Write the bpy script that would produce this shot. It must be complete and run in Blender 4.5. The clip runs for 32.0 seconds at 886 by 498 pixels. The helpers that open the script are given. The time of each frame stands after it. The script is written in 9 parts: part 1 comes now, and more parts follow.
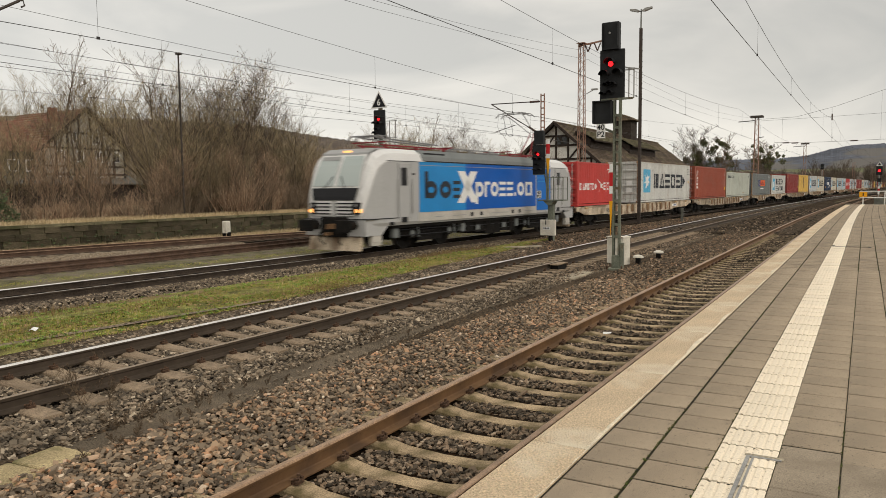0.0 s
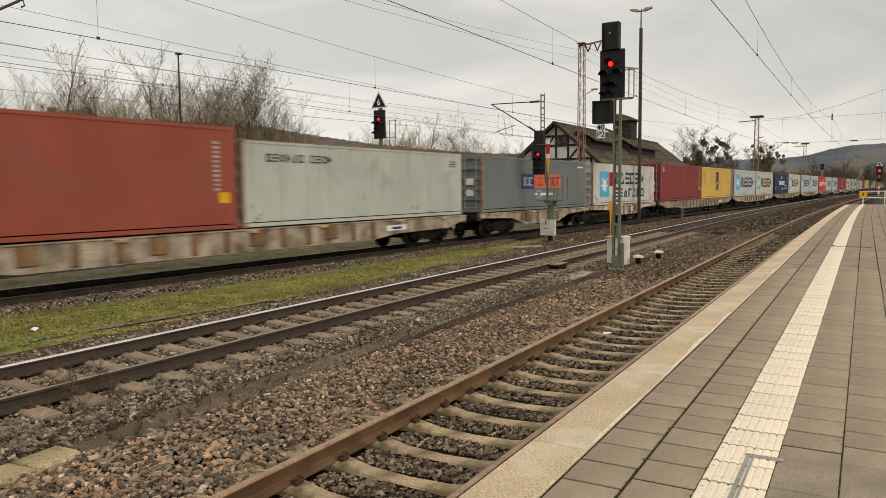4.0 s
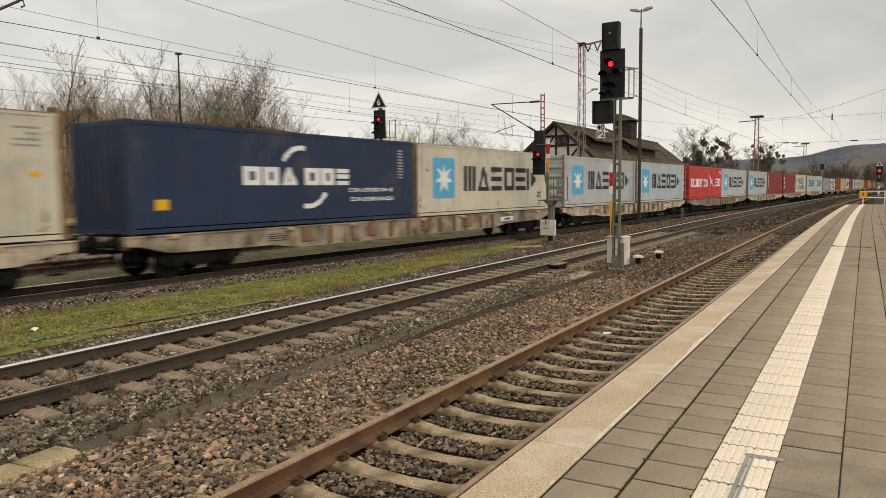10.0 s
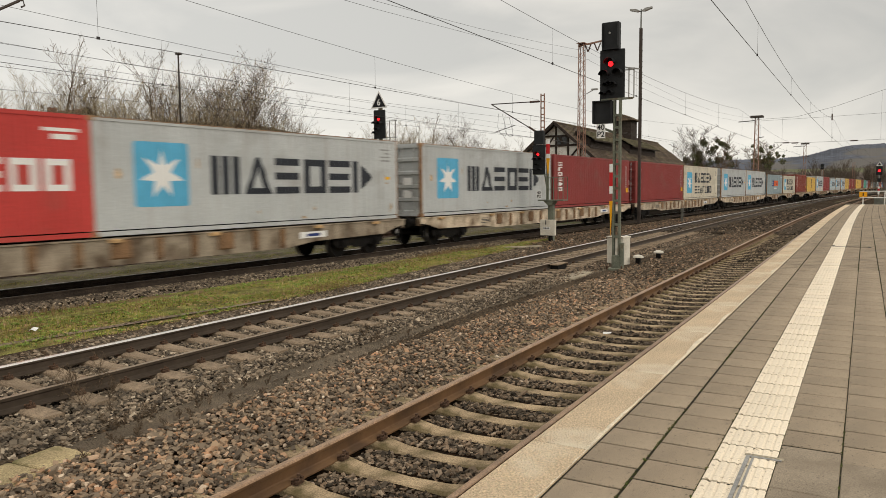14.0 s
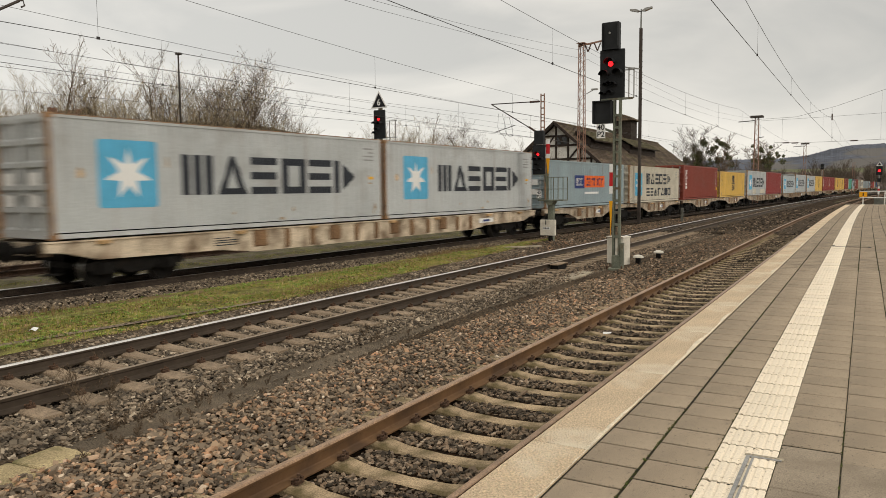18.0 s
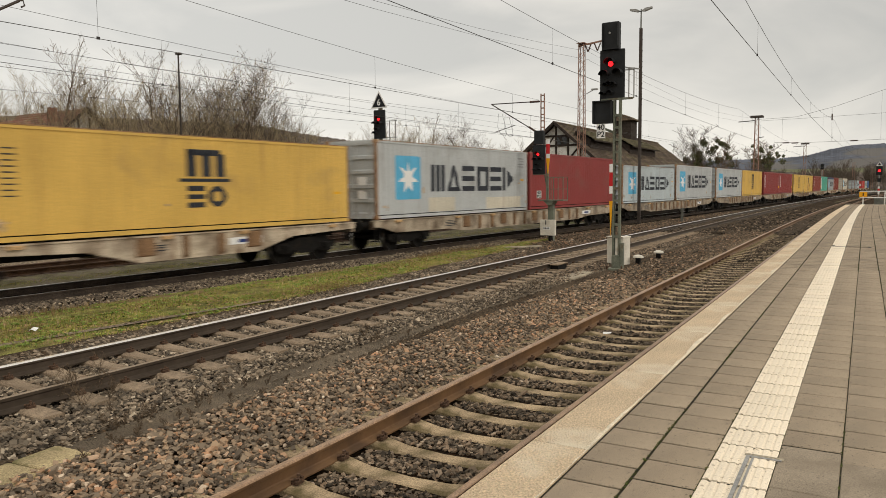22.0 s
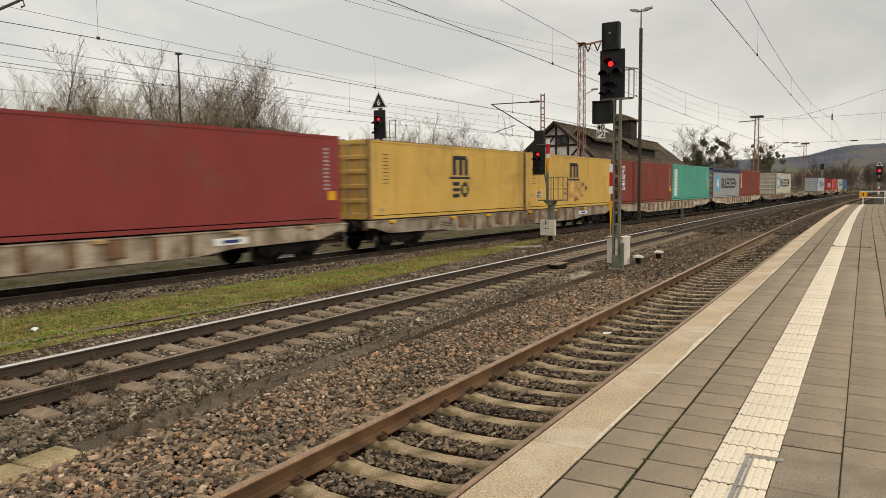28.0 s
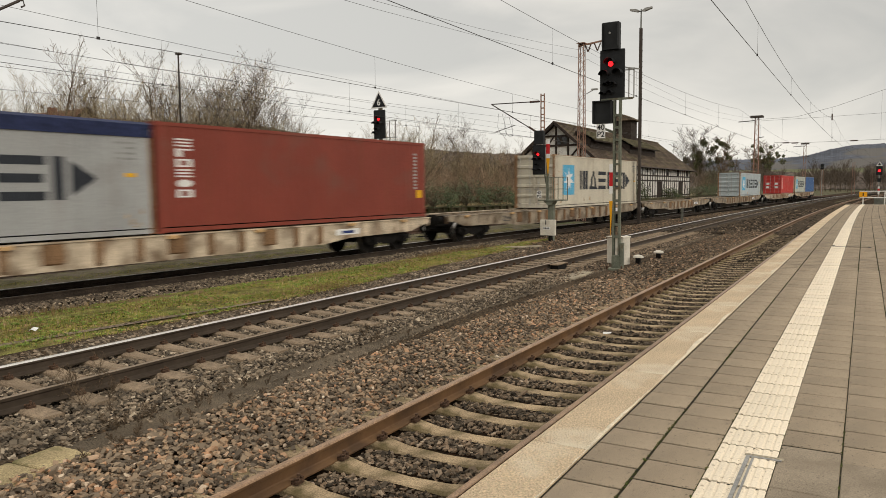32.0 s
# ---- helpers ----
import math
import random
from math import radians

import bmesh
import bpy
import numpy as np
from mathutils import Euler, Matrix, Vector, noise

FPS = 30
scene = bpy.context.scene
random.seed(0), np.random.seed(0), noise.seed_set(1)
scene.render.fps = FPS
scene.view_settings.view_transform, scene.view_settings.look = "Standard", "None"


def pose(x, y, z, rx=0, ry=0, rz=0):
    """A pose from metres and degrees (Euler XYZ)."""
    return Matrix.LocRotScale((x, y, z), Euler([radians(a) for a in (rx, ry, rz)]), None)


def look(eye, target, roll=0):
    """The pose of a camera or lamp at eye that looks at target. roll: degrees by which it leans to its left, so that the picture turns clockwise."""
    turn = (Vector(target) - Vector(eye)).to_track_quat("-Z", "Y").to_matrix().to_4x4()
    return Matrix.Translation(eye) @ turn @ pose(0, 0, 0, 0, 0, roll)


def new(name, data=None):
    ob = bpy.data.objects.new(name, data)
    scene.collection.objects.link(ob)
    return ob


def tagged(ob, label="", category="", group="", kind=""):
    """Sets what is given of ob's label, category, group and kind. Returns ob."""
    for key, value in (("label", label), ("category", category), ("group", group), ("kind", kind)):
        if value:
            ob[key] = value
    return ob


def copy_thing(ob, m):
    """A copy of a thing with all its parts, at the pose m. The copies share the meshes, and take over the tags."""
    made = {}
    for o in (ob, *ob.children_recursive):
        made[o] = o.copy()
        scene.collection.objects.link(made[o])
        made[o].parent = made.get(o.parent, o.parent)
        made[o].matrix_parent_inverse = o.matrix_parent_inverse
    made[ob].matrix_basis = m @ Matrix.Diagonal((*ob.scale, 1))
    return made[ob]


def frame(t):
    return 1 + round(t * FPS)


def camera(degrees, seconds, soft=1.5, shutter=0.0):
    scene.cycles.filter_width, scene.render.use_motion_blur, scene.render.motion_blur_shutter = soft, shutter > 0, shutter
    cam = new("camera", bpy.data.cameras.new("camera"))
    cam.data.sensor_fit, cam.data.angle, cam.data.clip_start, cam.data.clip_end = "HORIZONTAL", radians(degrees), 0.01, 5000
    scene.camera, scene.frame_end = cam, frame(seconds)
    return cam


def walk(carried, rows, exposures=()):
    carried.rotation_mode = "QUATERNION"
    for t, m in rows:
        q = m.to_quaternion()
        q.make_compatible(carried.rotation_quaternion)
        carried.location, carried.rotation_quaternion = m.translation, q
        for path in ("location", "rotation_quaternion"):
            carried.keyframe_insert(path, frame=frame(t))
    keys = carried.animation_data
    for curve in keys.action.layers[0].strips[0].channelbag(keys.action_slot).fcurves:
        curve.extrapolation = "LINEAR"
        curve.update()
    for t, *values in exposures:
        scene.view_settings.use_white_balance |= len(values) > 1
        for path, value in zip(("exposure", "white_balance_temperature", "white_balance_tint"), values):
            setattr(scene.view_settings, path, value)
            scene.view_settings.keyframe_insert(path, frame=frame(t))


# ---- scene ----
# ---- camera ----
EYE = (0.0, 0.0, 2.205)
YAW, PITCH, ROLL = 0.5250, -0.08147, -0.591
FWD = Vector((math.cos(YAW) * math.cos(PITCH), math.sin(YAW) * math.cos(PITCH), math.sin(PITCH)))
cam = camera(62.61, 32.0, soft=0.5, shutter=0.42)
walk(cam, [(0.0, look(EYE, Vector(EYE) + FWD, ROLL)), (32.0, look(EYE, Vector(EYE) + FWD, ROLL))],
     [(0.0, 0.05, 6850, 11), (32.0, 0.05, 6850, 11)])

# ---- world, sun, exposure ----
SUN_ELEV, SUN_ROT = radians(28), radians(200)
world = bpy.data.worlds.new("overcast_sky")
scene.world = world
world.use_nodes = True
wn, wl = world.node_tree.nodes, world.node_tree.links
wn.clear()
w_out, w_bg = wn.new("ShaderNodeOutputWorld"), wn.new("ShaderNodeBackground")
w_sky = wn.new("ShaderNodeTexSky")
w_sky.sky_type, w_sky.sun_disc = "NISHITA", False
w_sky.sun_elevation, w_sky.sun_rotation = SUN_ELEV, SUN_ROT
w_skys = wn.new("ShaderNodeVectorMath")
w_skys.operation = "SCALE"
w_skys.inputs["Scale"].default_value = 0.10
w_tc, w_sep = wn.new("ShaderNodeTexCoord"), wn.new("ShaderNodeSeparateXYZ")
w_map = wn.new("ShaderNodeMapping")
w_map.inputs["Scale"].default_value = (1.0, 1.0, 3.2)
w_no = wn.new("ShaderNodeTexNoise")
w_no.inputs["Scale"].default_value, w_no.inputs["Detail"].default_value = 2.6, 6.0
w_no.inputs["Roughness"].default_value, w_no.inputs["Distortion"].default_value = 0.5, 0.5
w_ramp = wn.new("ShaderNodeValToRGB")
w_ramp.color_ramp.elements[0].position, w_ramp.color_ramp.elements[0].color = 0.34, (0.570, 0.580, 0.566, 1)
w_ramp.color_ramp.elements[1].position, w_ramp.color_ramp.elements[1].color = 0.68, (0.862, 0.846, 0.797, 1)
w_el = wn.new("ShaderNodeMapRange")
w_el.inputs["From Min"].default_value, w_el.inputs["From Max"].default_value = 0.25, 1.0
w_el.inputs["To Min"].default_value, w_el.inputs["To Max"].default_value = 1.0, 1.55
w_hor = wn.new("ShaderNodeMapRange")
w_hor.inputs["From Min"].default_value, w_hor.inputs["From Max"].default_value = 0.02, 0.16
w_hor.inputs["To Min"].default_value, w_hor.inputs["To Max"].default_value = 1.14, 1.0
w_side, w_mul2 = wn.new("ShaderNodeMapRange"), wn.new("ShaderNodeMath")
w_side.inputs["From Min"].default_value, w_side.inputs["From Max"].default_value = 0.0, 1.0
w_side.inputs["To Min"].default_value, w_side.inputs["To Max"].default_value = 0.94, 1.19
w_mul2.operation = "MULTIPLY"
w_mul, w_cl = wn.new("ShaderNodeMath"), wn.new("ShaderNodeVectorMath")
w_mul.operation, w_cl.operation = "MULTIPLY", "SCALE"
w_mix = wn.new("ShaderNodeMix")
w_mix.data_type = "RGBA"
w_mix.inputs["Factor"].default_value = 0.93
wl.new(w_tc.outputs["Generated"], w_sep.inputs[0])
wl.new(w_tc.outputs["Generated"], w_map.inputs[0])
wl.new(w_map.outputs[0], w_no.inputs["Vector"])
wl.new(w_no.outputs["Fac"], w_ramp.inputs[0])
wl.new(w_sep.outputs["Z"], w_el.inputs["Value"])
wl.new(w_sep.outputs["Z"], w_hor.inputs["Value"])
wl.new(w_el.outputs[0], w_mul.inputs[0])
wl.new(w_hor.outputs[0], w_mul.inputs[1])
wl.new(w_ramp.outputs[0], w_cl.inputs[0])
wl.new(w_sep.outputs["Y"], w_side.inputs["Value"])
wl.new(w_mul.outputs[0], w_mul2.inputs[0])
wl.new(w_side.outputs[0], w_mul2.inputs[1])
wl.new(w_mul2.outputs[0], w_cl.inputs["Scale"])
wl.new(w_sky.outputs[0], w_skys.inputs[0])
wl.new(w_skys.outputs[0], w_mix.inputs["A"])
wl.new(w_cl.outputs[0], w_mix.inputs["B"])
wl.new(w_mix.outputs["Result"], w_bg.inputs["Color"])
wl.new(w_bg.outputs[0], w_out.inputs["Surface"])

sun = new("sun", bpy.data.lights.new("sun", "SUN"))
sun.data.energy, sun.data.angle, sun.data.color = 1.0, radians(25), (1.0, 0.96, 0.9)
sun.matrix_world = look((0, 0, 60), (0 - 60 * math.sin(SUN_ROT) / math.tan(SUN_ELEV), -60 * math.cos(SUN_ROT) / math.tan(SUN_ELEV), 0))


# ---- mesh helpers ----
class Geo:
    """Gathers vertices and faces for one mesh."""

    def __init__(self):
        self.v, self.f = [], []

    def add(self, verts, faces):
        n = len(self.v)
        self.v.extend(verts)
        self.f.extend([tuple(i + n for i in q) for q in faces])
        return self

    def box(self, x0, x1, y0, y1, z0, z1, c=0.0):
        if c <= 0:
            v = [(x, y, z) for x in (x0, x1) for y in (y0, y1) for z in (z0, z1)]
            f = [(0, 1, 3, 2), (4, 6, 7, 5), (0, 4, 5, 1), (2, 3, 7, 6), (0, 2, 6, 4), (1, 5, 7, 3)]
            return self.add(v, f)
        # chamfered along the vertical edges and the top
        def ring(i, z):
            return [(x0 + i + c, y0 + i, z), (x1 - i - c, y0 + i, z), (x1 - i, y0 + i + c, z), (x1 - i, y1 - i - c, z),
                    (x1 - i - c, y1 - i, z), (x0 + i + c, y1 - i, z), (x0 + i, y1 - i - c, z), (x0 + i, y0 + i + c, z)]
        v = ring(0, z0) + ring(0, z1 - c) + ring(c, z1)
        f = [tuple(range(7, -1, -1)), tuple(range(16, 24))]
        for k in (0, 8):
            for i in range(8):
                j = (i + 1) % 8
                f.append((k + i, k + j, k + 8 + j, k + 8 + i))
        return self.add(v, f)

    def cyl(self, a, b, r0, r1=None, n=10, caps=True):
        a, b = Vector(a), Vector(b)
        r1 = r0 if r1 is None else r1
        d = (b - a).normalized()
        u = d.orthogonal().normalized()
        w = d.cross(u)
        v = []
        for p, r in ((a, r0), (b, r1)):
            for i in range(n):
                t = 2 * math.pi * i / n
                v.append(tuple(p + (u * math.cos(t) + w * math.sin(t)) * r))
        f = [(i, (i + 1) % n, n + (i + 1) % n, n + i) for i in range(n)]
        if caps:
            f += [tuple(range(n - 1, -1, -1)), tuple(range(n, 2 * n))]
        return self.add(v, f)

    def path(self, pts, r, n=6):
        """One bent tube through the points."""
        pts = [Vector(p) for p in pts]
        rows = []
        for i, p in enumerate(pts):
            d = (pts[min(i + 1, len(pts) - 1)] - pts[max(i - 1, 0)]).normalized()
            u = d.cross(Vector((0, 0, 1)))
            u = u.normalized() if u.length > 1e-3 else Vector((1, 0, 0))
            w = u.cross(d)
            rows.append([p + (u * math.cos(2 * math.pi * k / n) + w * math.sin(2 * math.pi * k / n)) * r for k in range(n)])
        base = len(self.v)
        for row in rows:
            self.v.extend([tuple(q) for q in row])
        for i in range(len(rows) - 1):
            for k in range(n):
                a, b = base + i * n + k, base + i * n + (k + 1) % n
                self.f.append((a, b, b + n, a + n))
        return self

    def prism(self, pts, axis, a, b):
        """Extrudes a polygon: axis 'y' takes (x, z) points, 'x' takes (y, z) points, 'z' takes (x, y) points."""
        def at(p, q):
            return (p[0], q, p[1]) if axis == "y" else ((q, p[0], p[1]) if axis == "x" else (p[0], p[1], q))
        n = len(pts)
        v = [at(p, a) for p in pts] + [at(p, b) for p in pts]
        f = [(i, (i + 1) % n, n + (i + 1) % n, n + i) for i in range(n)]
        f += [tuple(range(n - 1, -1, -1)), tuple(range(n, 2 * n))]
        return self.add(v, f)

    def strip(self, rows):
        """A sheet through rows of points, all of one length."""
        n, m = len(self.v), len(rows[0])
        for r in rows:
            self.v.extend([tuple(p) for p in r])
        for i in range(len(rows) - 1):
            for j in range(m - 1):
                a = n + i * m + j
                self.f.append((a, a + 1, a + m + 1, a + m))
        return self

    def beam(self, a, b, w, h):
        """A rectangular bar from a to b."""
        a, b = Vector(a), Vector(b)
        d = (b - a).normalized()
        u = d.cross(Vector((0, 0, 1)))
        u = u.normalized() if u.length > 1e-4 else Vector((1, 0, 0))
        t = u.cross(d)
        v = [tuple(p + u * (sx * w / 2) + t * (sz * h / 2)) for p in (a, b) for sx, sz in ((-1, -1), (1, -1), (1, 1), (-1, 1))]
        return self.add(v, [(0, 1, 5, 4), (1, 2, 6, 5), (2, 3, 7, 6), (3, 0, 4, 7), (3, 2, 1, 0), (4, 5, 6, 7)])

    def mesh(self, name, mat, smooth=False):
        me = bpy.data.meshes.new(name)
        me.from_pydata(self.v, [], self.f)
        if len(self.f) < 4000:
            bm = bmesh.new()
            bm.from_mesh(me)
            bmesh.ops.recalc_face_normals(bm, faces=bm.faces)
            bm.to_mesh(me)
            bm.free()
        me.materials.append(mat)
        if smooth:
            me.shade_smooth()
        me.update()
        return me


def part(name, geo, mat, parent=None, label="", smooth=False):
    """One mesh object, from a Geo or from a mesh made before, under its thing or part."""
    me = geo if isinstance(geo, bpy.types.Mesh) else geo.mesh(name, mat, smooth)
    ob = new(name, me)
    if parent is not None:
        ob.parent = parent
    if label:
        ob["label"] = label
    return ob


def thing(name, m=None, label="", category="", group="", kind=""):
    ob = new(name)
    ob.empty_display_size = 0.2
    if m is not None:
        ob.matrix_basis = m
    return tagged(ob, label, category, group, kind)


# ---- materials ----
def shader(name):
    m = bpy.data.materials.new(name)
    m.use_nodes = True
    nt = m.node_tree
    return m, nt.nodes, nt.links, nt.nodes["Principled BSDF"]


def mixer(nodes, links, fac, a, b, blend="MIX"):
    mx = nodes.new("ShaderNodeMix")
    mx.data_type, mx.blend_type = "RGBA", blend
    for sock, val in ((mx.inputs["Factor"], fac), (mx.inputs["A"], a), (mx.inputs["B"], b)):
        if isinstance(val, bpy.types.NodeSocket):
            links.new(val, sock)
        elif isinstance(val, (int, float)):
            sock.default_value = val
        else:
            sock.default_value = (*val, 1)
    return mx.outputs["Result"]


def noise_fac(nodes, links, scale, stretch=(1, 1, 1), detail=4.0, lo=0.35, hi=0.65, shift=0.0):
    tc, mp = nodes.new("ShaderNodeTexCoord"), nodes.new("ShaderNodeMapping")
    mp.inputs["Scale"].default_value = stretch
    mp.inputs["Location"].default_value = (shift, shift * 0.7, shift * 1.3)
    no, mr = nodes.new("ShaderNodeTexNoise"), nodes.new("ShaderNodeMapRange")
    no.inputs["Scale"].default_value, no.inputs["Detail"].default_value = scale, detail
    mr.inputs["From Min"].default_value, mr.inputs["From Max"].default_value = lo, hi
    links.new(tc.outputs["Object"], mp.inputs[0])
    links.new(mp.outputs[0], no.inputs["Vector"])
    links.new(no.outputs["Fac"], mr.inputs["Value"])
    return mr.outputs[0]


def paint(name, base, rough=0.55, metal=0.0, var=0.12, scale=1.5, grain=60.0, bump=0.05, dirt=None, dirt_lo=0.55, dirt_hi=0.75,
          dirt_scale=2.0, dirt_stretch=(1, 1, 1), rand=0.0, streak=None, streak_amount=0.5, gvar=None, speck=None, speck_size=90.0, speck_lo=0.62):
    """A painted, cast or woven surface: large stains, fine grain, dirt in patches and streaks."""
    m, nodes, links, bsdf = shader(name)
    lo = tuple(c * (1 - var) for c in base)
    hi = tuple(min(1, c * (1 + var)) for c in base)
    col = mixer(nodes, links, noise_fac(nodes, links, scale), lo, hi)
    g = noise_fac(nodes, links, grain, detail=2.0, lo=0.3, hi=0.7)
    gv = var * 1.8 if gvar is None else gvar
    col = mixer(nodes, links, 1.0, col, mixer(nodes, links, g, (1 - gv,) * 3, (1 + gv,) * 3), "MULTIPLY")
    if speck:
        col = mixer(nodes, links, noise_fac(nodes, links, speck_size, detail=1.0, lo=speck_lo, hi=speck_lo + 0.06, shift=11.0), col, speck)
    if dirt:
        col = mixer(nodes, links, noise_fac(nodes, links, dirt_scale, dirt_stretch, 6.0, dirt_lo, dirt_hi, 7.0), col, dirt)
    if streak:
        f = noise_fac(nodes, links, 3.0, (1.6, 1.6, 0.12), 6.0, 0.52, 0.80, 3.0)
        mu = nodes.new("ShaderNodeMath")
        mu.operation = "MULTIPLY"
        mu.inputs[1].default_value = streak_amount
        links.new(f, mu.inputs[0])
        col = mixer(nodes, links, mu.outputs[0], col, streak)
    if rand:
        oi, hs = nodes.new("ShaderNodeObjectInfo"), nodes.new("ShaderNodeHueSaturation")
        mr = nodes.new("ShaderNodeMapRange")
        mr.inputs["To Min"].default_value, mr.inputs["To Max"].default_value = 1 - rand, 1 + rand
        links.new(oi.outputs["Random"], mr.inputs["Value"])
        links.new(mr.outputs[0], hs.inputs["Value"])
        links.new(col, hs.inputs["Color"])
        col = hs.outputs[0]
    links.new(col, bsdf.inputs["Base Color"])
    bsdf.inputs["Roughness"].default_value, bsdf.inputs["Metallic"].default_value = rough, metal
    if not metal:
        bsdf.inputs["Specular IOR Level"].default_value = 0.2
    if bump:
        bp = nodes.new("ShaderNodeBump")
        bp.inputs["Strength"].default_value, bp.inputs["Distance"].default_value = bump, 0.02
        links.new(g, bp.inputs["Height"])
        links.new(bp.outputs[0], bsdf.inputs["Normal"])
    return m


def islands(name, stops, rough=0.85, bump=0.0, translucent=0.0):
    """Colours drawn at random for each loose piece of a mesh."""
    m, nodes, links, bsdf = shader(name)
    ge, rp = nodes.new("ShaderNodeNewGeometry"), nodes.new("ShaderNodeValToRGB")
    while len(rp.color_ramp.elements) < len(stops):
        rp.color_ramp.elements.new(0.5)
    for e, (p, c) in zip(rp.color_ramp.elements, stops):
        e.position, e.color = p, (*c, 1)
    links.new(ge.outputs["Random Per Island"], rp.inputs[0])
    col = mixer(nodes, links, noise_fac(nodes, links, 0.8), tuple([0.80] * 3), tuple([1.15] * 3))
    col = mixer(nodes, links, 1.0, rp.outputs[0], col, "MULTIPLY")
    links.new(col, bsdf.inputs["Base Color"])
    bsdf.inputs["Roughness"].default_value = rough
    bsdf.inputs["Specular IOR Level"].default_value = 0.2
    return m


def glow(name, colour, strength):
    m, nodes, links, bsdf = shader(name)
    bsdf.inputs["Base Color"].default_value = (*colour, 1)
    bsdf.inputs["Emission Color"].default_value = (*colour, 1)
    bsdf.inputs["Emission Strength"].default_value = strength
    return m


def gravel(name, a, b, c, size=22.0):
    """Broken stone seen from farther off: cells with their own tint and relief, shade painted between them."""
    m, nodes, links, bsdf = shader(name)
    tc, vo = nodes.new("ShaderNodeTexCoord"), nodes.new("ShaderNodeTexVoronoi")
    vo.inputs["Scale"].default_value = size
    links.new(tc.outputs["Object"], vo.inputs["Vector"])
    sp = nodes.new("ShaderNodeSeparateColor")
    links.new(vo.outputs["Color"], sp.inputs[0])
    col = mixer(nodes, links, sp.outputs[0], a, b)
    pick = nodes.new("ShaderNodeMapRange")
    pick.inputs["From Min"].default_value, pick.inputs["From Max"].default_value = 0.6, 0.9
    links.new(sp.outputs[1], pick.inputs["Value"])
    col = mixer(nodes, links, pick.outputs[0], col, c)
    # Shade in the gaps between stones, painted as a darker tint.
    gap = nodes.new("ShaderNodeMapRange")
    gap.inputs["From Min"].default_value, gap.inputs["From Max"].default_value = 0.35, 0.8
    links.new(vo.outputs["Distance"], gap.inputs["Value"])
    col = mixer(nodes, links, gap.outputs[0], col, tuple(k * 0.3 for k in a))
    col = mixer(nodes, links, noise_fac(nodes, links, 0.5), col, mixer(nodes, links, 0.5, col, b))
    links.new(col, bsdf.inputs["Base Color"])
    bsdf.inputs["Roughness"].default_value = 0.95
    bsdf.inputs["Specular IOR Level"].default_value = 0.03
    bp = nodes.new("ShaderNodeBump")
    bp.invert = True
    bp.inputs["Strength"].default_value, bp.inputs["Distance"].default_value = 0.9, 0.04
    links.new(vo.outputs["Distance"], bp.inputs["Height"])
    links.new(bp.outputs[0], bsdf.inputs["Normal"])
    return m


# Near-black beds: shade between the loose stones is put into their colour.
M_BALLAST_A = gravel("ballast_rusty_gap_shade", (0.008, 0.0055, 0.004), (0.030, 0.020, 0.012), (0.036, 0.018, 0.009), 24)
M_BALLAST_B = gravel("ballast_grey_gap_shade", (0.008, 0.006, 0.0045), (0.028, 0.021, 0.015), (0.026, 0.016, 0.009), 24)
# The shadow under the train is put into this bed colour.
M_BALLAST_C = gravel("ballast_shade_dark", (0.006, 0.0045, 0.003), (0.024, 0.018, 0.012), (0.022, 0.013, 0.008), 22)
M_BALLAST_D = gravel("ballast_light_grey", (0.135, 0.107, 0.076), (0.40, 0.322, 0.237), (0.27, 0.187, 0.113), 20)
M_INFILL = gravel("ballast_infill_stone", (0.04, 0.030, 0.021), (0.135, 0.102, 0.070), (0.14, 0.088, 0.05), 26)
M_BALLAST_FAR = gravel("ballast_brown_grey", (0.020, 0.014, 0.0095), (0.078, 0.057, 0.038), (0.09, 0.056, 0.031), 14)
M_STONE_A = islands("stone_rusty", [(0, (0.07, 0.054, 0.040)), (0.25, (0.15, 0.116, 0.083)), (0.55, (0.25, 0.188, 0.128)), (0.82, (0.36, 0.25, 0.158)), (0.94, (0.48, 0.265, 0.150)), (1, (0.62, 0.52, 0.39))], 0.9)
M_STONE_MID = islands("stone_brown_mixed", [(0, (0.035, 0.027, 0.020)), (0.25, (0.085, 0.065, 0.046)), (0.55, (0.15, 0.113, 0.077)), (0.84, (0.235, 0.165, 0.105)), (0.95, (0.33, 0.19, 0.11)), (1, (0.48, 0.38, 0.28))], 0.9)
M_STONE_B = islands("stone_grey", [(0, (0.052, 0.042, 0.032)), (0.25, (0.11, 0.087, 0.063)), (0.55, (0.19, 0.150, 0.107)), (0.88, (0.29, 0.22, 0.152)), (1, (0.50, 0.41, 0.30))], 0.9)
M_STONE_DARK = islands("stone_dark", [(0, (0.024, 0.019, 0.014)), (0.3, (0.082, 0.064, 0.046)), (0.55, (0.165, 0.126, 0.088)), (0.88, (0.27, 0.19, 0.125)), (1, (0.42, 0.33, 0.24))], 0.9)
M_STONE_BROWN = islands("stone_dark_brown", [(0, (0.014, 0.011, 0.008)), (0.25, (0.040, 0.030, 0.021)), (0.5, (0.074, 0.056, 0.038)), (0.85, (0.125, 0.089, 0.058)), (1, (0.33, 0.25, 0.175))], 0.9)
M_EARTH = paint("earth", (0.115, 0.092, 0.06), 0.95, var=0.35, scale=0.4, grain=30, bump=0.6, dirt=(0.075, 0.085, 0.03), dirt_scale=0.25, dirt_lo=0.45, dirt_hi=0.6)
M_DUST = paint("brown_sand_drift", (0.19, 0.138, 0.085), 0.95, var=0.3, scale=0.9, grain=25, bump=0.5, gvar=0.35, dirt=(0.10, 0.075, 0.045), dirt_scale=1.6)
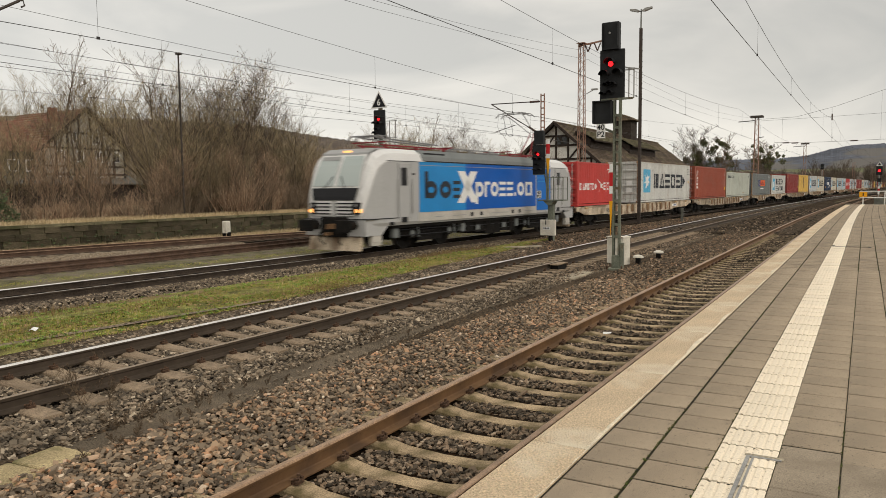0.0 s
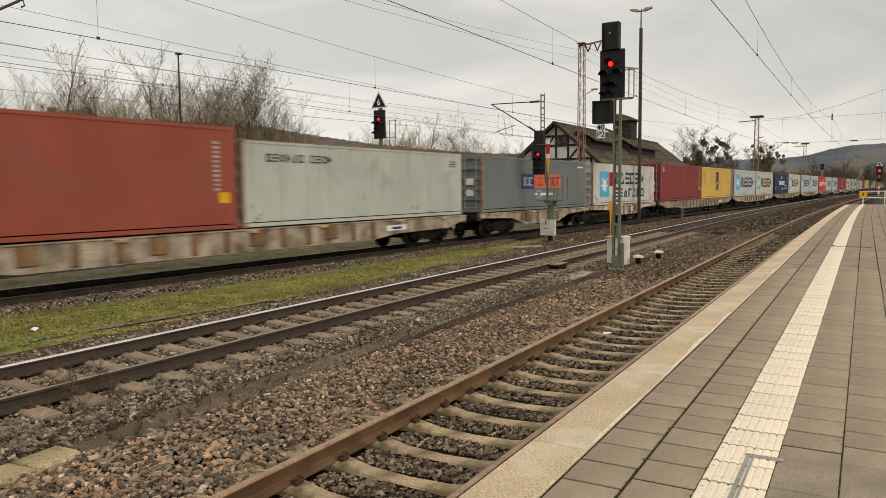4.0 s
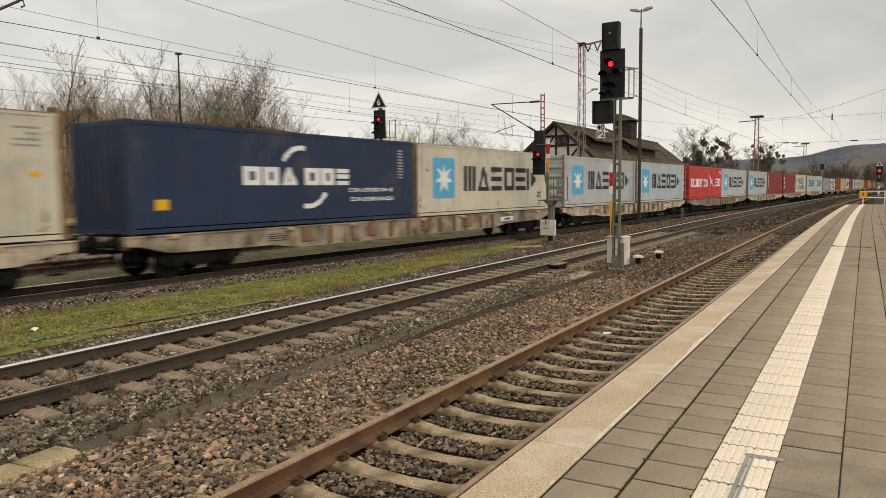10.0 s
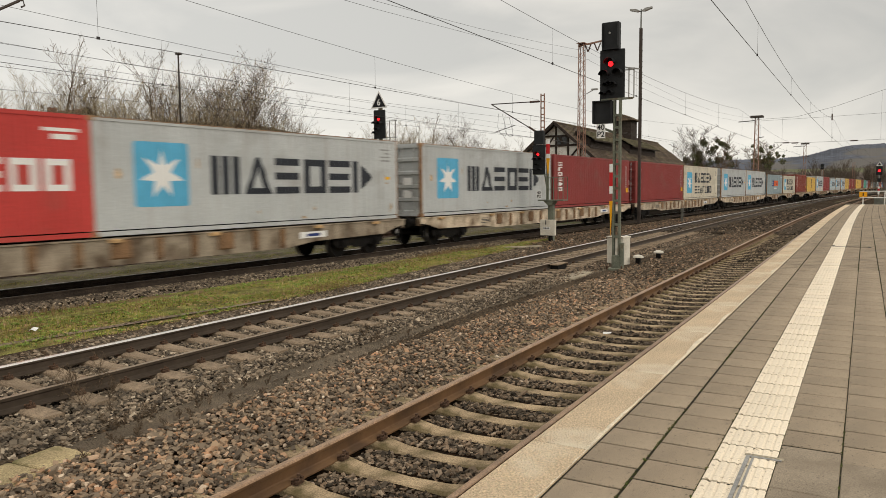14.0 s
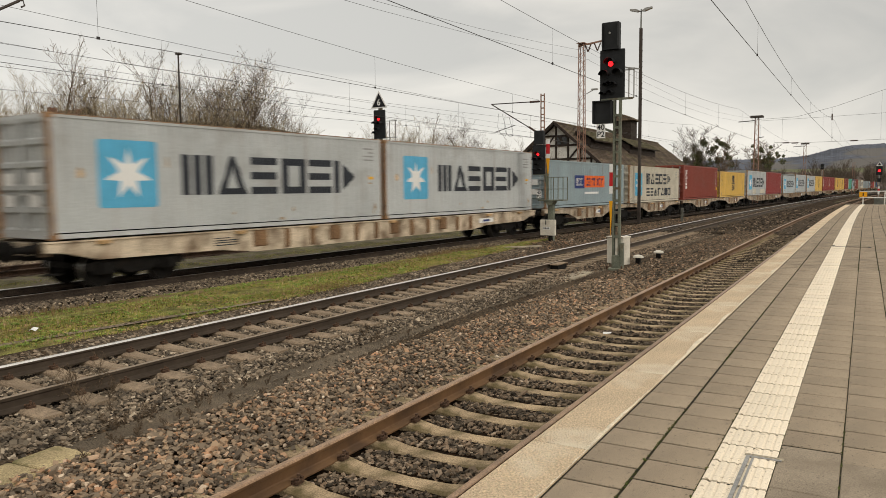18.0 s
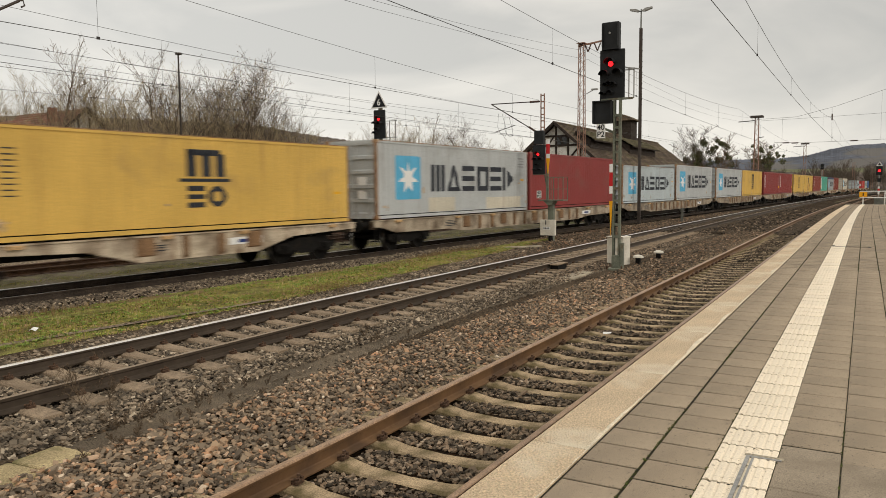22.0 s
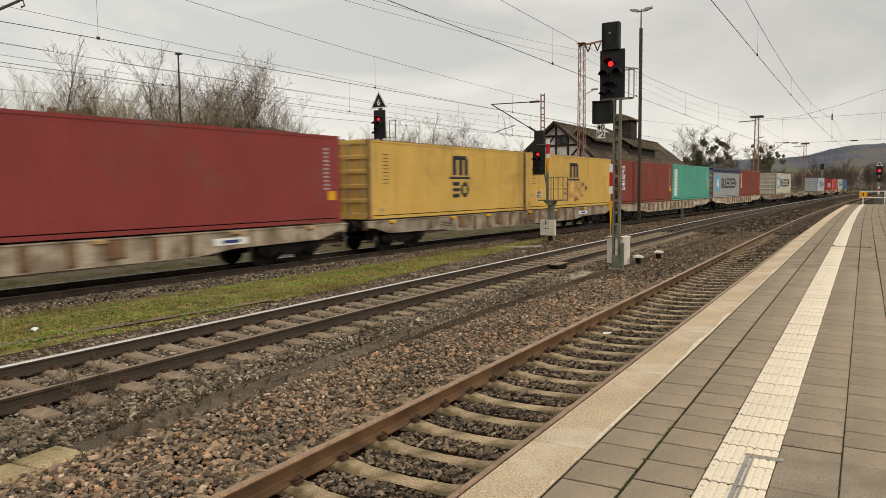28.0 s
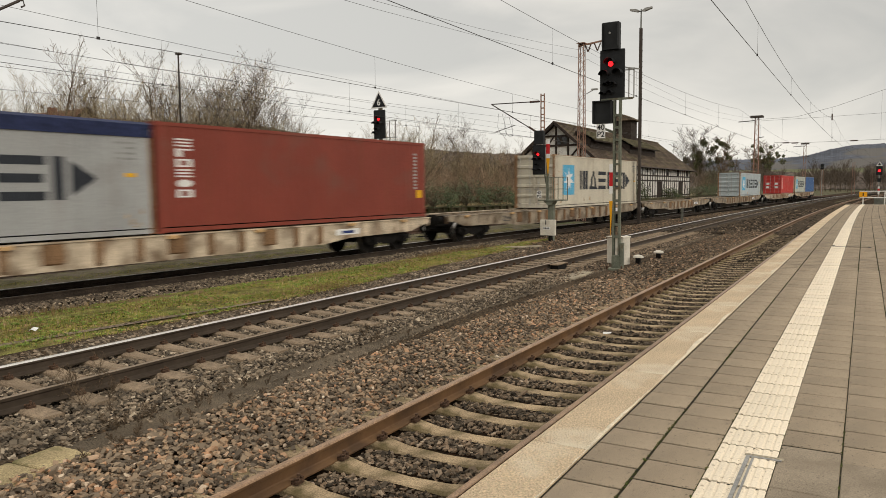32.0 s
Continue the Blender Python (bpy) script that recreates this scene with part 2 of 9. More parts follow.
M_SOIL = paint("dark_soil_path", (0.132, 0.102, 0.070), 0.95, var=0.35, scale=1.2, grain=55, bump=0.6, gvar=0.5, dirt=(0.084, 0.060, 0.037), dirt_scale=2.5)
M_TURF = paint("turf", (0.20, 0.192, 0.055), 0.95, var=0.5, scale=2.2, grain=40, bump=1.0, dirt=(0.24, 0.165, 0.085), dirt_scale=1.1, dirt_lo=0.46, dirt_hi=0.6, gvar=0.6)
M_WEEDY = paint("weedy_grey_moss", (0.140, 0.125, 0.064), 0.95, var=0.4, scale=1.6, grain=45, bump=0.8, dirt=(0.175, 0.146, 0.105), dirt_scale=1.5, dirt_lo=0.46, dirt_hi=0.62, gvar=0.5)
M_BLADE = islands("grass_blade", [(0, (0.14, 0.185, 0.028)), (0.42, (0.33, 0.36, 0.065)), (0.68, (0.47, 0.42, 0.12)), (1, (0.56, 0.38, 0.20))], 0.8)
M_DRY = islands("dry_grass", [(0, (0.36, 0.265, 0.14)), (0.5, (0.55, 0.42, 0.24)), (1, (0.68, 0.55, 0.36))], 0.85)
M_RAIL_RUST = paint("rusty_rail_steel", (0.165, 0.092, 0.045), 0.62, var=0.18, scale=1.2, grain=16, bump=0.04, gvar=0.08, dirt=(0.10, 0.058, 0.033), dirt_scale=2.2, dirt_lo=0.48, dirt_hi=0.66)
M_RAIL_SIDE = paint("rail_web_steel", (0.062, 0.046, 0.033), 0.65, var=0.14, scale=2, grain=14, bump=0.04, gvar=0.10)
M_RAIL_TOP = paint("polished_rail_head", (0.72, 0.69, 0.65), 0.38, 0.75, var=0.08, scale=5, bump=0.0)
# Brown head colour with the sky glint left out, for near rails.
M_RAIL_DIM = paint("glintless_brown_rail_head", (0.27, 0.205, 0.145), 0.5, 0.3, var=0.15, scale=4, bump=0.0)
# Rail sides painted dark for the shade below the wagons.
M_RAIL_BLACK = paint("shade_dark_rail", (0.046, 0.034, 0.025), 0.85, var=0.25, scale=3, grain=40, bump=0.1)
M_RAIL_WORN = paint("worn_rail_head", (0.30, 0.27, 0.24), 0.4, 0.8, var=0.2, scale=5, bump=0.0)
M_RAIL_DULL = paint("dull_rail_head", (0.36, 0.23, 0.14), 0.45, 0.6, var=0.2, scale=5, bump=0.0)
M_SLEEPER = paint("mossy_concrete_sleeper", (0.37, 0.274, 0.168), 0.9, var=0.22, scale=2.5, grain=70, bump=0.25, dirt=(0.095, 0.076, 0.030), dirt_scale=3.2, dirt_lo=0.48, dirt_hi=0.68, rand=0.14)
M_SLEEPER_B = paint("brown_stained_sleeper", (0.262, 0.195, 0.132), 0.9, var=0.2, scale=3, grain=60, bump=0.2, dirt=(0.062, 0.044, 0.028), dirt_scale=3, rand=0.15)
# Sleeper colour darkened for the shade under the train.
M_SLEEPER_C = paint("shade_dark_sleeper", (0.07, 0.05, 0.034), 0.9, var=0.25, scale=3, grain=60, bump=0.2, rand=0.15)
M_SLEEPER_FAR = paint("old_far_sleeper", (0.105, 0.078, 0.053), 0.95, var=0.25, scale=2, grain=30, bump=0.2)
M_CLIP = paint("rusted_fastening", (0.085, 0.05, 0.032), 0.8, var=0.3, scale=20, bump=0.2)
M_PAVER = paint("grey_brown_paver", (0.340, 0.268, 0.189), 0.88, var=0.10, scale=2.2, grain=140, bump=0.3, dirt=(0.242, 0.195, 0.143), dirt_scale=1.6, dirt_lo=0.5, dirt_hi=0.75, rand=0.07, gvar=0.26, speck=(0.103, 0.083, 0.060), speck_size=75, speck_lo=0.67)
M_PAVER_DARK = paint("worn_broad_slab", (0.295, 0.24, 0.175), 0.85, var=0.16, scale=2.5, grain=140, bump=0.25, rand=0.05, gvar=0.26, speck=(0.11, 0.09, 0.065), speck_size=75, speck_lo=0.66, dirt=(0.22, 0.175, 0.125), dirt_scale=2.2, dirt_lo=0.5, dirt_hi=0.7)
M_JOINT = paint("mossy_joint_sand", (0.026, 0.022, 0.012), 0.95, var=0.4, scale=6, grain=60, bump=0.3)
M_TACTILE = paint("white_tactile_tile", (0.824, 0.712, 0.552), 0.75, var=0.06, scale=2, grain=90, bump=0.08, dirt=(0.412, 0.332, 0.230), dirt_scale=18, dirt_lo=0.64, dirt_hi=0.70, rand=0.05, gvar=0.10, speck=(0.165, 0.127, 0.083), speck_size=60, speck_lo=0.70)
M_EDGE = paint("sandy_concrete_edge", (0.72, 0.555, 0.37), 0.85, var=0.10, scale=1.2, grain=70, bump=0.9, gvar=0.22, dirt=(0.86, 0.74, 0.56), dirt_scale=0.9, dirt_lo=0.54, dirt_hi=0.62, rand=0.03)
M_WORN = paint("pale_worn_mortar", (0.76, 0.65, 0.49), 0.9, var=0.12, scale=8, grain=60, bump=0.3, gvar=0.2)
M_MASTSLOT = paint("dark_slot_metal", (0.05, 0.04, 0.033), 0.7, var=0.2, scale=8)
M_CONCRETE = paint("weathered_concrete", (0.350, 0.299, 0.218), 0.9, var=0.2, scale=1.2, grain=60, bump=0.2, dirt=(0.165, 0.140, 0.092), dirt_scale=1.2)
M_MOSSY = paint("mossy_cover_slab", (0.38, 0.30, 0.165), 0.9, var=0.2, scale=2, grain=60, bump=0.25, dirt=(0.13, 0.12, 0.05), dirt_scale=4)
M_RAIL_OLD = paint("dark_rusty_rail", (0.095, 0.058, 0.04), 0.75, var=0.25, scale=3, grain=40, bump=0.12)
M_STEEL = paint("galvanised_steel", (0.34, 0.33, 0.31), 0.5, 0.7, var=0.12, scale=4)

M_TUFT = islands("reddish_dry_grass", [(0, (0.13, 0.10, 0.03)), (0.5, (0.24, 0.15, 0.07)), (1, (0.34, 0.24, 0.11))], 0.85)

M_ROSETTE = islands("bright_weed_leaf", [(0, (0.10, 0.17, 0.03)), (0.6, (0.22, 0.32, 0.06)), (1, (0.36, 0.40, 0.10))], 0.7)
M_STALK = paint("dead_weed_stalk", (0.12, 0.086, 0.056), 0.9, var=0.3, scale=20, bump=0.0)
# ---- plan of the line ----
A_Y, B_Y, D_Y = 3.268, 8.791, 22.0
C_Y, C_SLOPE, C_Z = 17.654, -0.05276, -0.0825
PLAT_Y, PLAT_Z, PLAT_END = 1.737, 0.66, 68.0


def bend(x):
    """The curve to the right that the line takes past the signal."""
    return -0.000234 * max(x - 26.44, 0.0) ** 2


def along(x0, x1):
    xs, x = [], x0
    while x < x1:
        xs.append(x)
        x += 2.0 if x < 60 else 6.0
    return xs + [x1]


def bend_far(x):
    return bend(min(x, 170.0)) - 0.067 * max(0.0, x - 170.0)


def line_a(x): return A_Y + bend_far(x)
def line_b(x): return B_Y + bend_far(x)
def line_c(x): return C_Y + C_SLOPE * x if x < 95 else max(C_Y + C_SLOPE * x, line_b(x) + 4.0) if x > 125 else C_Y + C_SLOPE * x
def line_d(x): return D_Y + bend_far(x) if x < 60 else D_Y + bend_far(x) - 0.0006 * (x - 60) ** 2
def line_e(x): return 31.2 - 0.175 * x if x < 40 else 24.2 - 0.175 * (x - 40) * max(0.0, 1 - (x - 40) / 40.0)


# ---- ground: one sheet to the horizon ----
def ground_sheet():
    xs = [-2500, -600, -150, -60, -20, 0, 20, 40, 60, 90, 130, 200, 300, 500, 900, 1600, 2800]
    ys = [-2500, -600, -150, -40, -12, -6, 0, 14, 24, 29, 34, 60, 120, 250, 600, 1200, 2500]
    rows = []
    for x in xs:
        row = []
        for y in ys:
            z = -0.42
            if y > 100:
                z += min((y - 100) * 0.02, 12)
            row.append((x, y, z))
        rows.append(row)
    g = Geo().strip(rows)
    tagged(part("ground", g, M_EARTH), "brown earth and rough grass plain around the station", "ground", kind="structure")


ground_sheet()


def bed(name, f, half, top, foot, mat, x0, x1, label, near=None):
    """A ballast bed: flat crown with sloping shoulders, following a track."""
    if x0 < 41 < x1 and mat in (M_BALLAST_A, M_BALLAST_B):
        bed(name + "_far", f, half, top, foot, M_BALLAST_FAR, 41, x1, label, near)
        x1 = 41
    # Beyond 25 m the siding beds take the colour darkened for wagon shade.
    if x0 < 25 < x1 and mat is M_BALLAST_D:
        bed(name + "_far", f, half, top, foot, M_BALLAST_C, 25, x1, label, near)
        x1 = 25
    rows = []
    for x in along(x0, x1):
        y = f(x)
        n = near if near is not None else half
        rows.append([(x, y - n - foot, -0.45), (x, y - n, top), (x, y, top + 0.005), (x, y + half, top), (x, y + half + foot, -0.45)])
    return tagged(part(name, Geo().strip(rows), mat, None), label, "ballast", kind="structure")


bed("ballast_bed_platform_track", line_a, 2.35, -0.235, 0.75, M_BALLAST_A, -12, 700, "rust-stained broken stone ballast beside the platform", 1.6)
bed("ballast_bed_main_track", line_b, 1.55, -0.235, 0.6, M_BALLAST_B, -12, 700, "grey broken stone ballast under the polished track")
bed("ballast_bed_train_track", line_c, 1.5, C_Z - 0.182, 0.5, M_BALLAST_C, -40, 160, "stone ballast under the goods train, its shade put into the colour")
bed("ballast_bed_siding", line_d, 1.5, -0.19, 0.5, M_BALLAST_D, -40, 300, "grey stone ballast of the rusty siding")
bed("ballast_bed_far_siding", line_e, 1.5, -0.19, 0.5, M_BALLAST_D, -40, 78, "grey stone ballast of the far siding")

# far yard: a broad stone apron where the lines run together
tagged(part("ballast_apron", Geo().strip([[(x, line_b(x) + 1.5, -0.33), (x, max(line_c(x), line_b(x) + 2) + 3, -0.33)] for x in (95, 130, 170, 220, 300, 400)]), M_BALLAST_FAR),
       "broad grey stone apron where the tracks run together", "ballast", kind="structure")


# Added dark sheet: the darkness below the far wagons is painted on it.
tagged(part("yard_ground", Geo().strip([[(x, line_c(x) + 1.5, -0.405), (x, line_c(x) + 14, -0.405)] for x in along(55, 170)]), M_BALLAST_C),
       "dark stone sheet added for the black seen under the wagons", "ballast", kind="structure")


def grass_y(x):
    near = 11.45 + 0.02 * x + (0.06 * max(0, x - 15) if x < 40 else 1.5)
    far = line_c(x) - 2.05
    return near, far


rows = []
for x in along(-30, 33):
    a, b = grass_y(x)
    rows.append([(x, a + 0.0, -0.345), (x, a + 0.5, -0.315), (x, (a + b) / 2, -0.285), (x, b - 0.3, -0.30), (x, b + 0.2, -0.345)])
tagged(part("grass_strip", Geo().strip(rows), M_TURF), "patchy green and brown turf strip between the tracks", "grass", kind="structure")
rows = []
for x in along(-30, 46):
    a, b = line_c(x) + 1.95, D_Y - 1.0 + bend(x)
    rows.append([(x, a, -0.345), (x, a + 0.4, -0.26), (x, (a + b) / 2, -0.18), (x, b - 0.2, -0.172), (x, b + 0.15, -0.20)])
tagged(part("grass_strip", Geo().strip(rows), M_WEEDY), "grey-green weedy moss strip between train track and siding", "grass", kind="structure")

# trodden paths: beside the platform track, and in the turf
def path_y(x):
    if x < 12:
        return 6.42 + 0.083 * (x - 4)
    return 7.08 - 0.004 * (x - 12)


rows = [[(x, A_Y + 1.5 + bend(x), -0.245), (x, path_y(x) - 0.5, -0.262), (x, path_y(x) + 0.4, -0.265), (x, B_Y - 1.3 + bend(x), -0.245)] for x in along(-10, 41)]
far_rows = [[(x, A_Y + 1.5 + bend(x), -0.245), (x, B_Y - 1.3 + bend(x), -0.245)] for x in along(41, 120)]
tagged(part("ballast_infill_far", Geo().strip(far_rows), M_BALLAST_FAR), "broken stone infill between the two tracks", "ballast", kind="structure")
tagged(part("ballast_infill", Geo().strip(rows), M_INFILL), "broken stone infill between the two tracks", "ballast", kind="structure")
rows = [[(x, path_y(x) - 0.33, -0.262), (x, path_y(x), -0.252), (x, path_y(x) + 0.27, -0.262)] for x in along(-10, 60)]
tagged(part("footpath", Geo().strip(rows), M_SOIL), "dark trodden cable path between two tracks", "path", kind="structure")
rows = [[(x, 12.95 - 0.09 * x - 0.10, -0.294), (x, 12.95 - 0.09 * x + 0.10, -0.292)] for x in (2, 5, 8, 10.5, 12.5)]
tagged(part("footpath", Geo().strip(rows), M_BALLAST_D), "narrow dark concrete duct line in the turf", "path", kind="structure")
rows = [[(x, grass_y(x)[0] - 0.95, -0.375), (x, grass_y(x)[0] - 0.3, -0.35), (x, grass_y(x)[0] + 0.12, -0.33)] for x in along(-10, 60)]
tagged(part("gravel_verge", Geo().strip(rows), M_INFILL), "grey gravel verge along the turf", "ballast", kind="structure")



def yard_z(x):
    return -0.39 + 0.09 * min(1, max(0, (x - 20) / 16))


rows = [[(x, line_b(x) + 1.6, yard_z(x)), (x, line_c(x) - 1.4, yard_z(x))] for x in along(19, 120)]
tagged(part("ballast_infill_yard", Geo().strip(rows), M_INFILL), "brown-grey stone infill between main and train track", "ballast", kind="structure")

rows = [[(x, PLAT_Y + 0.02 + bend(x), -0.15), (x, A_Y - 1.05 + bend(x), -0.155), (x, A_Y - 0.86 + bend(x) + 0.05 * math.sin(x * 2.3), -0.20)] for x in along(19, 72)]
tagged(part("dust_fill", Geo().strip(rows), M_DUST), "brown sandy dust drifted between the rail and the platform wall", "gravel", kind="structure")

slab = thing("duct_cover", pose(3.63, 6.39, -0.265, 0, 0, 5), "mossy yellowish concrete cable duct covers lying in the stones", "duct cover")
for i in range(2):
    part("cover_slab", Geo().box(-0.5 + i * 0.48, -0.04 + i * 0.48, -0.24, 0.24, -0.08, 0.055, 0.012), M_MOSSY, slab)
slab2 = thing("duct_cover", pose(19.5, 6.98, -0.265, 0, 0, 2), "grey concrete cable duct covers beside the signal", "duct cover")
for i in range(3):
    part("cover_slab", Geo().box(-0.9 + i * 0.6, -0.33 + i * 0.6, -0.22, 0.22, -0.08, 0.05, 0.012), M_CONCRETE, slab2)
slab3 = thing("duct_cover", pose(28.8, 12.7, -0.305, 0, 0, -38), "weathered dark concrete duct covers in the turf", "duct cover")
for i in range(3):
    part("cover_slab", Geo().box(-0.95 + i * 0.62, -0.36 + i * 0.62, -0.13, 0.13, -0.05, 0.045, 0.012), M_CONCRETE, slab3)

# ---- tracks ----
RAIL = [(-0.075, -0.172), (0.075, -0.172), (0.075, -0.160), (0.018, -0.140), (0.009, -0.125), (0.009, -0.055), (0.033, -0.040), (0.036, -0.006)]
RAIL += [(-0.036, -0.016), (-0.033, -0.040), (-0.009, -0.055), (-0.009, -0.125), (-0.018, -0.140), (-0.075, -0.160)]
# the head is worn round on the gauge side
HEAD = [(-0.036, -0.016), (0.036, -0.006), (0.030, 0.0), (-0.016, 0.0), (-0.029, -0.006)]


def rail(f, off, zr, x0, x1, side, top, parent):
    for name, prof, mat, lab in (("rail", RAIL, side, ""), ("rail_head", HEAD, top, "worn running surface")):
        g = -1 if off > 0 else 1
        prof = [(p[0] * -g, p[1]) for p in prof]
        rows = [[(x, f(x) + off + p[0], zr + p[1]) for p in prof + prof[:1]] for x in along(x0, x1)]
        ob = part(name, Geo().strip(rows), mat, parent if name == "rail" else rail_ob, lab)
        if name == "rail":
            rail_ob = ob


def sleeper_mesh(mat, name, hump):
    g = Geo()
    prof = [(-1.3, 0.0), (-0.75, 0.015), (-0.4, -0.035 * hump), (0.0, -0.05 * hump), (0.4, -0.035 * hump), (0.75, 0.015), (1.3, 0.0)]
    rows = []
    for y, z in prof:
        w = 0.13 if abs(y) > 0.5 else 0.11
        rows.append([(-w - 0.015, y, -0.16), (-w, y, z - 0.025), (-w + 0.03, y, z), (w - 0.03, y, z), (w, y, z - 0.025), (w + 0.015, y, -0.16)])
    g.strip(rows)
    n = len(g.v)
    g.f += [tuple(range(5, -1, -1)), tuple(range(n - 6, n))]
    return g.mesh(name, mat)


def clip_mesh():
    g = Geo()
    for s in (-1, 1):
        g.box(-0.05, 0.05, s * 0.10 - 0.035, s * 0.10 + 0.035, -0.005, 0.03, 0.008)
        g.cyl((0, s * 0.11, 0.02), (0, s * 0.11, 0.075), 0.016, None, 6)
        g.cyl((-0.055, s * 0.075, 0.035), (-0.02, s * 0.14, 0.045), 0.011, None, 5)
        g.cyl((0.055, s * 0.075, 0.035), (0.02, s * 0.14, 0.045), 0.011, None, 5)
    return g.mesh("fastening", M_CLIP)


ME_CLIP = clip_mesh()
ME_SLEEPER_A = sleeper_mesh(M_SLEEPER, "sleeper", 1.0)
ME_SLEEPER_B = sleeper_mesh(M_SLEEPER_B, "sleeper", 0.6)
ME_SLEEPER_C = sleeper_mesh(M_SLEEPER_C, "sleeper", 0.3)


def track(name, f, zr, x0, x1, first, sleeper, side, top, label, near, single):
    """Rails, sleepers one by one up to near, the rest joined; fastenings up to single."""
    t = thing(name, None, label, "railway track", kind="structure")
    for off in (-0.7535, 0.7535):
        # Sky glint by colour: far heads get bright steel, near heads a dimmer one.
        rail(f, off, zr, x0, x1, side, M_RAIL_DIM if top is M_RAIL_TOP and off < 0 else M_RAIL_TOP if top is M_RAIL_WORN and off > 0 else top, t)
    rng = random.Random(len(name))
    x = first
    while x - 0.6 > x0:
        x -= 0.6
    far = Geo()
    while x < min(x1, 130):
        ang = (f(x + 1) - f(x - 1)) / 2
        if x < near:
            s = part("sleeper", sleeper, None, t)
            s.matrix_basis = pose(x, f(x), zr - 0.172 + rng.uniform(-0.004, 0.002), 0, 0, math.degrees(ang) + rng.uniform(-0.5, 0.5))
            if x < single:
                for o in (-0.7535, 0.7535):
                    c = part("fastening", ME_CLIP, None, s)
                    c.matrix_basis = pose(0, o, 0.016)
        elif x < (110 if name in ("track_platform", "track_main") else 60):
            far.box(x - 0.13, x + 0.13, f(x) - 1.3, f(x) + 1.3, zr - 0.3, zr - 0.172)
        x += 0.6
    if far.v:
        tagged(part("sleepers_far", far, M_SLEEPER_FAR, t), kind="stuff")
    return t


track("track_platform", line_a, 0.0, -10, 600, 4.97, ME_SLEEPER_A, M_RAIL_RUST, M_RAIL_DULL, "rusty rails on mossy curved concrete sleepers", 40, 26)
track("track_main", line_b, 0.0, -10, 600, 5.15, ME_SLEEPER_B, M_RAIL_SIDE, M_RAIL_TOP, "polished rails on brown-stained sleepers", 40, 22)
track("track_train", line_c, C_Z, -40, 124, 6.0, ME_SLEEPER_C, M_RAIL_BLACK, M_RAIL_WORN, "rails that carry the goods train, its shade put into their sides", 26, 0)
track("track_siding", line_d, 0.0, -40, 200, 6.2, ME_SLEEPER_C, M_RAIL_OLD, M_RAIL_OLD, "rust-brown siding rails in weedy stone", 20, 0)
track("track_far_siding", line_e, 0.0, -40, 74, 6.4, ME_SLEEPER_C, M_RAIL_OLD, M_RAIL_DULL, "far siding rails with a bright running edge", 20, 0)

# ---- platform ----
PAVE = 0.3148
platform = thing("platform", None, "station platform of grey pavers with a white tactile strip", "platform", kind="structure")
rows = []
for x in along(-16, PLAT_END):
    b = bend(x)
    rows.append([(x, PLAT_Y + b - 0.02, -0.45), (x, PLAT_Y + b - 0.02, PLAT_Z - 0.075), (x, 1.40 + b, PLAT_Z - 0.075), (x, 1.385 + b, PLAT_Z - 0.005), (x, -9.0 + b, PLAT_Z - 0.005), (x, -9.2 + b, -0.45)])
g = Geo().strip(rows)
g.add([(PLAT_END, PLAT_Y + bend(PLAT_END) - 0.02, -0.45), (PLAT_END, PLAT_Y + bend(PLAT_END) - 0.02, PLAT_Z - 0.07), (PLAT_END, -9.1, PLAT_Z - 0.05), (PLAT_END, -9.1, -0.45)], [(0, 1, 2, 3)])
part("platform_base", g, M_JOINT, platform, "sandy bed with mossy joints")

edge_stone = Geo().prism([(0, PLAT_Z - 0.34), (0, PLAT_Z - 0.012), (-0.012, PLAT_Z), (-0.366, PLAT_Z), (-0.372, PLAT_Z - 0.34)], "x", 0.004, 1.964).mesh("edge_stone", M_EDGE)
x = -14.0 + 0.35
while x < PLAT_END - 1.9:
    e = part("edge_stone", edge_stone, None, platform)
    e.matrix_basis = pose(x, PLAT_Y + bend(x), 0, 0, 0, math.degrees(math.atan((bend(x + 1.968) - bend(x)) / 1.968)))
    x += 1.968

COLS = [(1.357, 1.043), (1.029, 0.709), (0.384, 0.072), (0.064, -0.252), (-0.260, -0.576), (-0.584, -0.90), (-0.908, -1.224), (-1.232, -1.55), (-1.558, -1.874)]
paver = Geo().box(0.010, PAVE - 0.010, -0.1575, 0.1575, -0.05, 0.0, 0.003).mesh("paver", M_PAVER)
rng = random.Random(5)
far_pavers = Geo()
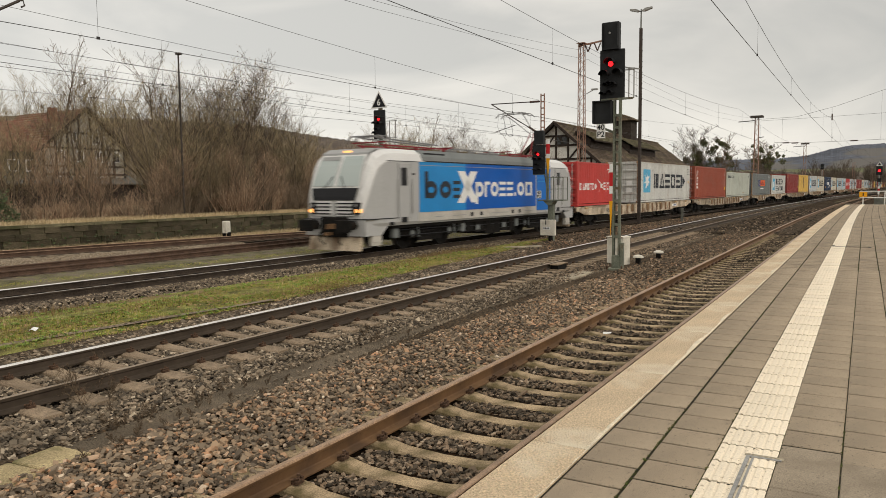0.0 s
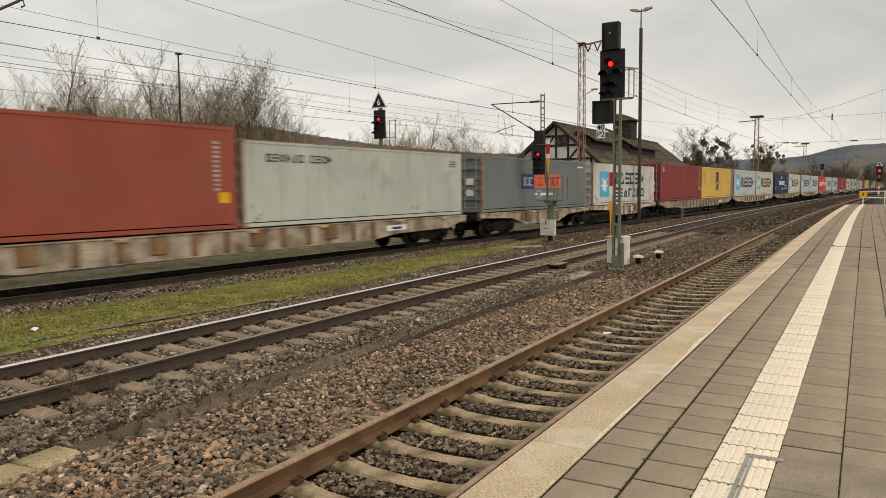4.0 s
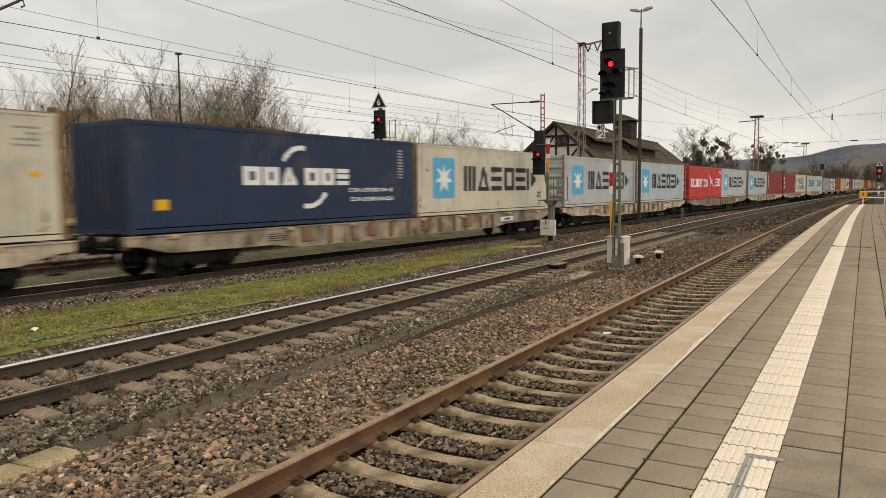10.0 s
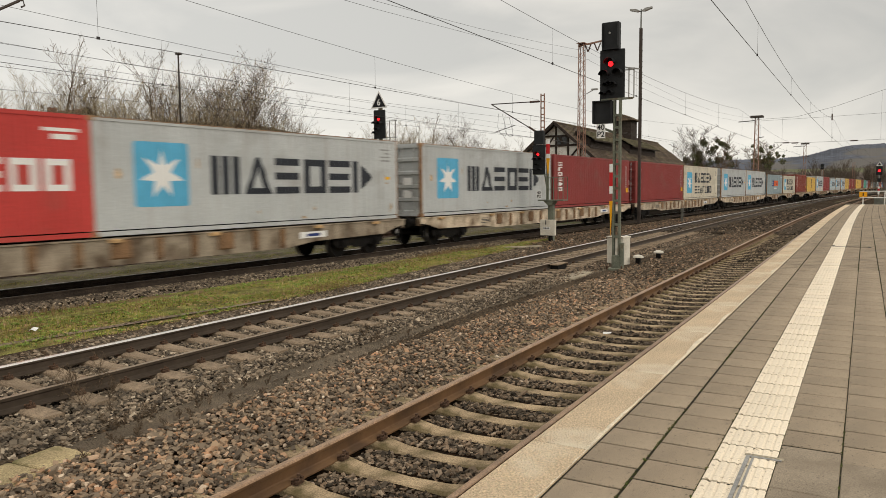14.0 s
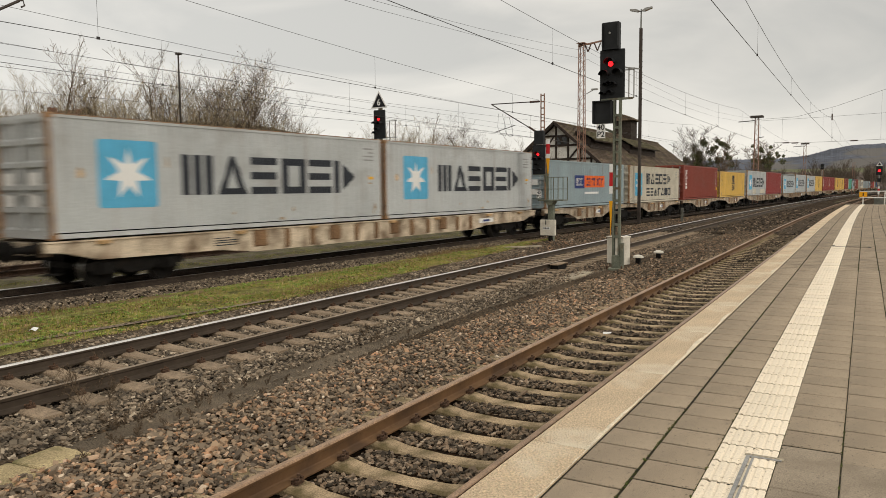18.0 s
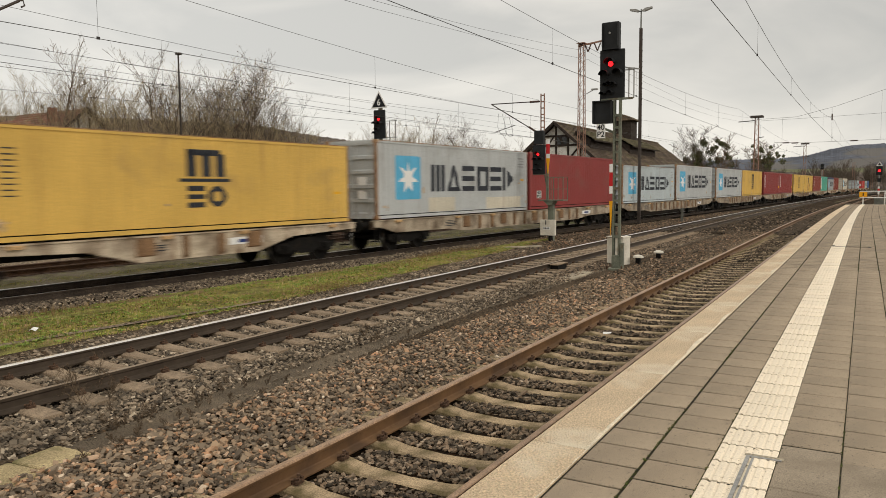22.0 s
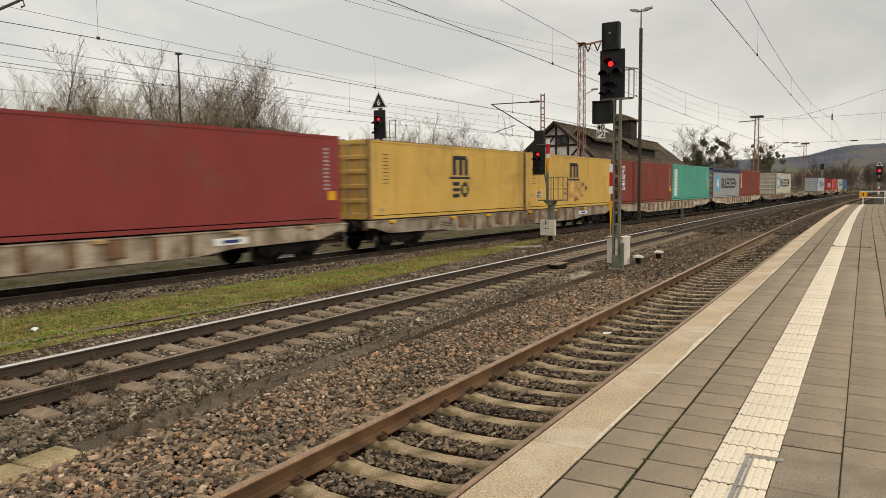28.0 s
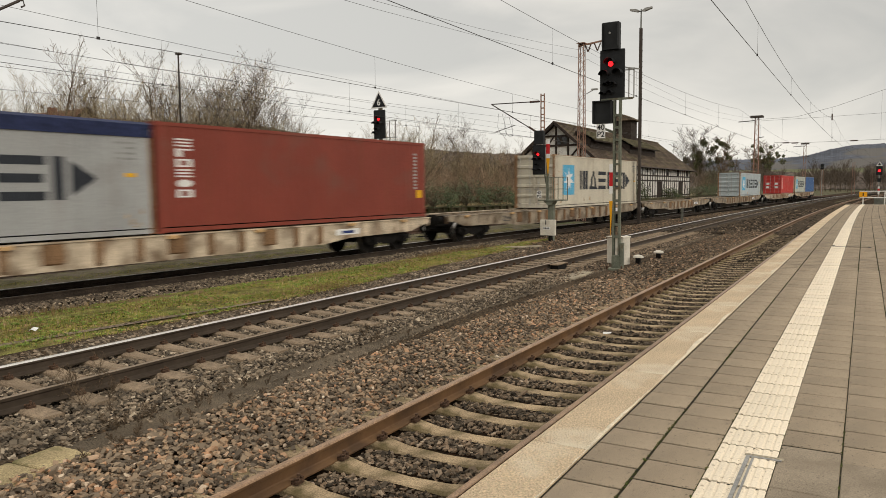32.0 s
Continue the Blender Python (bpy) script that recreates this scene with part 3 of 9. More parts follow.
for ci, (ya, yb) in enumerate(COLS):
    w = (ya - yb) / 0.324
    shift = (0.0, 0.16, 0.05, 0.21, 0.1, 0.02, 0.18, 0.08, 0.2)[ci]
    n0 = 6 if ci < 5 else 9
    x = {0: 3.592, 1: 3.768, 2: 5.327, 3: 5.468}.get(ci, 3.592 + shift) - PAVE * (60 if ci in (2, 3) else 54)
    last = {0: 15, 1: 15, 2: 15, 3: 15, 4: 12, 5: 9, 6: 7, 7: 6, 8: 5}[ci]
    while x < PLAT_END - PAVE:
        yc = (ya + yb) / 2 + bend(x)
        if 1.8 < x < last and not (ci == 2 and x < 4.6 or ci == 3 and x < 4.5):
            p = part("paver", paver, None, platform)
            p.matrix_basis = pose(x, yc, PLAT_Z + rng.uniform(-0.001, 0.002), rng.uniform(-0.2, 0.2), rng.uniform(-0.2, 0.2), rng.uniform(-0.25, 0.25))
        elif not (ci in (2, 3) and 1.6 < x < 4.6):
            far_pavers.box(x + 0.014, x + PAVE - 0.014, yb + bend(x) + 0.005, ya + bend(x) - 0.005, PLAT_Z - 0.03, PLAT_Z + rng.uniform(-0.001, 0.001))
        x += PAVE
for ci in range(22):
    ya = -1.882 - ci * 0.33
    x = -14.0
    while x < PLAT_END - 0.66:
        far_pavers.box(x + 0.008, x + 0.652, ya - 0.322 + bend(x), ya + bend(x), PLAT_Z - 0.03, PLAT_Z + rng.uniform(-0.001, 0.001))
        x += 0.66
tagged(part("pavers_far", far_pavers, M_PAVER, platform), kind="stuff")
# two broad dark slabs beside the hatch
for xa, ya, yb in ((1.9, 0.384, 0.072), (1.9, 0.064, -0.252)):
    for k in range(4):
        wide = 0.698 if ya > 0 else 0.655
        part("slab", Geo().box(xa + k * wide, xa + k * wide + wide - 0.008, yb, ya, PLAT_Z - 0.05, PLAT_Z - 0.0005, 0.004), M_PAVER_DARK, platform, "broad darker slab")

# tactile strip: ribbed white tiles
g = Geo()
ribs = [(-0.157, -0.05), (-0.157, -0.0025)]
for i in range(7):
    y = -0.140 + i * 0.0467
    ribs += [(y - 0.019, -0.0025), (y - 0.013, 0.002), (y + 0.013, 0.002), (y + 0.019, -0.0025)]
ribs += [(0.157, -0.0025), (0.157, -0.05)]
g.prism(ribs, "x", 0.010, PAVE - 0.010)
tactile = g.mesh("tactile_tile", M_TACTILE)
far_tact = Geo()
x = 4.872 - PAVE * 58
while x < PLAT_END - PAVE:
    if 1.5 < x < 30:
        p = part("tactile_tile", tactile, None, platform)
        p.matrix_basis = pose(x, 0.546 + bend(x), PLAT_Z + rng.uniform(0.0, 0.003), 0, rng.uniform(-0.15, 0.15), rng.uniform(-0.4, 0.4))
    else:
        far_tact.box(x + 0.018, x + PAVE - 0.018, 0.39 + bend(x), 0.70 + bend(x), PLAT_Z - 0.03, PLAT_Z + 0.002)
    x += PAVE
tagged(part("tactile_tiles_far", far_tact, M_TACTILE, platform), kind="stuff")

# pale worn line of mortar and old paint along the inner edge of the stones
rng = random.Random(33)
worn = Geo()
rows, x = [], 2.6
while x < 34:
    patch = max(0.0, math.sin(x * 0.9 + 0.5) - 0.35) * max(0.0, 0.6 + math.sin(x * 2.7 + 1))
    w = max(0.002, 0.012 + 0.010 * math.sin(x * 3.1) + 0.07 * patch + rng.uniform(-0.007, 0.007))
    rows.append([(x, 1.374 + bend(x), PLAT_Z + 0.004), (x, 1.377 + w + bend(x), PLAT_Z + 0.004)])
    x += rng.uniform(0.03, 0.08)
worn.strip(rows)
tagged(part("worn_edge_line", worn, M_WORN, platform, "pale crumbled mortar and worn paint"), kind="stuff")
# slot drain across the walkway farther on
drain = thing("slot_drain", pose(20.92, 0.0, PLAT_Z + 0.001), "narrow dark metal slot drain set across the pavers", "drain")
part("slot", Geo().box(-0.035, 0.035, -0.10, 0.64, -0.03, 0.006), M_MASTSLOT, drain)
part("end_piece", Geo().box(-0.12, 0.12, -0.17, -0.10, -0.03, 0.006), M_MASTSLOT, drain)
part("end_piece", Geo().box(0.0, 0.5, 0.64, 0.70, -0.03, 0.006), M_MASTSLOT, drain)

# hatch frame let into the tactile strip
hatch = thing("floor_hatch", pose(3.9, 0.47, PLAT_Z + 0.001), "metal-framed hatch with ribbed white infill in the platform", "floor hatch")
part("frame", Geo().box(-1.2, 0.5, 0.055, 0.075, -0.04, 0.006).box(0.48, 0.5, -0.11, 0.055, -0.04, 0.006).box(-1.2, 0.47, 0.03, 0.042, -0.04, 0.005), M_STEEL, hatch, "bright steel frame")
part("mortar_edge", Geo().box(0.5, 0.535, -0.12, 0.085, -0.04, 0.004), M_CONCRETE, hatch, "crumbly grey mortar")
# ---- the goods train ----
RUST = (0.20, 0.085, 0.035)


def box_paint(name, base, rusty=0.35, rough=0.5):
    return paint(name, base, rough, var=0.07, scale=0.7, grain=25, bump=0.04, dirt=tuple(0.55 * c + 0.45 * r for c, r in zip(base, (0.16, 0.12, 0.09))),
                 dirt_scale=0.9, dirt_lo=0.56, dirt_hi=0.82, rand=0.05, streak=RUST, streak_amount=rusty)


PAINTS = {
    "grey": box_paint("light_grey_container_paint", (0.470, 0.487, 0.480), 0.22),
    "pale": box_paint("pale_blue_grey_container_paint", (0.440, 0.490, 0.498), 0.22),
    "beige": box_paint("beige_white_container_paint", (0.572, 0.524, 0.420), 0.4),
    "white": box_paint("rusty_white_container_paint", (0.575, 0.572, 0.535), 0.55),
    "line": box_paint("greenish_grey_container_paint", (0.470, 0.491, 0.428), 0.3),
    "bluegrey": box_paint("blue_grey_container_paint", (0.262, 0.328, 0.345), 0.3),
    "slate": box_paint("slate_grey_container_paint", (0.172, 0.188, 0.184), 0.2),
    "brick": box_paint("brick_red_container_paint", (0.305, 0.076, 0.046), 0.2),
    "steel": box_paint("steel_grey_container_paint", (0.345, 0.350, 0.345), 0.2),
    "red": box_paint("bright_red_container_paint", (0.50, 0.058, 0.05), 0.15),
    "redbrown": box_paint("red_brown_container_paint", (0.235, 0.053, 0.036), 0.2),
    "darkred": box_paint("dark_red_container_paint", (0.247, 0.045, 0.041), 0.15),
    "yellow": box_paint("mustard_yellow_container_paint", (0.65, 0.415, 0.105), 0.3),
    "navy": box_paint("navy_blue_container_paint", (0.024, 0.040, 0.078), 0.1),
    "green": box_paint("sea_green_container_paint", (0.085, 0.355, 0.262), 0.15),
    "blue": box_paint("mid_blue_container_paint", (0.06, 0.13, 0.28), 0.2),
}
M_POST = paint("rusted_corner_steel", (0.29, 0.175, 0.095), 0.7, var=0.25, scale=3, grain=40, bump=0.1, dirt=RUST, dirt_scale=4, dirt_lo=0.45, dirt_hi=0.7, rand=0.15)
M_BLOTCH = paint("tan_rust_blotch", (0.40, 0.285, 0.175), 0.75, var=0.3, scale=5, grain=40, bump=0.05, rand=0.25)
M_FADED = paint("scoured_ochre_paint", (0.62, 0.38, 0.13), 0.7, var=0.2, scale=2, grain=20, bump=0.0, dirt=(0.36, 0.17, 0.07), dirt_scale=2.5, dirt_lo=0.45, dirt_hi=0.7)
M_RODS = paint("worn_lock_rod", (0.40, 0.39, 0.37), 0.55, 0.4, var=0.2, scale=6)
M_PALE = paint("faded_pale_green_lettering", (0.25, 0.44, 0.36), 0.6, var=0.1, bump=0.0)
M_INK = paint("dark_slate_lettering", (0.030, 0.034, 0.042), 0.5, var=0.1, bump=0.0)
M_FAINT = paint("faded_grey_code", (0.26, 0.26, 0.25), 0.6, var=0.2, bump=0.0)
M_SKY = paint("sky_blue_emblem", (0.10, 0.40, 0.60), 0.5, var=0.08, bump=0.0)
M_STAR = paint("white_emblem", (0.78, 0.77, 0.74), 0.5, var=0.04, bump=0.0)
M_ORANGE = paint("orange_emblem", (0.75, 0.14, 0.035), 0.5, var=0.06, bump=0.0)
M_NAVYP = paint("navy_emblem", (0.03, 0.05, 0.17), 0.5, var=0.06, bump=0.0)
M_YEL = paint("yellow_sticker", (0.75, 0.40, 0.02), 0.5, var=0.06, bump=0.0)
M_TARP = paint("navy_tarpaulin", (0.02, 0.028, 0.075), 0.6, var=0.2, scale=2, grain=12, bump=0.3)
# Near-black: shade under the frames is put into the grime colour.
M_DARK = paint("shade_dark_grime", (0.007, 0.006, 0.005), 0.8, var=0.3, scale=4, grain=40, bump=0.2, dirt=(0.02, 0.014, 0.009), dirt_scale=4)
M_TREAD = paint("worn_wheel_tread", (0.42, 0.40, 0.37), 0.35, 0.9, var=0.1, scale=8)
M_WAGON = paint("dirty_beige_wagon_paint", (0.49, 0.405, 0.30), 0.7, var=0.15, scale=1.2, grain=30, bump=0.1, dirt=(0.13, 0.088, 0.055), dirt_scale=1.4,
                dirt_lo=0.46, dirt_hi=0.68, rand=0.36, streak=(0.17, 0.085, 0.042), streak_amount=0.75)
M_WRUST = paint("rust_brown_bracket", (0.20, 0.115, 0.06), 0.75, var=0.25, scale=4, grain=40, bump=0.15, rand=0.15)
M_SPIGOT = paint("tan_bracket_paint", (0.46, 0.29, 0.14), 0.7, var=0.2, scale=5, grain=40, bump=0.1, rand=0.15)
PERIOD, OUT = 0.278, 1.206


def corrugation(length):
    """Breakpoints (x, depth) of a corrugated side wall."""
    n = int((length - 0.36) / PERIOD)
    x0 = (length - n * PERIOD) / 2
    pts = [(0.10, 0.0)]
    for i in range(n):
        b = x0 + i * PERIOD
        pts += [(b + 0.04, 0.0), (b + 0.085, 0.036), (b + 0.20, 0.036), (b + 0.245, 0.0)]
    return pts + [(length - 0.10, 0.0)]


def clip_x(poly, lo, hi):
    for lim, sign in ((lo, 1), (hi, -1)):
        out = []
        for p, q in zip(poly, poly[1:] + poly[:1]):
            ip, iq = (p[0] - lim) * sign >= 0, (q[0] - lim) * sign >= 0
            if ip:
                out.append(p)
            if ip != iq:
                t = (lim - p[0]) / (q[0] - p[0])
                out.append((lim, p[1] + t * (q[1] - p[1])))
        poly = out
        if len(poly) < 3:
            return []
    return poly


def decal(polys, length, lift=0.005):
    """Paint on a corrugated wall: flat shapes (x, z) folded over the corrugation."""
    pts, g, seen = corrugation(length), Geo(), {}
    for poly in polys:
        lo, hi = min(p[0] for p in poly), max(p[0] for p in poly)
        for (a, da), (b, db) in zip(pts, pts[1:]):
            if b <= lo or a >= hi or b - a < 1e-6:
                continue
            piece = clip_x(list(poly), a, b)
            if len(piece) > 2:
                ids = []
                for x, z in piece:
                    key = (round(x, 4), round(z, 4))
                    if key not in seen:
                        seen[key] = len(g.v)
                        g.v.append((x, -OUT + da + (db - da) * (x - a) / (b - a) - lift, z))
                    ids.append(seen[key])
                ids = [i for k, i in enumerate(ids) if i != ids[k - 1]]
                if len(set(ids)) == len(ids) > 2:
                    g.f.append(tuple(ids))
    return g


def rect(x0, x1, z0, z1):
    return [(x0, z0), (x1, z0), (x1, z1), (x0, z1)]


def ring(a, b, z0, z1, w, n=12):
    """A plain oval ring."""
    cx, cz, rx, rz = (a + b) / 2, (z0 + z1) / 2, (b - a) / 2, (z1 - z0) / 2
    out = []
    for i in range(n):
        p, q = 2 * math.pi * i / n, 2 * math.pi * (i + 1) / n
        out.append([(cx + (rx - k) * math.cos(t), cz + (rz - k) * math.sin(t)) for t, k in ((p, 0), (q, 0), (q, w), (p, w))])
    return out


def plain(kind, a, b, z0, z1):
    """One plain painted shape: P posts, T triangle, B bars, F frame, K post and wedge, O ring, S short post, D dot."""
    w, h = b - a, z1 - z0
    t, u = (0.36 if kind.islower() else 0.26) * w, (0.26 if kind.islower() else 0.2) * h
    kind = kind.upper()
    if kind == "P":
        return [rect(a, a + t, z0, z1), rect(a + w / 2 - t / 2, a + w / 2 + t / 2, z0, z1), rect(b - t, b, z0, z1)]
    if kind == "T":
        m = (a + b) / 2
        return [[(a, z0), (a + t, z0), (m + t * 0.3, z1), (m - t * 0.3, z1)], [(b - t, z0), (b, z0), (m + t * 0.3, z1), (m - t * 0.3, z1)], rect(a + t, b - t, z0, z0 + 0.8 * u)]
    if kind == "B":
        return [rect(a, b, z1 - u, z1), rect(a, b - 0.06 * w, z0 + 0.4 * h, z0 + 0.4 * h + u), rect(a, b, z0, z0 + u)]
    if kind == "K":
        return [rect(a, a + t, z0, z1), [(a + 1.5 * t, z0 + 0.08 * h), (b, z0 + 0.5 * h), (a + 1.5 * t, z1 - 0.08 * h)]]
    if kind == "O":
        return ring(a, b, z0, z1, t)
    if kind == "S":
        return [rect(a, a + 1.3 * t, z0, z1), rect(a + 1.3 * t, b, z1 - u, z1)]
    if kind == "D":
        return [rect(a + 0.2 * w, a + 0.8 * w, z0, z0 + 0.25 * h)]
    return [rect(a, a + t, z0, z1), rect(b - t, b, z0, z1), rect(a + t, b - t, z1 - u, z1), rect(a + t, b - t, z0, z0 + u)]


def word(x0, x1, z0, z1, kinds, gap=0.16):
    """A row of plain shapes the size of the painted characters, one each."""
    kinds = kinds if isinstance(kinds, str) else ("FBOKTFBP" * 3)[:kinds]
    w = (x1 - x0) / (len(kinds) - gap)
    return [plain(k, x0 + i * w, x0 + (i + 1.0 - gap) * w, z0, z1) for i, k in enumerate(kinds)]


def star(cx, cz, r, ri, n=7):
    tips = [(cx + r * math.sin(2 * math.pi * i / n), cz + r * math.cos(2 * math.pi * i / n)) for i in range(n)]
    ins = [(cx + ri * math.sin(2 * math.pi * (i + 0.5) / n), cz + ri * math.cos(2 * math.pi * (i + 0.5) / n)) for i in range(n)]
    return [[(cx, cz), ins[i - 1], tips[i], ins[i]] for i in range(n)]


def rounded(x0, x1, z0, z1, r):
    out = []
    for cx, cz, a0 in ((x1 - r, z1 - r, 0), (x0 + r, z1 - r, 90), (x0 + r, z0 + r, 180), (x1 - r, z0 + r, 270)):
        for k in range(4):
            a = radians(a0 + 30 * k)
            out.append((cx + r * math.cos(a), cz + r * math.sin(a)))
    return [out]


def arc_band(cx, cz, r, w, a0, a1, n=8):
    out = []
    for i in range(n):
        p, q = radians(a0 + (a1 - a0) * i / n), radians(a0 + (a1 - a0) * (i + 1) / n)
        out.append([(cx + k * math.cos(t), cz + k * math.sin(t)) for t, k in ((p, r), (q, r), (q, r - w), (p, r - w))])
    return out


MESHES = {}


def cached(key, make):
    if key not in MESHES:
        MESHES[key] = make()
    return MESHES[key]


def side_mesh(length, h, mat):
    pts = corrugation(length)
    g = Geo().strip([[(x, -OUT + dd, 0.158) for x, dd in pts], [(x, -OUT + dd, h - 0.09) for x, dd in pts]])
    return g.mesh("side_panel", mat)


def end_mesh(h, mat):
    """Rear end wall, with upright folds."""
    ys = [(-1.1, 0)]
    for i in range(8):
        b = -1.05 + i * 0.262
        ys += [(b, 0.0), (b + 0.05, 0.04), (b + 0.17, 0.04), (b + 0.22, 0.0)]
    ys += [(1.1, 0)]
    return Geo().strip([[(-0.03 - dd + 0.04, y, 0.15) for y, dd in ys], [(-0.03 - dd + 0.04, y, h - 0.1) for y, dd in ys]]).mesh("end_wall", mat)


def door_mesh(h, mat):
    """One door leaf with pressed horizontal panels."""
    rows, z = [], 0.16
    step = (h - 0.28) / 5
    prof = [(0.16, 0.02)]
    for i in range(5):
        b = 0.16 + i * step
        prof += [(b + 0.05, 0.02), (b + 0.10, 0.095), (b + step - 0.10, 0.095), (b + step - 0.05, 0.02)]
    prof += [(h - 0.12, 0.02)]
    g = Geo().strip([[(dx, 0.03, z) for z, dx in prof], [(dx, 1.10, z) for z, dx in prof]])
    g.box(0.012, 0.04, 0.02, 0.06, 0.16, h - 0.12).box(0.012, 0.04, 1.06, 1.11, 0.16, h - 0.12)
    return g.mesh("door", mat)


def rod_mesh(h):
    g = Geo().cyl((0, 0, 0.12), (0, 0, h - 0.1), 0.017, None, 6)
    for z in (0.25, 0.9, 1.35, h - 0.6, h - 0.2):
        g.box(-0.012, 0.03, -0.04, 0.04, z - 0.03, z + 0.03)
    g.box(-0.02, 0.0, -0.02, 0.26, 1.02, 1.06)
    return g.mesh("lock_rod", M_RODS)


def post_mesh(h, mat):
    g = Geo().box(0, 0.11, -0.055, 0.055, 0.0, h)
    g.box(-0.012, 0.166, -0.012 - 0.055, 0.107, 0, 0.118, 0.008).box(-0.012, 0.166, -0.012 - 0.055, 0.107, h - 0.118, h + 0.004, 0.008)
    return g.mesh("corner_post", mat)


def container(length, h, colour, marks, label, door=True, rust_posts=True):
    mat = PAINTS[colour]
    ob = thing("shipping_container", None, label, "container", "containers on the goods train")
    side = cached(("side", length, h, colour), lambda: side_mesh(length, h, mat))
    part("side_panel", side, None, ob)
    other = part("side_panel", side, None, ob)
    other.matrix_basis = pose(length, 0, 0, 0, 0, 180)
    pm = M_POST if rust_posts else mat
    post = cached(("post", h, pm.name), lambda: post_mesh(h, pm))
    for x, y, rz in ((0.012, -1.15, 0), (length - 0.012, -1.15, 90), (length - 0.012, 1.15, 180), (0.012, 1.15, 270)):
        p = part("corner_post", post, None, ob)
        p.matrix_basis = pose(x, y, 0, 0, 0, rz)
    rails = cached(("top", length, h, colour), lambda: Geo().box(0.1, length - 0.1, -OUT - 0.004, -OUT + 0.06, h - 0.10, h - 0.01).mesh("top_rail", mat))
    low = cached(("low", length, colour), lambda: Geo().box(0.1, length - 0.1, -OUT - 0.006, -OUT + 0.06, 0.02, 0.128).mesh("bottom_rail", mat))
    for me, nm in ((rails, "top_rail"), (low, "bottom_rail")):
        part(nm, me, None, ob)
        part(nm, me, None, ob).matrix_basis = pose(length, 0, 0, 0, 0, 180)
    part("roof", cached(("roof", length, h, colour), lambda: Geo().box(0.05, length - 0.05, -1.17, 1.17, h - 0.05, h - 0.02).mesh("roof", mat)), None, ob)
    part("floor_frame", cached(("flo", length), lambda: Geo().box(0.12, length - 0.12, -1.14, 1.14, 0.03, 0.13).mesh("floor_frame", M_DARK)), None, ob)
    head = cached(("head", h, colour), lambda: Geo().box(0.01, 0.09, -1.1, 1.1, h - 0.12, h - 0.01).mesh("end_header", mat))
    sill_bar = cached(("esill", h, colour), lambda: Geo().box(0.01, 0.09, -1.1, 1.1, 0.02, 0.16).mesh("end_sill", mat))
    for me, nm in ((head, "end_header"), (sill_bar, "end_sill")):
        part(nm, me, None, ob)
        part(nm, me, None, ob).matrix_basis = pose(length, 0, 0, 0, 0, 180)
    wall = cached(("end", h, colour), lambda: end_mesh(h, mat))
    part("end_wall", wall, None, ob).matrix_basis = pose(length - 0.03, 0, 0, 0, 0, 180)
    if door:
        leaf = cached(("door", h, colour), lambda: door_mesh(h, mat))
        rod = cached(("rod", h), lambda: rod_mesh(h))
        for s in (0, 180):
            dr = part("door", leaf, None, ob)
            dr.matrix_basis = pose(0, 0, 0) if s == 0 else Matrix.Translation((0, -1.13, 0))
            for y in (0.25, 0.85):
                part("lock_rod", rod, None, dr).matrix_basis = pose(0.0, y, 0)
            if colour in ("red", "bluegrey", "white", "grey", "redbrown", "darkred", "brick", "slate", "steel"):
                for z in (0.75, 1.25):
                    part("placard", cached(("plac",), lambda: Geo().box(-0.012, -0.004, 0.38, 0.78, 0, 0.3).mesh("placard", M_STAR)), None, dr, "white placard").matrix_basis = pose(0.016, 0, z)
    else:
        part("end_wall", wall, None, ob).matrix_basis = pose(0.03, 0, 0)
    if colour in ("grey", "pale", "beige", "white", "yellow", "steel", "line"):
        edge = cached(("edge", length, h), lambda: Geo().box(0.12, length - 0.12, -OUT - 0.009, -OUT - 0.004, h - 0.034, h - 0.012).mesh("rusted_edge", M_POST))
        part("rusted_edge", edge, None, ob, "rusty line along the roof edge")
        r = random.Random(int(length * 10) + len(label) + len(MESHES) + int(1000 * h))
        blots = []
        for i in range(16 if colour in ("white", "beige") else 9):
            side = r.random()
            x = r.uniform(0.15, 0.9) if side < 0.3 else (length - r.uniform(0.25, 1.0) if side < 0.6 else r.uniform(1.0, length - 1.2))
            z = r.uniform(0.17, 0.45) if r.random() < 0.6 else r.uniform(0.5, h - 0.4)
            w, t = r.uniform(0.03, 0.16), r.uniform(0.04, 0.30)
            blots.append([(x, z), (x + w * 0.6, z - 0.02), (x + w, z + t * 0.3), (x + w * 0.75, z + t * 0.8), (x + w * 0.3, z + t), (x - w * 0.1, z + t * 0.5)])
        tagged(part("rust_blotch", decal([b for b in blots if max(q[1] for q in b) < h - 0.12], length, 0.003), M_BLOTCH, ob, "tan rust blotches"), kind="stuff")
    for name, mt, shapes, lab in marks(length, h):
        if name == "lettering":
            for char in shapes:
                part(name, decal(char if isinstance(char[0], list) else [char], length), mt, ob, lab)
            continue
        p = part(name, decal(shapes, length, 0.005 if name != "emblem_star" else 0.010), mt, ob, lab)
        if name == "code_mark":
            p["kind"] = "stuff"
    return ob


def marks_none(l, h):
    return [("code_mark", M_STAR, [rect(l - 0.75, l - 0.3, h - 0.42 - 0.09 * i, h - 0.37 - 0.09 * i) for i in range(3)], "small white code bars")]


def marks_codes(l, h):
    m = [("code_mark", M_RODS, [rect(l - 0.80, l - 0.58, h - 0.5 - 0.13 * i, h - 0.43 - 0.13 * i) for i in range(11)], "column of faded code bars")]
    return m + [("warning_sticker", M_YEL, [rect(l - 0.6, l - 0.25, 0.75, 1.05)], "yellow warning sticker")]


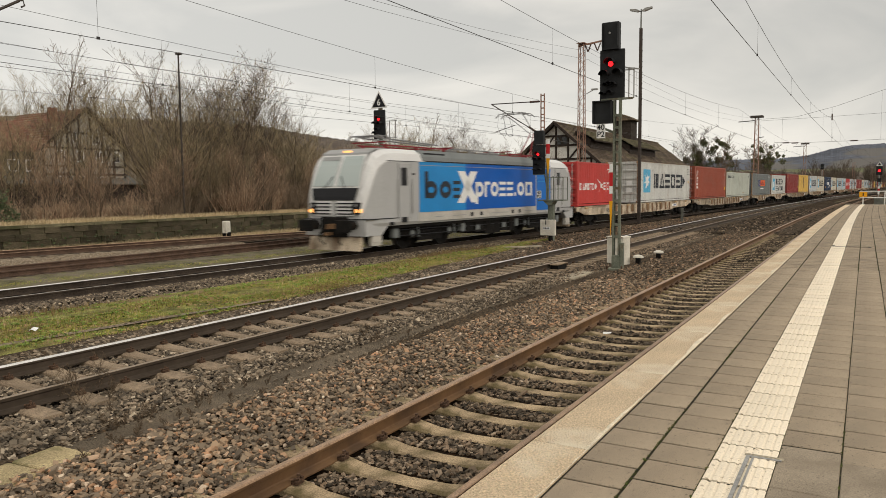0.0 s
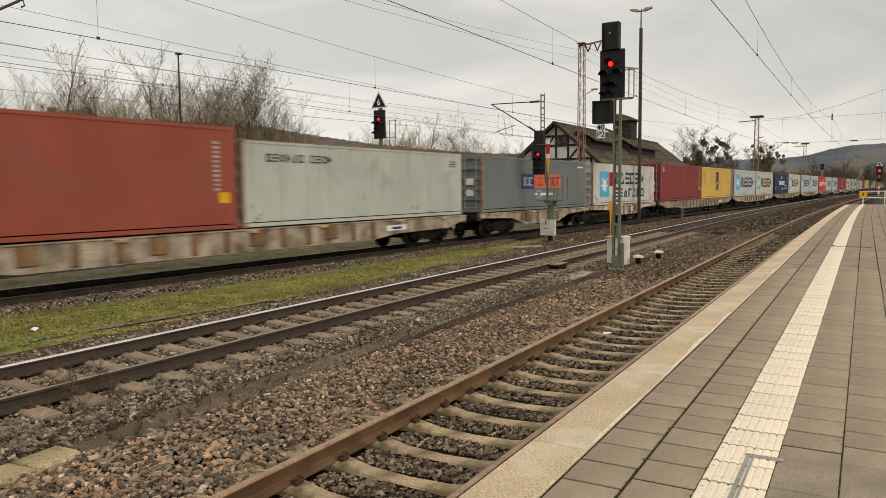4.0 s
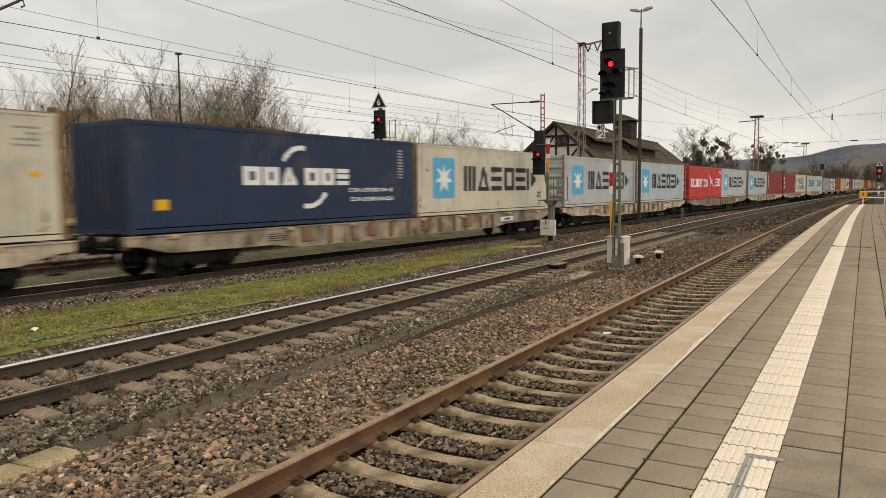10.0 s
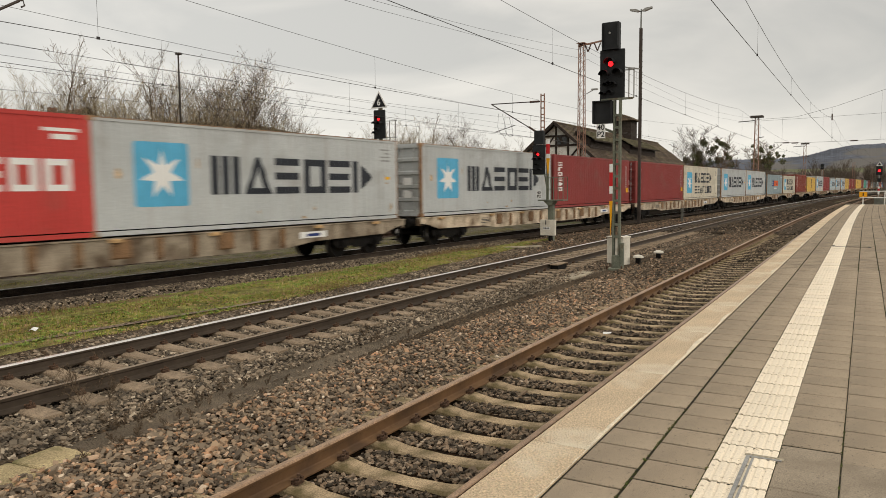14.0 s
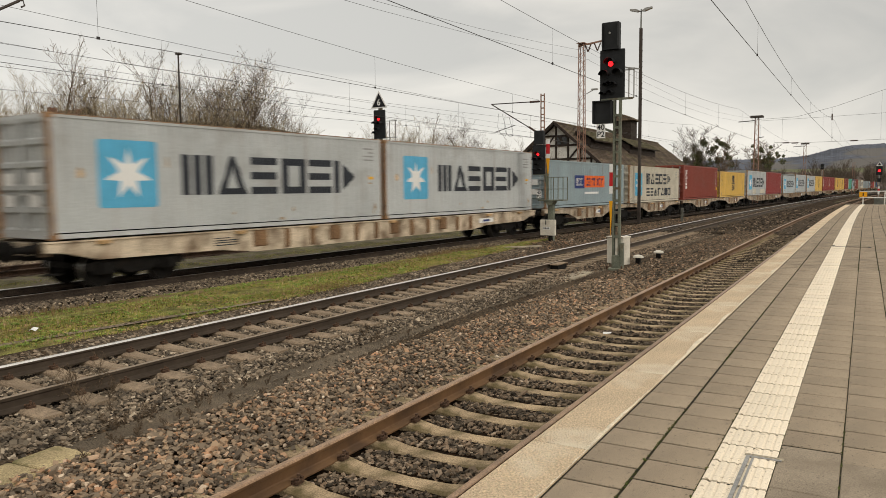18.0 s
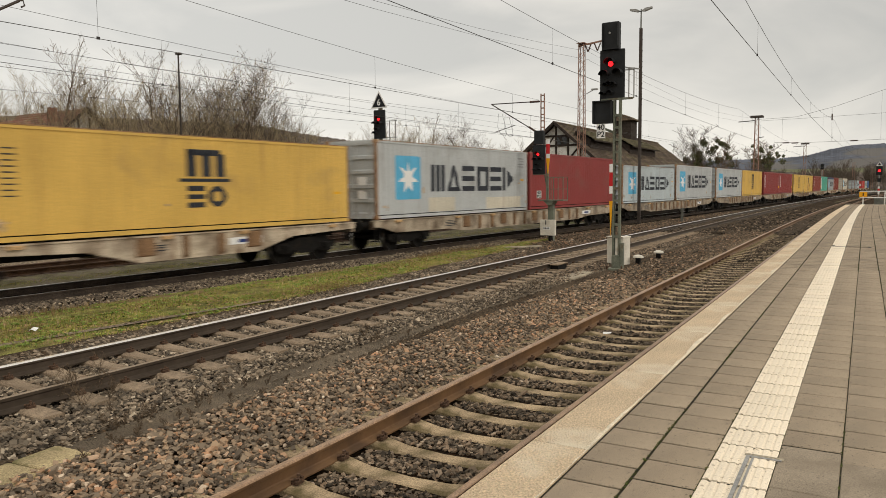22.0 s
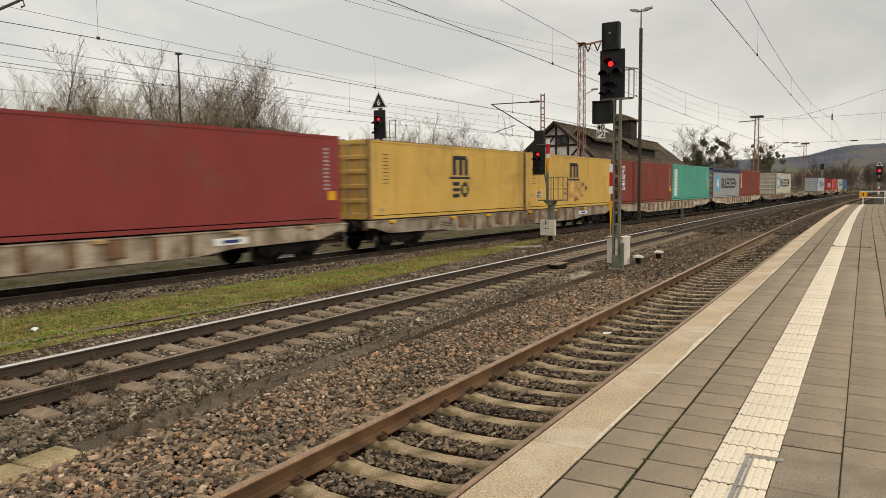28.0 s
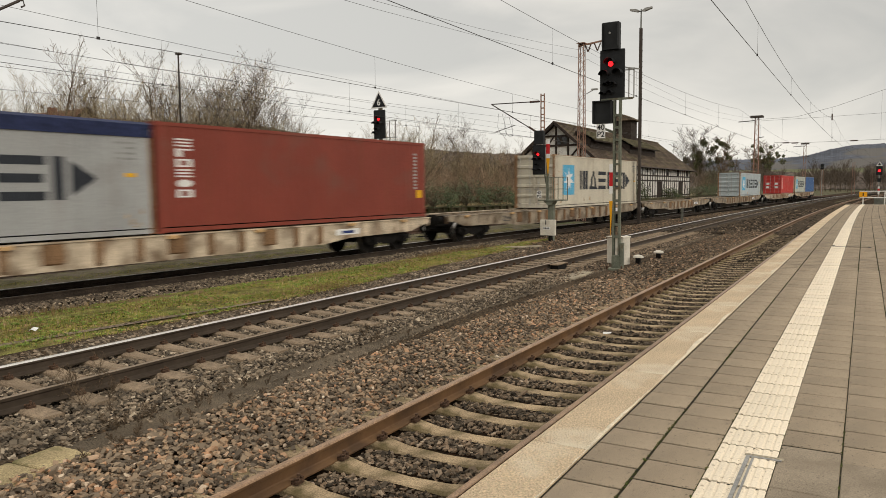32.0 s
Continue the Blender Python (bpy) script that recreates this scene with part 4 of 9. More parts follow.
def marks_mk(l, h):
    k = h / 2.896
    z0, z1 = 0.70 * k, 2.36 * k
    m = [("emblem_panel", M_SKY, rounded(1.2, 2.8, z0, z1, 0.08), "sky blue panel"),
         ("emblem_star", M_STAR, star(2.0, (z0 + z1) / 2, 0.68, 0.27), "white seven-pointed star"),
         ("lettering", M_INK, word(3.55, l - 1.5, 0.99 * k, 2.07 * k, "PTBFBK", 0.13), "large dark block lettering"),
         ("code_mark", M_FAINT, [rect(l - 1.05 + 0.28 * (i == 1), l - 0.45, h - 0.40 - 0.13 * i, h - 0.35 - 0.13 * i) for i in range(4)], "small faint code bars"),
         ("warning_sticker", M_YEL, [rect(l - 0.75, l - 0.45, 1.45, 1.55)], "yellow warning sticker")]
    return m


def marks_mkp(l, h):
    return marks_mk(l, h) + [("paint_patch", PAINTS["beige"], [rect(3.4, 5.4, 0.18, 0.75)], "cream repaint patch"), ("paint_patch", PAINTS["beige"], [rect(8.0, 11.4, 0.18, 0.70)], "cream repaint patch")]


def marks_sl(l, h):
    k = h / 2.591
    return [("emblem_panel", M_SKY, rounded(1.22, 2.75, 0.50 * k, 2.08 * k, 0.08), "sky blue panel"),
            ("emblem_star", M_STAR, star(1.98, 1.29 * k, 0.66, 0.26), "white seven-pointed star"),
            ("lettering", M_INK, word(3.72, 9.75, 1.29 * k, 2.07 * k, "PTBFBK", 0.16) + word(3.8, 9.8, 0.44 * k, 1.02 * k, "BBTSTPF", 0.2), "two rows of dark block lettering"),
            ("code_mark", M_FAINT, [rect(l - 1.0, l - 0.6, h - 0.4 - 0.13 * i, h - 0.34 - 0.13 * i) for i in range(4)], "small faint code bars")]


def marks_po(l, h):
    return [("emblem_panel", M_NAVYP, [rect(3.85, 5.3, 1.05, 1.80)], "navy emblem panel"),
            ("emblem_panel", M_ORANGE, [rect(5.31, 8.55, 1.10, 1.80)], "orange emblem panel"),
            ("lettering", M_STAR, word(4.1, 5.1, 1.2, 1.65, "FOF"), "white block lettering"),
            ("lettering", M_NAVYP, word(5.6, 8.3, 1.2, 1.65, "FBSSOFS", 0.22), "navy block lettering"),
            ("code_mark", M_STAR, [rect(5.45, 7.5, 0.72, 0.84), rect(l - 1.2, l - 0.5, h - 0.38, h - 0.3)], "small white lettering bars")]


def marks_hs(l, h):
    k = l / 12.192
    if l < 8:
        words = word(0.4, 3.0, 0.95, 1.35, "FTPFSFO", 0.2) + word(4.2, 5.6, 0.95, 1.4, "BFF", 0.2)
        cx, cz, q = 3.85, 1.25, 0.62
    else:
        words = word(0.68, 6.5, 1.05, 1.78, "FTPFSFO", 0.2) + word(9.45, 11.6, 1.12, 1.85, "BFF", 0.2)
        cx, cz, q = 7.9, 1.65, 1.1
    bird = [[(cx - 1.3 * q, cz + 0.62 * q), (cx - 0.3 * q, cz + 0.25 * q), (cx + 0.25 * q, cz - 0.05 * q), (cx - 0.2 * q, cz - 0.1 * q), (cx - 0.6 * q, cz + 0.25 * q)],
            [(cx - 0.2 * q, cz - 0.1 * q), (cx + 0.5 * q, cz + 0.15 * q), (cx + 0.2 * q, cz - 0.15 * q), (cx + 1.4 * q, cz - 0.68 * q), (cx + 0.4 * q, cz - 0.35 * q)],
            [(cx - 0.2 * q, cz - 0.12 * q), (cx + 0.3 * q, cz - 0.1 * q), (cx - 0.3 * q, cz - 0.35 * q), (cx - 0.75 * q, cz - 0.85 * q)]]
    return [("lettering", M_STAR, words, "white block lettering"), ("emblem", M_STAR, bird, "white swooping emblem"),
            ("code_mark", M_STAR, [rect(l - 1.2, l - 0.35, h - 0.42, h - 0.34), rect(l - 1.0, l - 0.5, h - 0.6, h - 0.48)], "small white code bars")]


def marks_msc(l, h):
    b = [rect(5.55, 5.86, 1.66, 2.42), rect(6.06, 6.36, 1.66, 2.42), rect(6.56, 6.86, 1.66, 2.36), rect(5.55, 6.72, 2.30, 2.48), rect(5.32, 7.05, 1.50, 1.60)]
    b += [rect(5.55, 6.15, 0.72, 0.88), rect(5.55, 6.15, 0.98, 1.12), rect(5.55, 6.15, 1.22, 1.38)] + ring(6.24, 6.90, 0.72, 1.38, 0.17)
    k = h / 2.896
    b = [[(x, z * k) for x, z in p] for p in b]
    return [("emblem", M_INK, b, "dark stacked emblem blocks"), ("code_mark", M_INK, [rect(0.8, 1.15, h - 0.55 - 0.13 * i, h - 0.52 - 0.13 * i) for i in range(9)], "column of dark code bars"),
            ("warning_sticker", M_YEL, [rect(l - 0.8, l - 0.4, 0.95, 1.03)], "yellow sticker")]


def marks_msc_rust(l, h):
    name, mat, shapes, lab = marks_msc(l, h)[0]
    r = random.Random(77)
    tan = [[(5.1, 0.55), (7.2, 0.5), (7.3, 1.42), (5.0, 1.45)]]
    rust = []
    for i in range(16):
        x, z = 4.2 + 3.6 * r.random() ** 0.8, r.uniform(0.28, 1.2)
        w, t = r.uniform(0.1, 0.5), r.uniform(0.05, 0.28)
        rust.append([(x, z), (x + w * 0.7, z - 0.03), (x + w, z + t * 0.4), (x + w * 0.6, z + t), (x + w * 0.1, z + t * 0.7)])
    return [(name, mat, shapes[:5], lab), ("faded_patch", M_FADED, tan, "faded scoured patch"), ("rust_stain", M_WRUST, rust, "rust stains below the emblem")] + marks_msc(l, h)[1:]


def marks_cma(l, h):
    w = word(3.7, 5.9, 1.25, 1.80, "fft", 0.1) + word(6.25, 8.4, 1.25, 1.80, "ffb", 0.1)
    return [("lettering", M_STAR, w, "white block lettering"), ("emblem", M_STAR, arc_band(6.1, 1.5, 1.0, 0.15, 78, 148) + arc_band(6.4, 1.55, 1.05, 0.15, 258, 325), "two white arcs"),
            ("lettering", M_STAR, word(8.35, 10.9, 1.02, 1.15, 14, 0.2) + word(8.5, 10.9, 0.7, 0.83, 16, 0.2), "two small white lettering rows"),
            ("warning_sticker", M_YEL, [rect(0.75, 1.15, 0.6, 0.88)], "yellow sticker"),
            ("code_mark", M_RODS, [rect(l - 0.95, l - 0.65, h - 0.4 - 0.11 * i, h - 0.35 - 0.11 * i) for i in range(10)], "column of pale code bars")]


def marks_vert(l, h):
    m = [("lettering", M_STAR, [plain("BSFBOF"[i], 0.62, 1.10, h - 0.62 - 0.27 * i, h - 0.41 - 0.27 * i) for i in range(6)], "upright row of white blocks")]
    return m + marks_codes(l, h)


def marks_vert3(l, h):
    m = [("lettering", M_STAR, [rect(0.55, 1.1, h - 0.95 - 0.62 * i, h - 0.55 - 0.62 * i) for i in range(3)], "three white block marks")]
    return m + marks_codes(l, h)


def marks_green(l, h):
    m = [("label_panel", M_STAR, [rect(0.7, 1.4, 0.35, 2.5)], "tall white label panel"), ("lettering", PAINTS["green"], [rect(0.85, 1.25, 0.5 + 0.25 * i, 0.64 + 0.25 * i) for i in range(8)], "green marks on the panel")]
    pale = [rect(l - 1.15, l - 0.85, h - 0.5 - 0.1 * i, h - 0.44 - 0.1 * i) for i in range(14)] + [rect(l - 0.75, l - 0.5, h - 1.1 - 0.1 * i, h - 1.04 - 0.1 * i) for i in range(8)]
    m += [("code_mark", M_PALE, pale, "faint pale code bars"), ("warning_sticker", M_YEL, [rect(l - 0.5, l - 0.25, 1.35, 1.5), rect(l - 0.45, l - 0.2, 0.95, 1.1)], "yellow stickers")]
    return m + [("label_panel", M_PALE, [rect(5.3, 5.7, 0.55, 0.65)], "small pale label")]


def marks_line(l, h):
    return [("lettering", M_INK, word(1.0, 2.6, 1.95, 2.2, 6) + word(2.9, 3.9, 1.95, 2.2, 4), "small dark block lettering"), ("code_mark", M_INK, [rect(l - 1.0, l - 0.5, h - 0.4 - 0.1 * i, h - 0.36 - 0.1 * i) for i in range(3)], "code bars")]


def marks_small(l, h):
    return [("emblem", M_YEL, [rect(0.5, 0.95, h - 0.5, h - 0.25)], "small yellow badge"), ("emblem", M_NAVYP, [[(0.5, h - 0.5), (0.78, h - 0.5), (0.5, h - 0.33)], [(0.95, h - 0.25), (0.66, h - 0.25), (0.95, h - 0.38)]], "navy badge corners"), ("emblem", M_STAR, [rect(0.5, 0.95, h - 0.62, h - 0.52)], "white badge bar")] + marks_codes(l, h)


# ---- wagons ----
def wheelset_mesh(r):
    g = Geo().cyl((0, -0.95, 0), (0, 0.95, 0), 0.085, None, 10)
    for s in (-1, 1):
        g.cyl((0, s * 0.69, 0), (0, s * 0.825, 0), r, r, 28)
        g.cyl((0, s * 0.66, 0), (0, s * 0.69, 0), r + 0.03, r + 0.03, 28)
        g.cyl((0, s * 0.826, 0), (0, s * 0.835, 0), r * 0.86, r * 0.82, 24)
        for k in range(8):
            t = k * math.pi / 4
            g.box(r * 0.5 * math.cos(t) - 0.035, r * 0.5 * math.cos(t) + 0.035, s * 0.838 - 0.012, s * 0.838 + 0.012, r * 0.5 * math.sin(t) - 0.035, r * 0.5 * math.sin(t) + 0.035)
    me = g.mesh("wheelset", M_DARK)
    me.materials.append(M_TREAD)
    for p in me.polygons:
        n = p.normal
        if abs(n.y) < 0.2 and math.hypot(p.center.x, p.center.z) > r * 0.93:
            p.material_index = 1
    return me


ME_WHEEL = wheelset_mesh(0.46)
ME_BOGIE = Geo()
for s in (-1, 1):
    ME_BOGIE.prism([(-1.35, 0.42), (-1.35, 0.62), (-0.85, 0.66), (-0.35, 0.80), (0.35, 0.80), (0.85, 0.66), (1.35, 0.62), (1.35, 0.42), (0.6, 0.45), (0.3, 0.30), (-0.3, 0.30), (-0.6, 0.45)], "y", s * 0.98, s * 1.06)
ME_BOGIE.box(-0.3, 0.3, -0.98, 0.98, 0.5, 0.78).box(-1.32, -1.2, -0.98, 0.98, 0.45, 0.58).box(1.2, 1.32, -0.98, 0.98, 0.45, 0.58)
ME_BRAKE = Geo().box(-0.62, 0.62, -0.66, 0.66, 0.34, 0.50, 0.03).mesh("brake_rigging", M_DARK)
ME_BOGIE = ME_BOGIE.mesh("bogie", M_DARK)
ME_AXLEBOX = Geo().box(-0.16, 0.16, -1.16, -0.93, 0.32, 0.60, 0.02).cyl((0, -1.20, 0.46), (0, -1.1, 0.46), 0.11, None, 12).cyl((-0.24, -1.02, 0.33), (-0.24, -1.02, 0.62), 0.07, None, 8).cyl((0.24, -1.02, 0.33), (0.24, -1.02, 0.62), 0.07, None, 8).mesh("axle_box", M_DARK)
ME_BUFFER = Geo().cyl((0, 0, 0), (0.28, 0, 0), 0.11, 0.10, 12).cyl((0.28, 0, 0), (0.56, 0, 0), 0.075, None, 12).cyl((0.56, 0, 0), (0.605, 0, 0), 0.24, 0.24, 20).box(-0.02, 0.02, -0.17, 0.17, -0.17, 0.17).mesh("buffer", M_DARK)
ME_RIB = Geo().prism([(-1.25, 0.55), (-1.30, 0.62), (-1.31, 1.10), (-1.25, 1.14)], "x", -0.09, 0.09).mesh("stiffener", M_WRUST)
ME_RIB2 = Geo().prism([(-1.25, 0.66), (-1.28, 0.70), (-1.28, 1.10), (-1.25, 1.14)], "x", -0.27, 0.27).mesh("stiffener", M_WRUST)
ME_SPIGOT = Geo().box(-0.17, 0.17, -1.36, -1.17, 1.08, 1.165, 0.02).mesh("container_spigot", M_SPIGOT)
ME_SPIGOT_Y = Geo().box(-0.17, 0.17, -1.36, -1.17, 1.08, 1.165, 0.02).mesh("container_spigot", M_YEL)


def bogie(parent, x):
    b = part("bogie", ME_BOGIE, None, parent)
    b.matrix_basis = pose(x, 0, 0)
    part("brake_rigging", ME_BRAKE, None, b)
    for dx in (-0.9, 0.9):
        WHEELS.append(part("wheelset", ME_WHEEL, None, b))
        WHEELS[-1].matrix_basis = pose(dx, 0, 0.46)
        for s in (0, 180):
            part("axle_box", ME_AXLEBOX, None, b).matrix_basis = pose(dx, 0, 0, 0, 0, s)
    return b


WHEELS = []


def sill(points, name="side_sill"):
    g = Geo().prism(points, "y", -1.25, -1.21)
    top = [(points[0][0], 1.155), (points[-1][0], 1.155), (points[-1][0], 1.19), (points[0][0], 1.19)]
    g.prism(top, "y", -1.29, -1.08)
    return g.mesh(name, M_WAGON)


def wagon(length, label, joints=(), yellow=False):
    """A flat container wagon. joints: none for a two-bogie wagon; else the place of the shared middle bogie."""
    w = thing("container_wagon", None, label, "railway wagon", "wagons of the goods train")
    spans = [(0, length)] if not joints else [(0, joints[0] - 0.12), (joints[0] + 0.12, length)]
    for a, b in spans:
        if joints:
            pts = [(a, 1.16), (a, 0.98), (a + 1.0, 0.95), (a + 3.0, 0.88), (a + 3.9, 0.66), (a + 4.4, 0.52), (b - 4.4, 0.52), (b - 3.9, 0.66), (b - 3.0, 0.88), (b - 1.0, 0.95), (b, 0.98), (b, 1.16)]
        else:
            pts = [(a, 1.16), (a, 0.95), (a + 0.5, 0.90), (a + 1.3, 0.70), (a + 4.9, 0.66), (a + 6.2, 0.52), (b - 6.2, 0.52), (b - 4.9, 0.66), (b - 1.3, 0.70), (b - 0.5, 0.90), (b, 0.95), (b, 1.16)]
        me = cached(("sill", round(b - a, 2), bool(joints), a), lambda: sill(pts))
        part("side_sill", me, None, w)
        part("side_sill", me, None, w).matrix_basis = pose(a + b, 0, 0, 0, 0, 180)
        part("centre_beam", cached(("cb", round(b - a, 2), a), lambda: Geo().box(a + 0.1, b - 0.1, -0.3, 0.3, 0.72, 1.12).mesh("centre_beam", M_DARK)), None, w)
        k = int((b - a) / 2.0)
        for i in range(k + 1):
            part("cross_member", cached(("cm",), lambda: Geo().box(-0.07, 0.07, -1.2, 1.2, 0.95, 1.15).mesh("cross_member", M_WAGON)), None, w).matrix_basis = pose(a + 0.15 + (b - a - 0.3) * i / k, 0, 0)
        inner = 4.6 if joints else 6.4
        n = int((b - a - 2 * inner) / 1.05)
        for i in range(n + 1):
            x = a + inner + (b - a - 2 * inner) * i / max(n, 1)
            part("stiffener", ME_RIB if i % 3 else ME_RIB2, None, w).matrix_basis = pose(x, 0, 0)
        for i in range(7 if not joints else 4):
            x = a + 1.6 + (b - a - 3.2) * i / (6 if not joints else 3) + (0.4 if i % 2 else -0.2)
            part("container_spigot", ME_SPIGOT_Y if yellow else ME_SPIGOT, None, w, "yellow twist-lock bracket" if yellow else "").matrix_basis = pose(x, 0, 0)
        part("marking_plate", cached(("mp",), lambda: Geo().box(-0.5, 0.1, -1.262, -1.254, 0.98, 1.0).box(-0.5, 0.35, -1.262, -1.254, 0.91, 0.935).box(-0.5, 0.3, -1.262, -1.254, 0.85, 0.875).box(-0.5, 0.35, -1.262, -1.254, 0.78, 0.805).mesh("marking_lines", M_INK)), None, w, "block of faded dark marking lines").matrix_basis = pose(a + (5.2 if not joints else 4.9), 0, 0)
        plate = part("marking_plate", cached(("mp2",), lambda: Geo().box(-0.62, 0.62, -1.259, -1.252, 0.78, 0.98).mesh("marking_plate", M_STAR)), None, w, "white plate")
        plate.matrix_basis = pose(b - (5.0 if not joints else 4.9), 0, 0)
        part("plate_stripe", cached(("mp3",), lambda: Geo().box(-0.30, 0.30, -1.266, -1.260, 0.83, 0.92).mesh("plate_stripe", M_NAVYP)), None, plate, "blue stripe")
    for x, rz in ((0, 180), (length, 0)):
        part("headstock", cached(("hs",), lambda: Geo().box(-0.12, 0.0, -1.22, 1.22, 0.86, 1.15).mesh("headstock", M_WAGON)), None, w).matrix_basis = pose(x, 0, 0, 0, 0, rz)
        for y in (-0.875, 0.875):
            part("buffer", ME_BUFFER, None, w).matrix_basis = pose(x, y, 1.02, 0, 0, rz)
        part("coupling_hook", cached(("ch",), lambda: Geo().box(0, 0.35, -0.04, 0.04, 0.92, 1.08).box(0.3, 0.62, -0.06, 0.06, 0.78, 0.86).mesh("coupling_hook", M_DARK)), None, w).matrix_basis = pose(x, 0, 0, 0, 0, rz)
        part("brake_hose", cached(("bh",), lambda: Geo().path([(0, 0.35, 0.9), (0.2, 0.35, 0.6), (0.45, 0.3, 0.5), (0.6, 0.3, 0.7)], 0.03).mesh("brake_hose", M_DARK)), None, w).matrix_basis = pose(x, 0, 0, 0, 0, rz)
        part("shunter_step", cached(("st",), lambda: Geo().box(-0.30, 0.05, -1.27, -1.02, 0.42, 0.45).box(-0.28, -0.25, -1.26, -1.22, 0.42, 0.95).box(0.0, 0.03, -1.26, -1.22, 0.42, 0.95).mesh("shunter_step", M_YEL if joints else M_DARK)), None, w).matrix_basis = pose(x + (0.3 if rz else -0.3), 0, 0) if rz else pose(x - 0.3, 0, 0)
    for x in ((2.45, length - 2.45) if not joints else (2.2, joints[0], length - 2.2)):
        bogie(w, x)
    return w


# ---- what the train carries: place along it, length, height, paint, markings ----
MOVERS = []
HC, STD, FT40, FT45, FT20 = 2.896, 2.591, 12.192, 13.716, 6.058
GREY_L = "light grey corrugated container with blue star panel and dark lettering"
LOADS = [
    (40.31, FT20, STD, "red", marks_hs, "short bright red container with white lettering and bird emblem", True),
    (51.19, FT45, HC, "white", marks_mk, "long rust-streaked white container with blue star panel", True),
    (66.55, FT40, HC, "brick", marks_vert, "brick red corrugated container with upright white lettering", True),
    (78.95, FT40, STD, "line", marks_line, "plain greenish grey container with small dark lettering", True),
    (92.87, FT40, STD, "slate", marks_po, "slate grey container with navy and orange emblem", True),
    (106.13, FT40, STD, "white", marks_sl, "rusty white container with two rows of dark lettering", True),
    (119.93, FT40, HC, "darkred", marks_small, "dark red corrugated container with a small yellow badge", True),
    (132.35, FT40, HC, "yellow", marks_msc, "mustard yellow container with dark emblem blocks", True),
    (146.2, FT40, HC, "grey", marks_mk, GREY_L, True),
    (158.62, FT40, HC, "beige", marks_mk, "beige weathered container with blue star panel and dark lettering", True),
    (172.47, FT40, HC, "navy", marks_cma, "navy blue container with white lettering and arcs", False),
    (184.87, FT40, HC, "beige", marks_mk, "beige weathered container with blue star panel and dark lettering", True),
    (199.0, FT40, HC, "grey", marks_mk, GREY_L, True),
    (211.4, FT40, HC, "pale", marks_mk, "pale blue-grey container with blue star panel and dark lettering", True),
    (225.35, FT40, HC, "red", marks_hs, "bright red container with white lettering and bird emblem", True),
    (237.38, FT40, HC, "grey", marks_mk, GREY_L, True),
    (251.1, FT40, HC, "grey", marks_mk, GREY_L, True),
    (263.6, FT40, HC, "darkred", marks_vert, "dark red corrugated container with upright white lettering", True),
    (277.1, FT40, HC, "darkred", marks_vert3, "dark red container with three white block marks", True),
    (289.4, FT40, HC, "beige", marks_sl, "beige container with two rows of dark lettering", True),
    (303.33, FT40, HC, "grey", marks_mk, GREY_L, True),
    (315.7, FT40, HC, "grey", marks_mk, GREY_L, True),
    (329.5, FT40, STD, "bluegrey", marks_po, "blue-grey container with navy and orange emblem", True),
    (342.75, FT40, STD, "beige", marks_sl, "cream container with two rows of dark lettering", True),
    (356.35, FT40, HC, "redbrown", marks_vert, "red-brown corrugated container with upright white lettering", True),
    (369.6, FT40, STD, "yellow", marks_msc, "low yellow container with dark emblem blocks", True),
    (383.3, FT40, HC, "grey", marks_mkp, "grey container with star panel and cream repaint patches", True),
    (395.7, FT40, HC, "darkred", marks_codes, "dark red corrugated container with yellow sticker", True),
    (409.5, FT40, STD, "pale", marks_mk, "low pale blue-grey container with blue star panel", True),
    (422.2, FT40, HC, "grey", marks_mk, GREY_L, True),
    (436.12, FT40, HC, "grey", marks_mk, GREY_L, True),
    (448.5, FT40, HC, "yellow", marks_msc, "mustard yellow container with dark emblem blocks", True),
    (462.1, FT40, HC, "darkred", marks_vert, "dark red corrugated container with upright white lettering", True),
    (474.4, FT40, HC, "darkred", marks_vert, "dark red corrugated container with upright white lettering", True),
    (488.15, FT40, HC, "yellow", marks_msc, "mustard yellow container with dark emblem blocks", True),
    (500.45, FT40, HC, "yellow", marks_msc_rust, "yellow container with rust stains below its emblem", True),
    (514.1, FT40, HC, "redbrown", marks_vert, "red-brown corrugated container with upright white lettering", True),
    (526.4, FT40, HC, "green", marks_green, "sea green container with a tall white label panel", True),
    (540.14, FT40, STD + 0.08, "steel", marks_mk, "grey open-top container under a navy tarpaulin", True),
    (552.46, FT40, HC, "redbrown", marks_vert, "red-brown corrugated container with upright white lettering", True),
    (576.9, FT45, HC, "beige", marks_mk, "long cream container with blue star panel alone on its wagon", True),
    (625.75, FT40, STD, "pale", marks_mk, "low pale blue-grey container with blue star panel", True),
    (654.4, FT40, STD, "red", marks_vert, "red container with white marks near the train's end", True),
    (668.3, FT40, STD, "line", marks_mk, "greenish white container near the train's end", True),
    (680.7, FT40, STD, "blue", marks_none, "blue container on the last wagon", True),
]
for s, ln, hh, colour, marks, label, door in LOADS:
    ob = container(ln, hh, colour, marks, label, door, colour not in ("navy", "green", "darkred", "redbrown", "red", "brick"))
    if s == 540.14:
        part("tarpaulin", Geo().prism([(-1.225, hh - 0.22), (-1.235, hh + 0.10), (-1.1, hh + 0.17), (0, hh + 0.24), (1.1, hh + 0.17), (1.235, hh + 0.10), (1.225, hh - 0.22)], "x", 0.02, ln - 0.02), M_TARP, ob, "navy tarpaulin roof")
    MOVERS.append((ob, s, C_Z + 1.222))

WAGON_L = "long dirty beige container flat wagon with rust streaks"
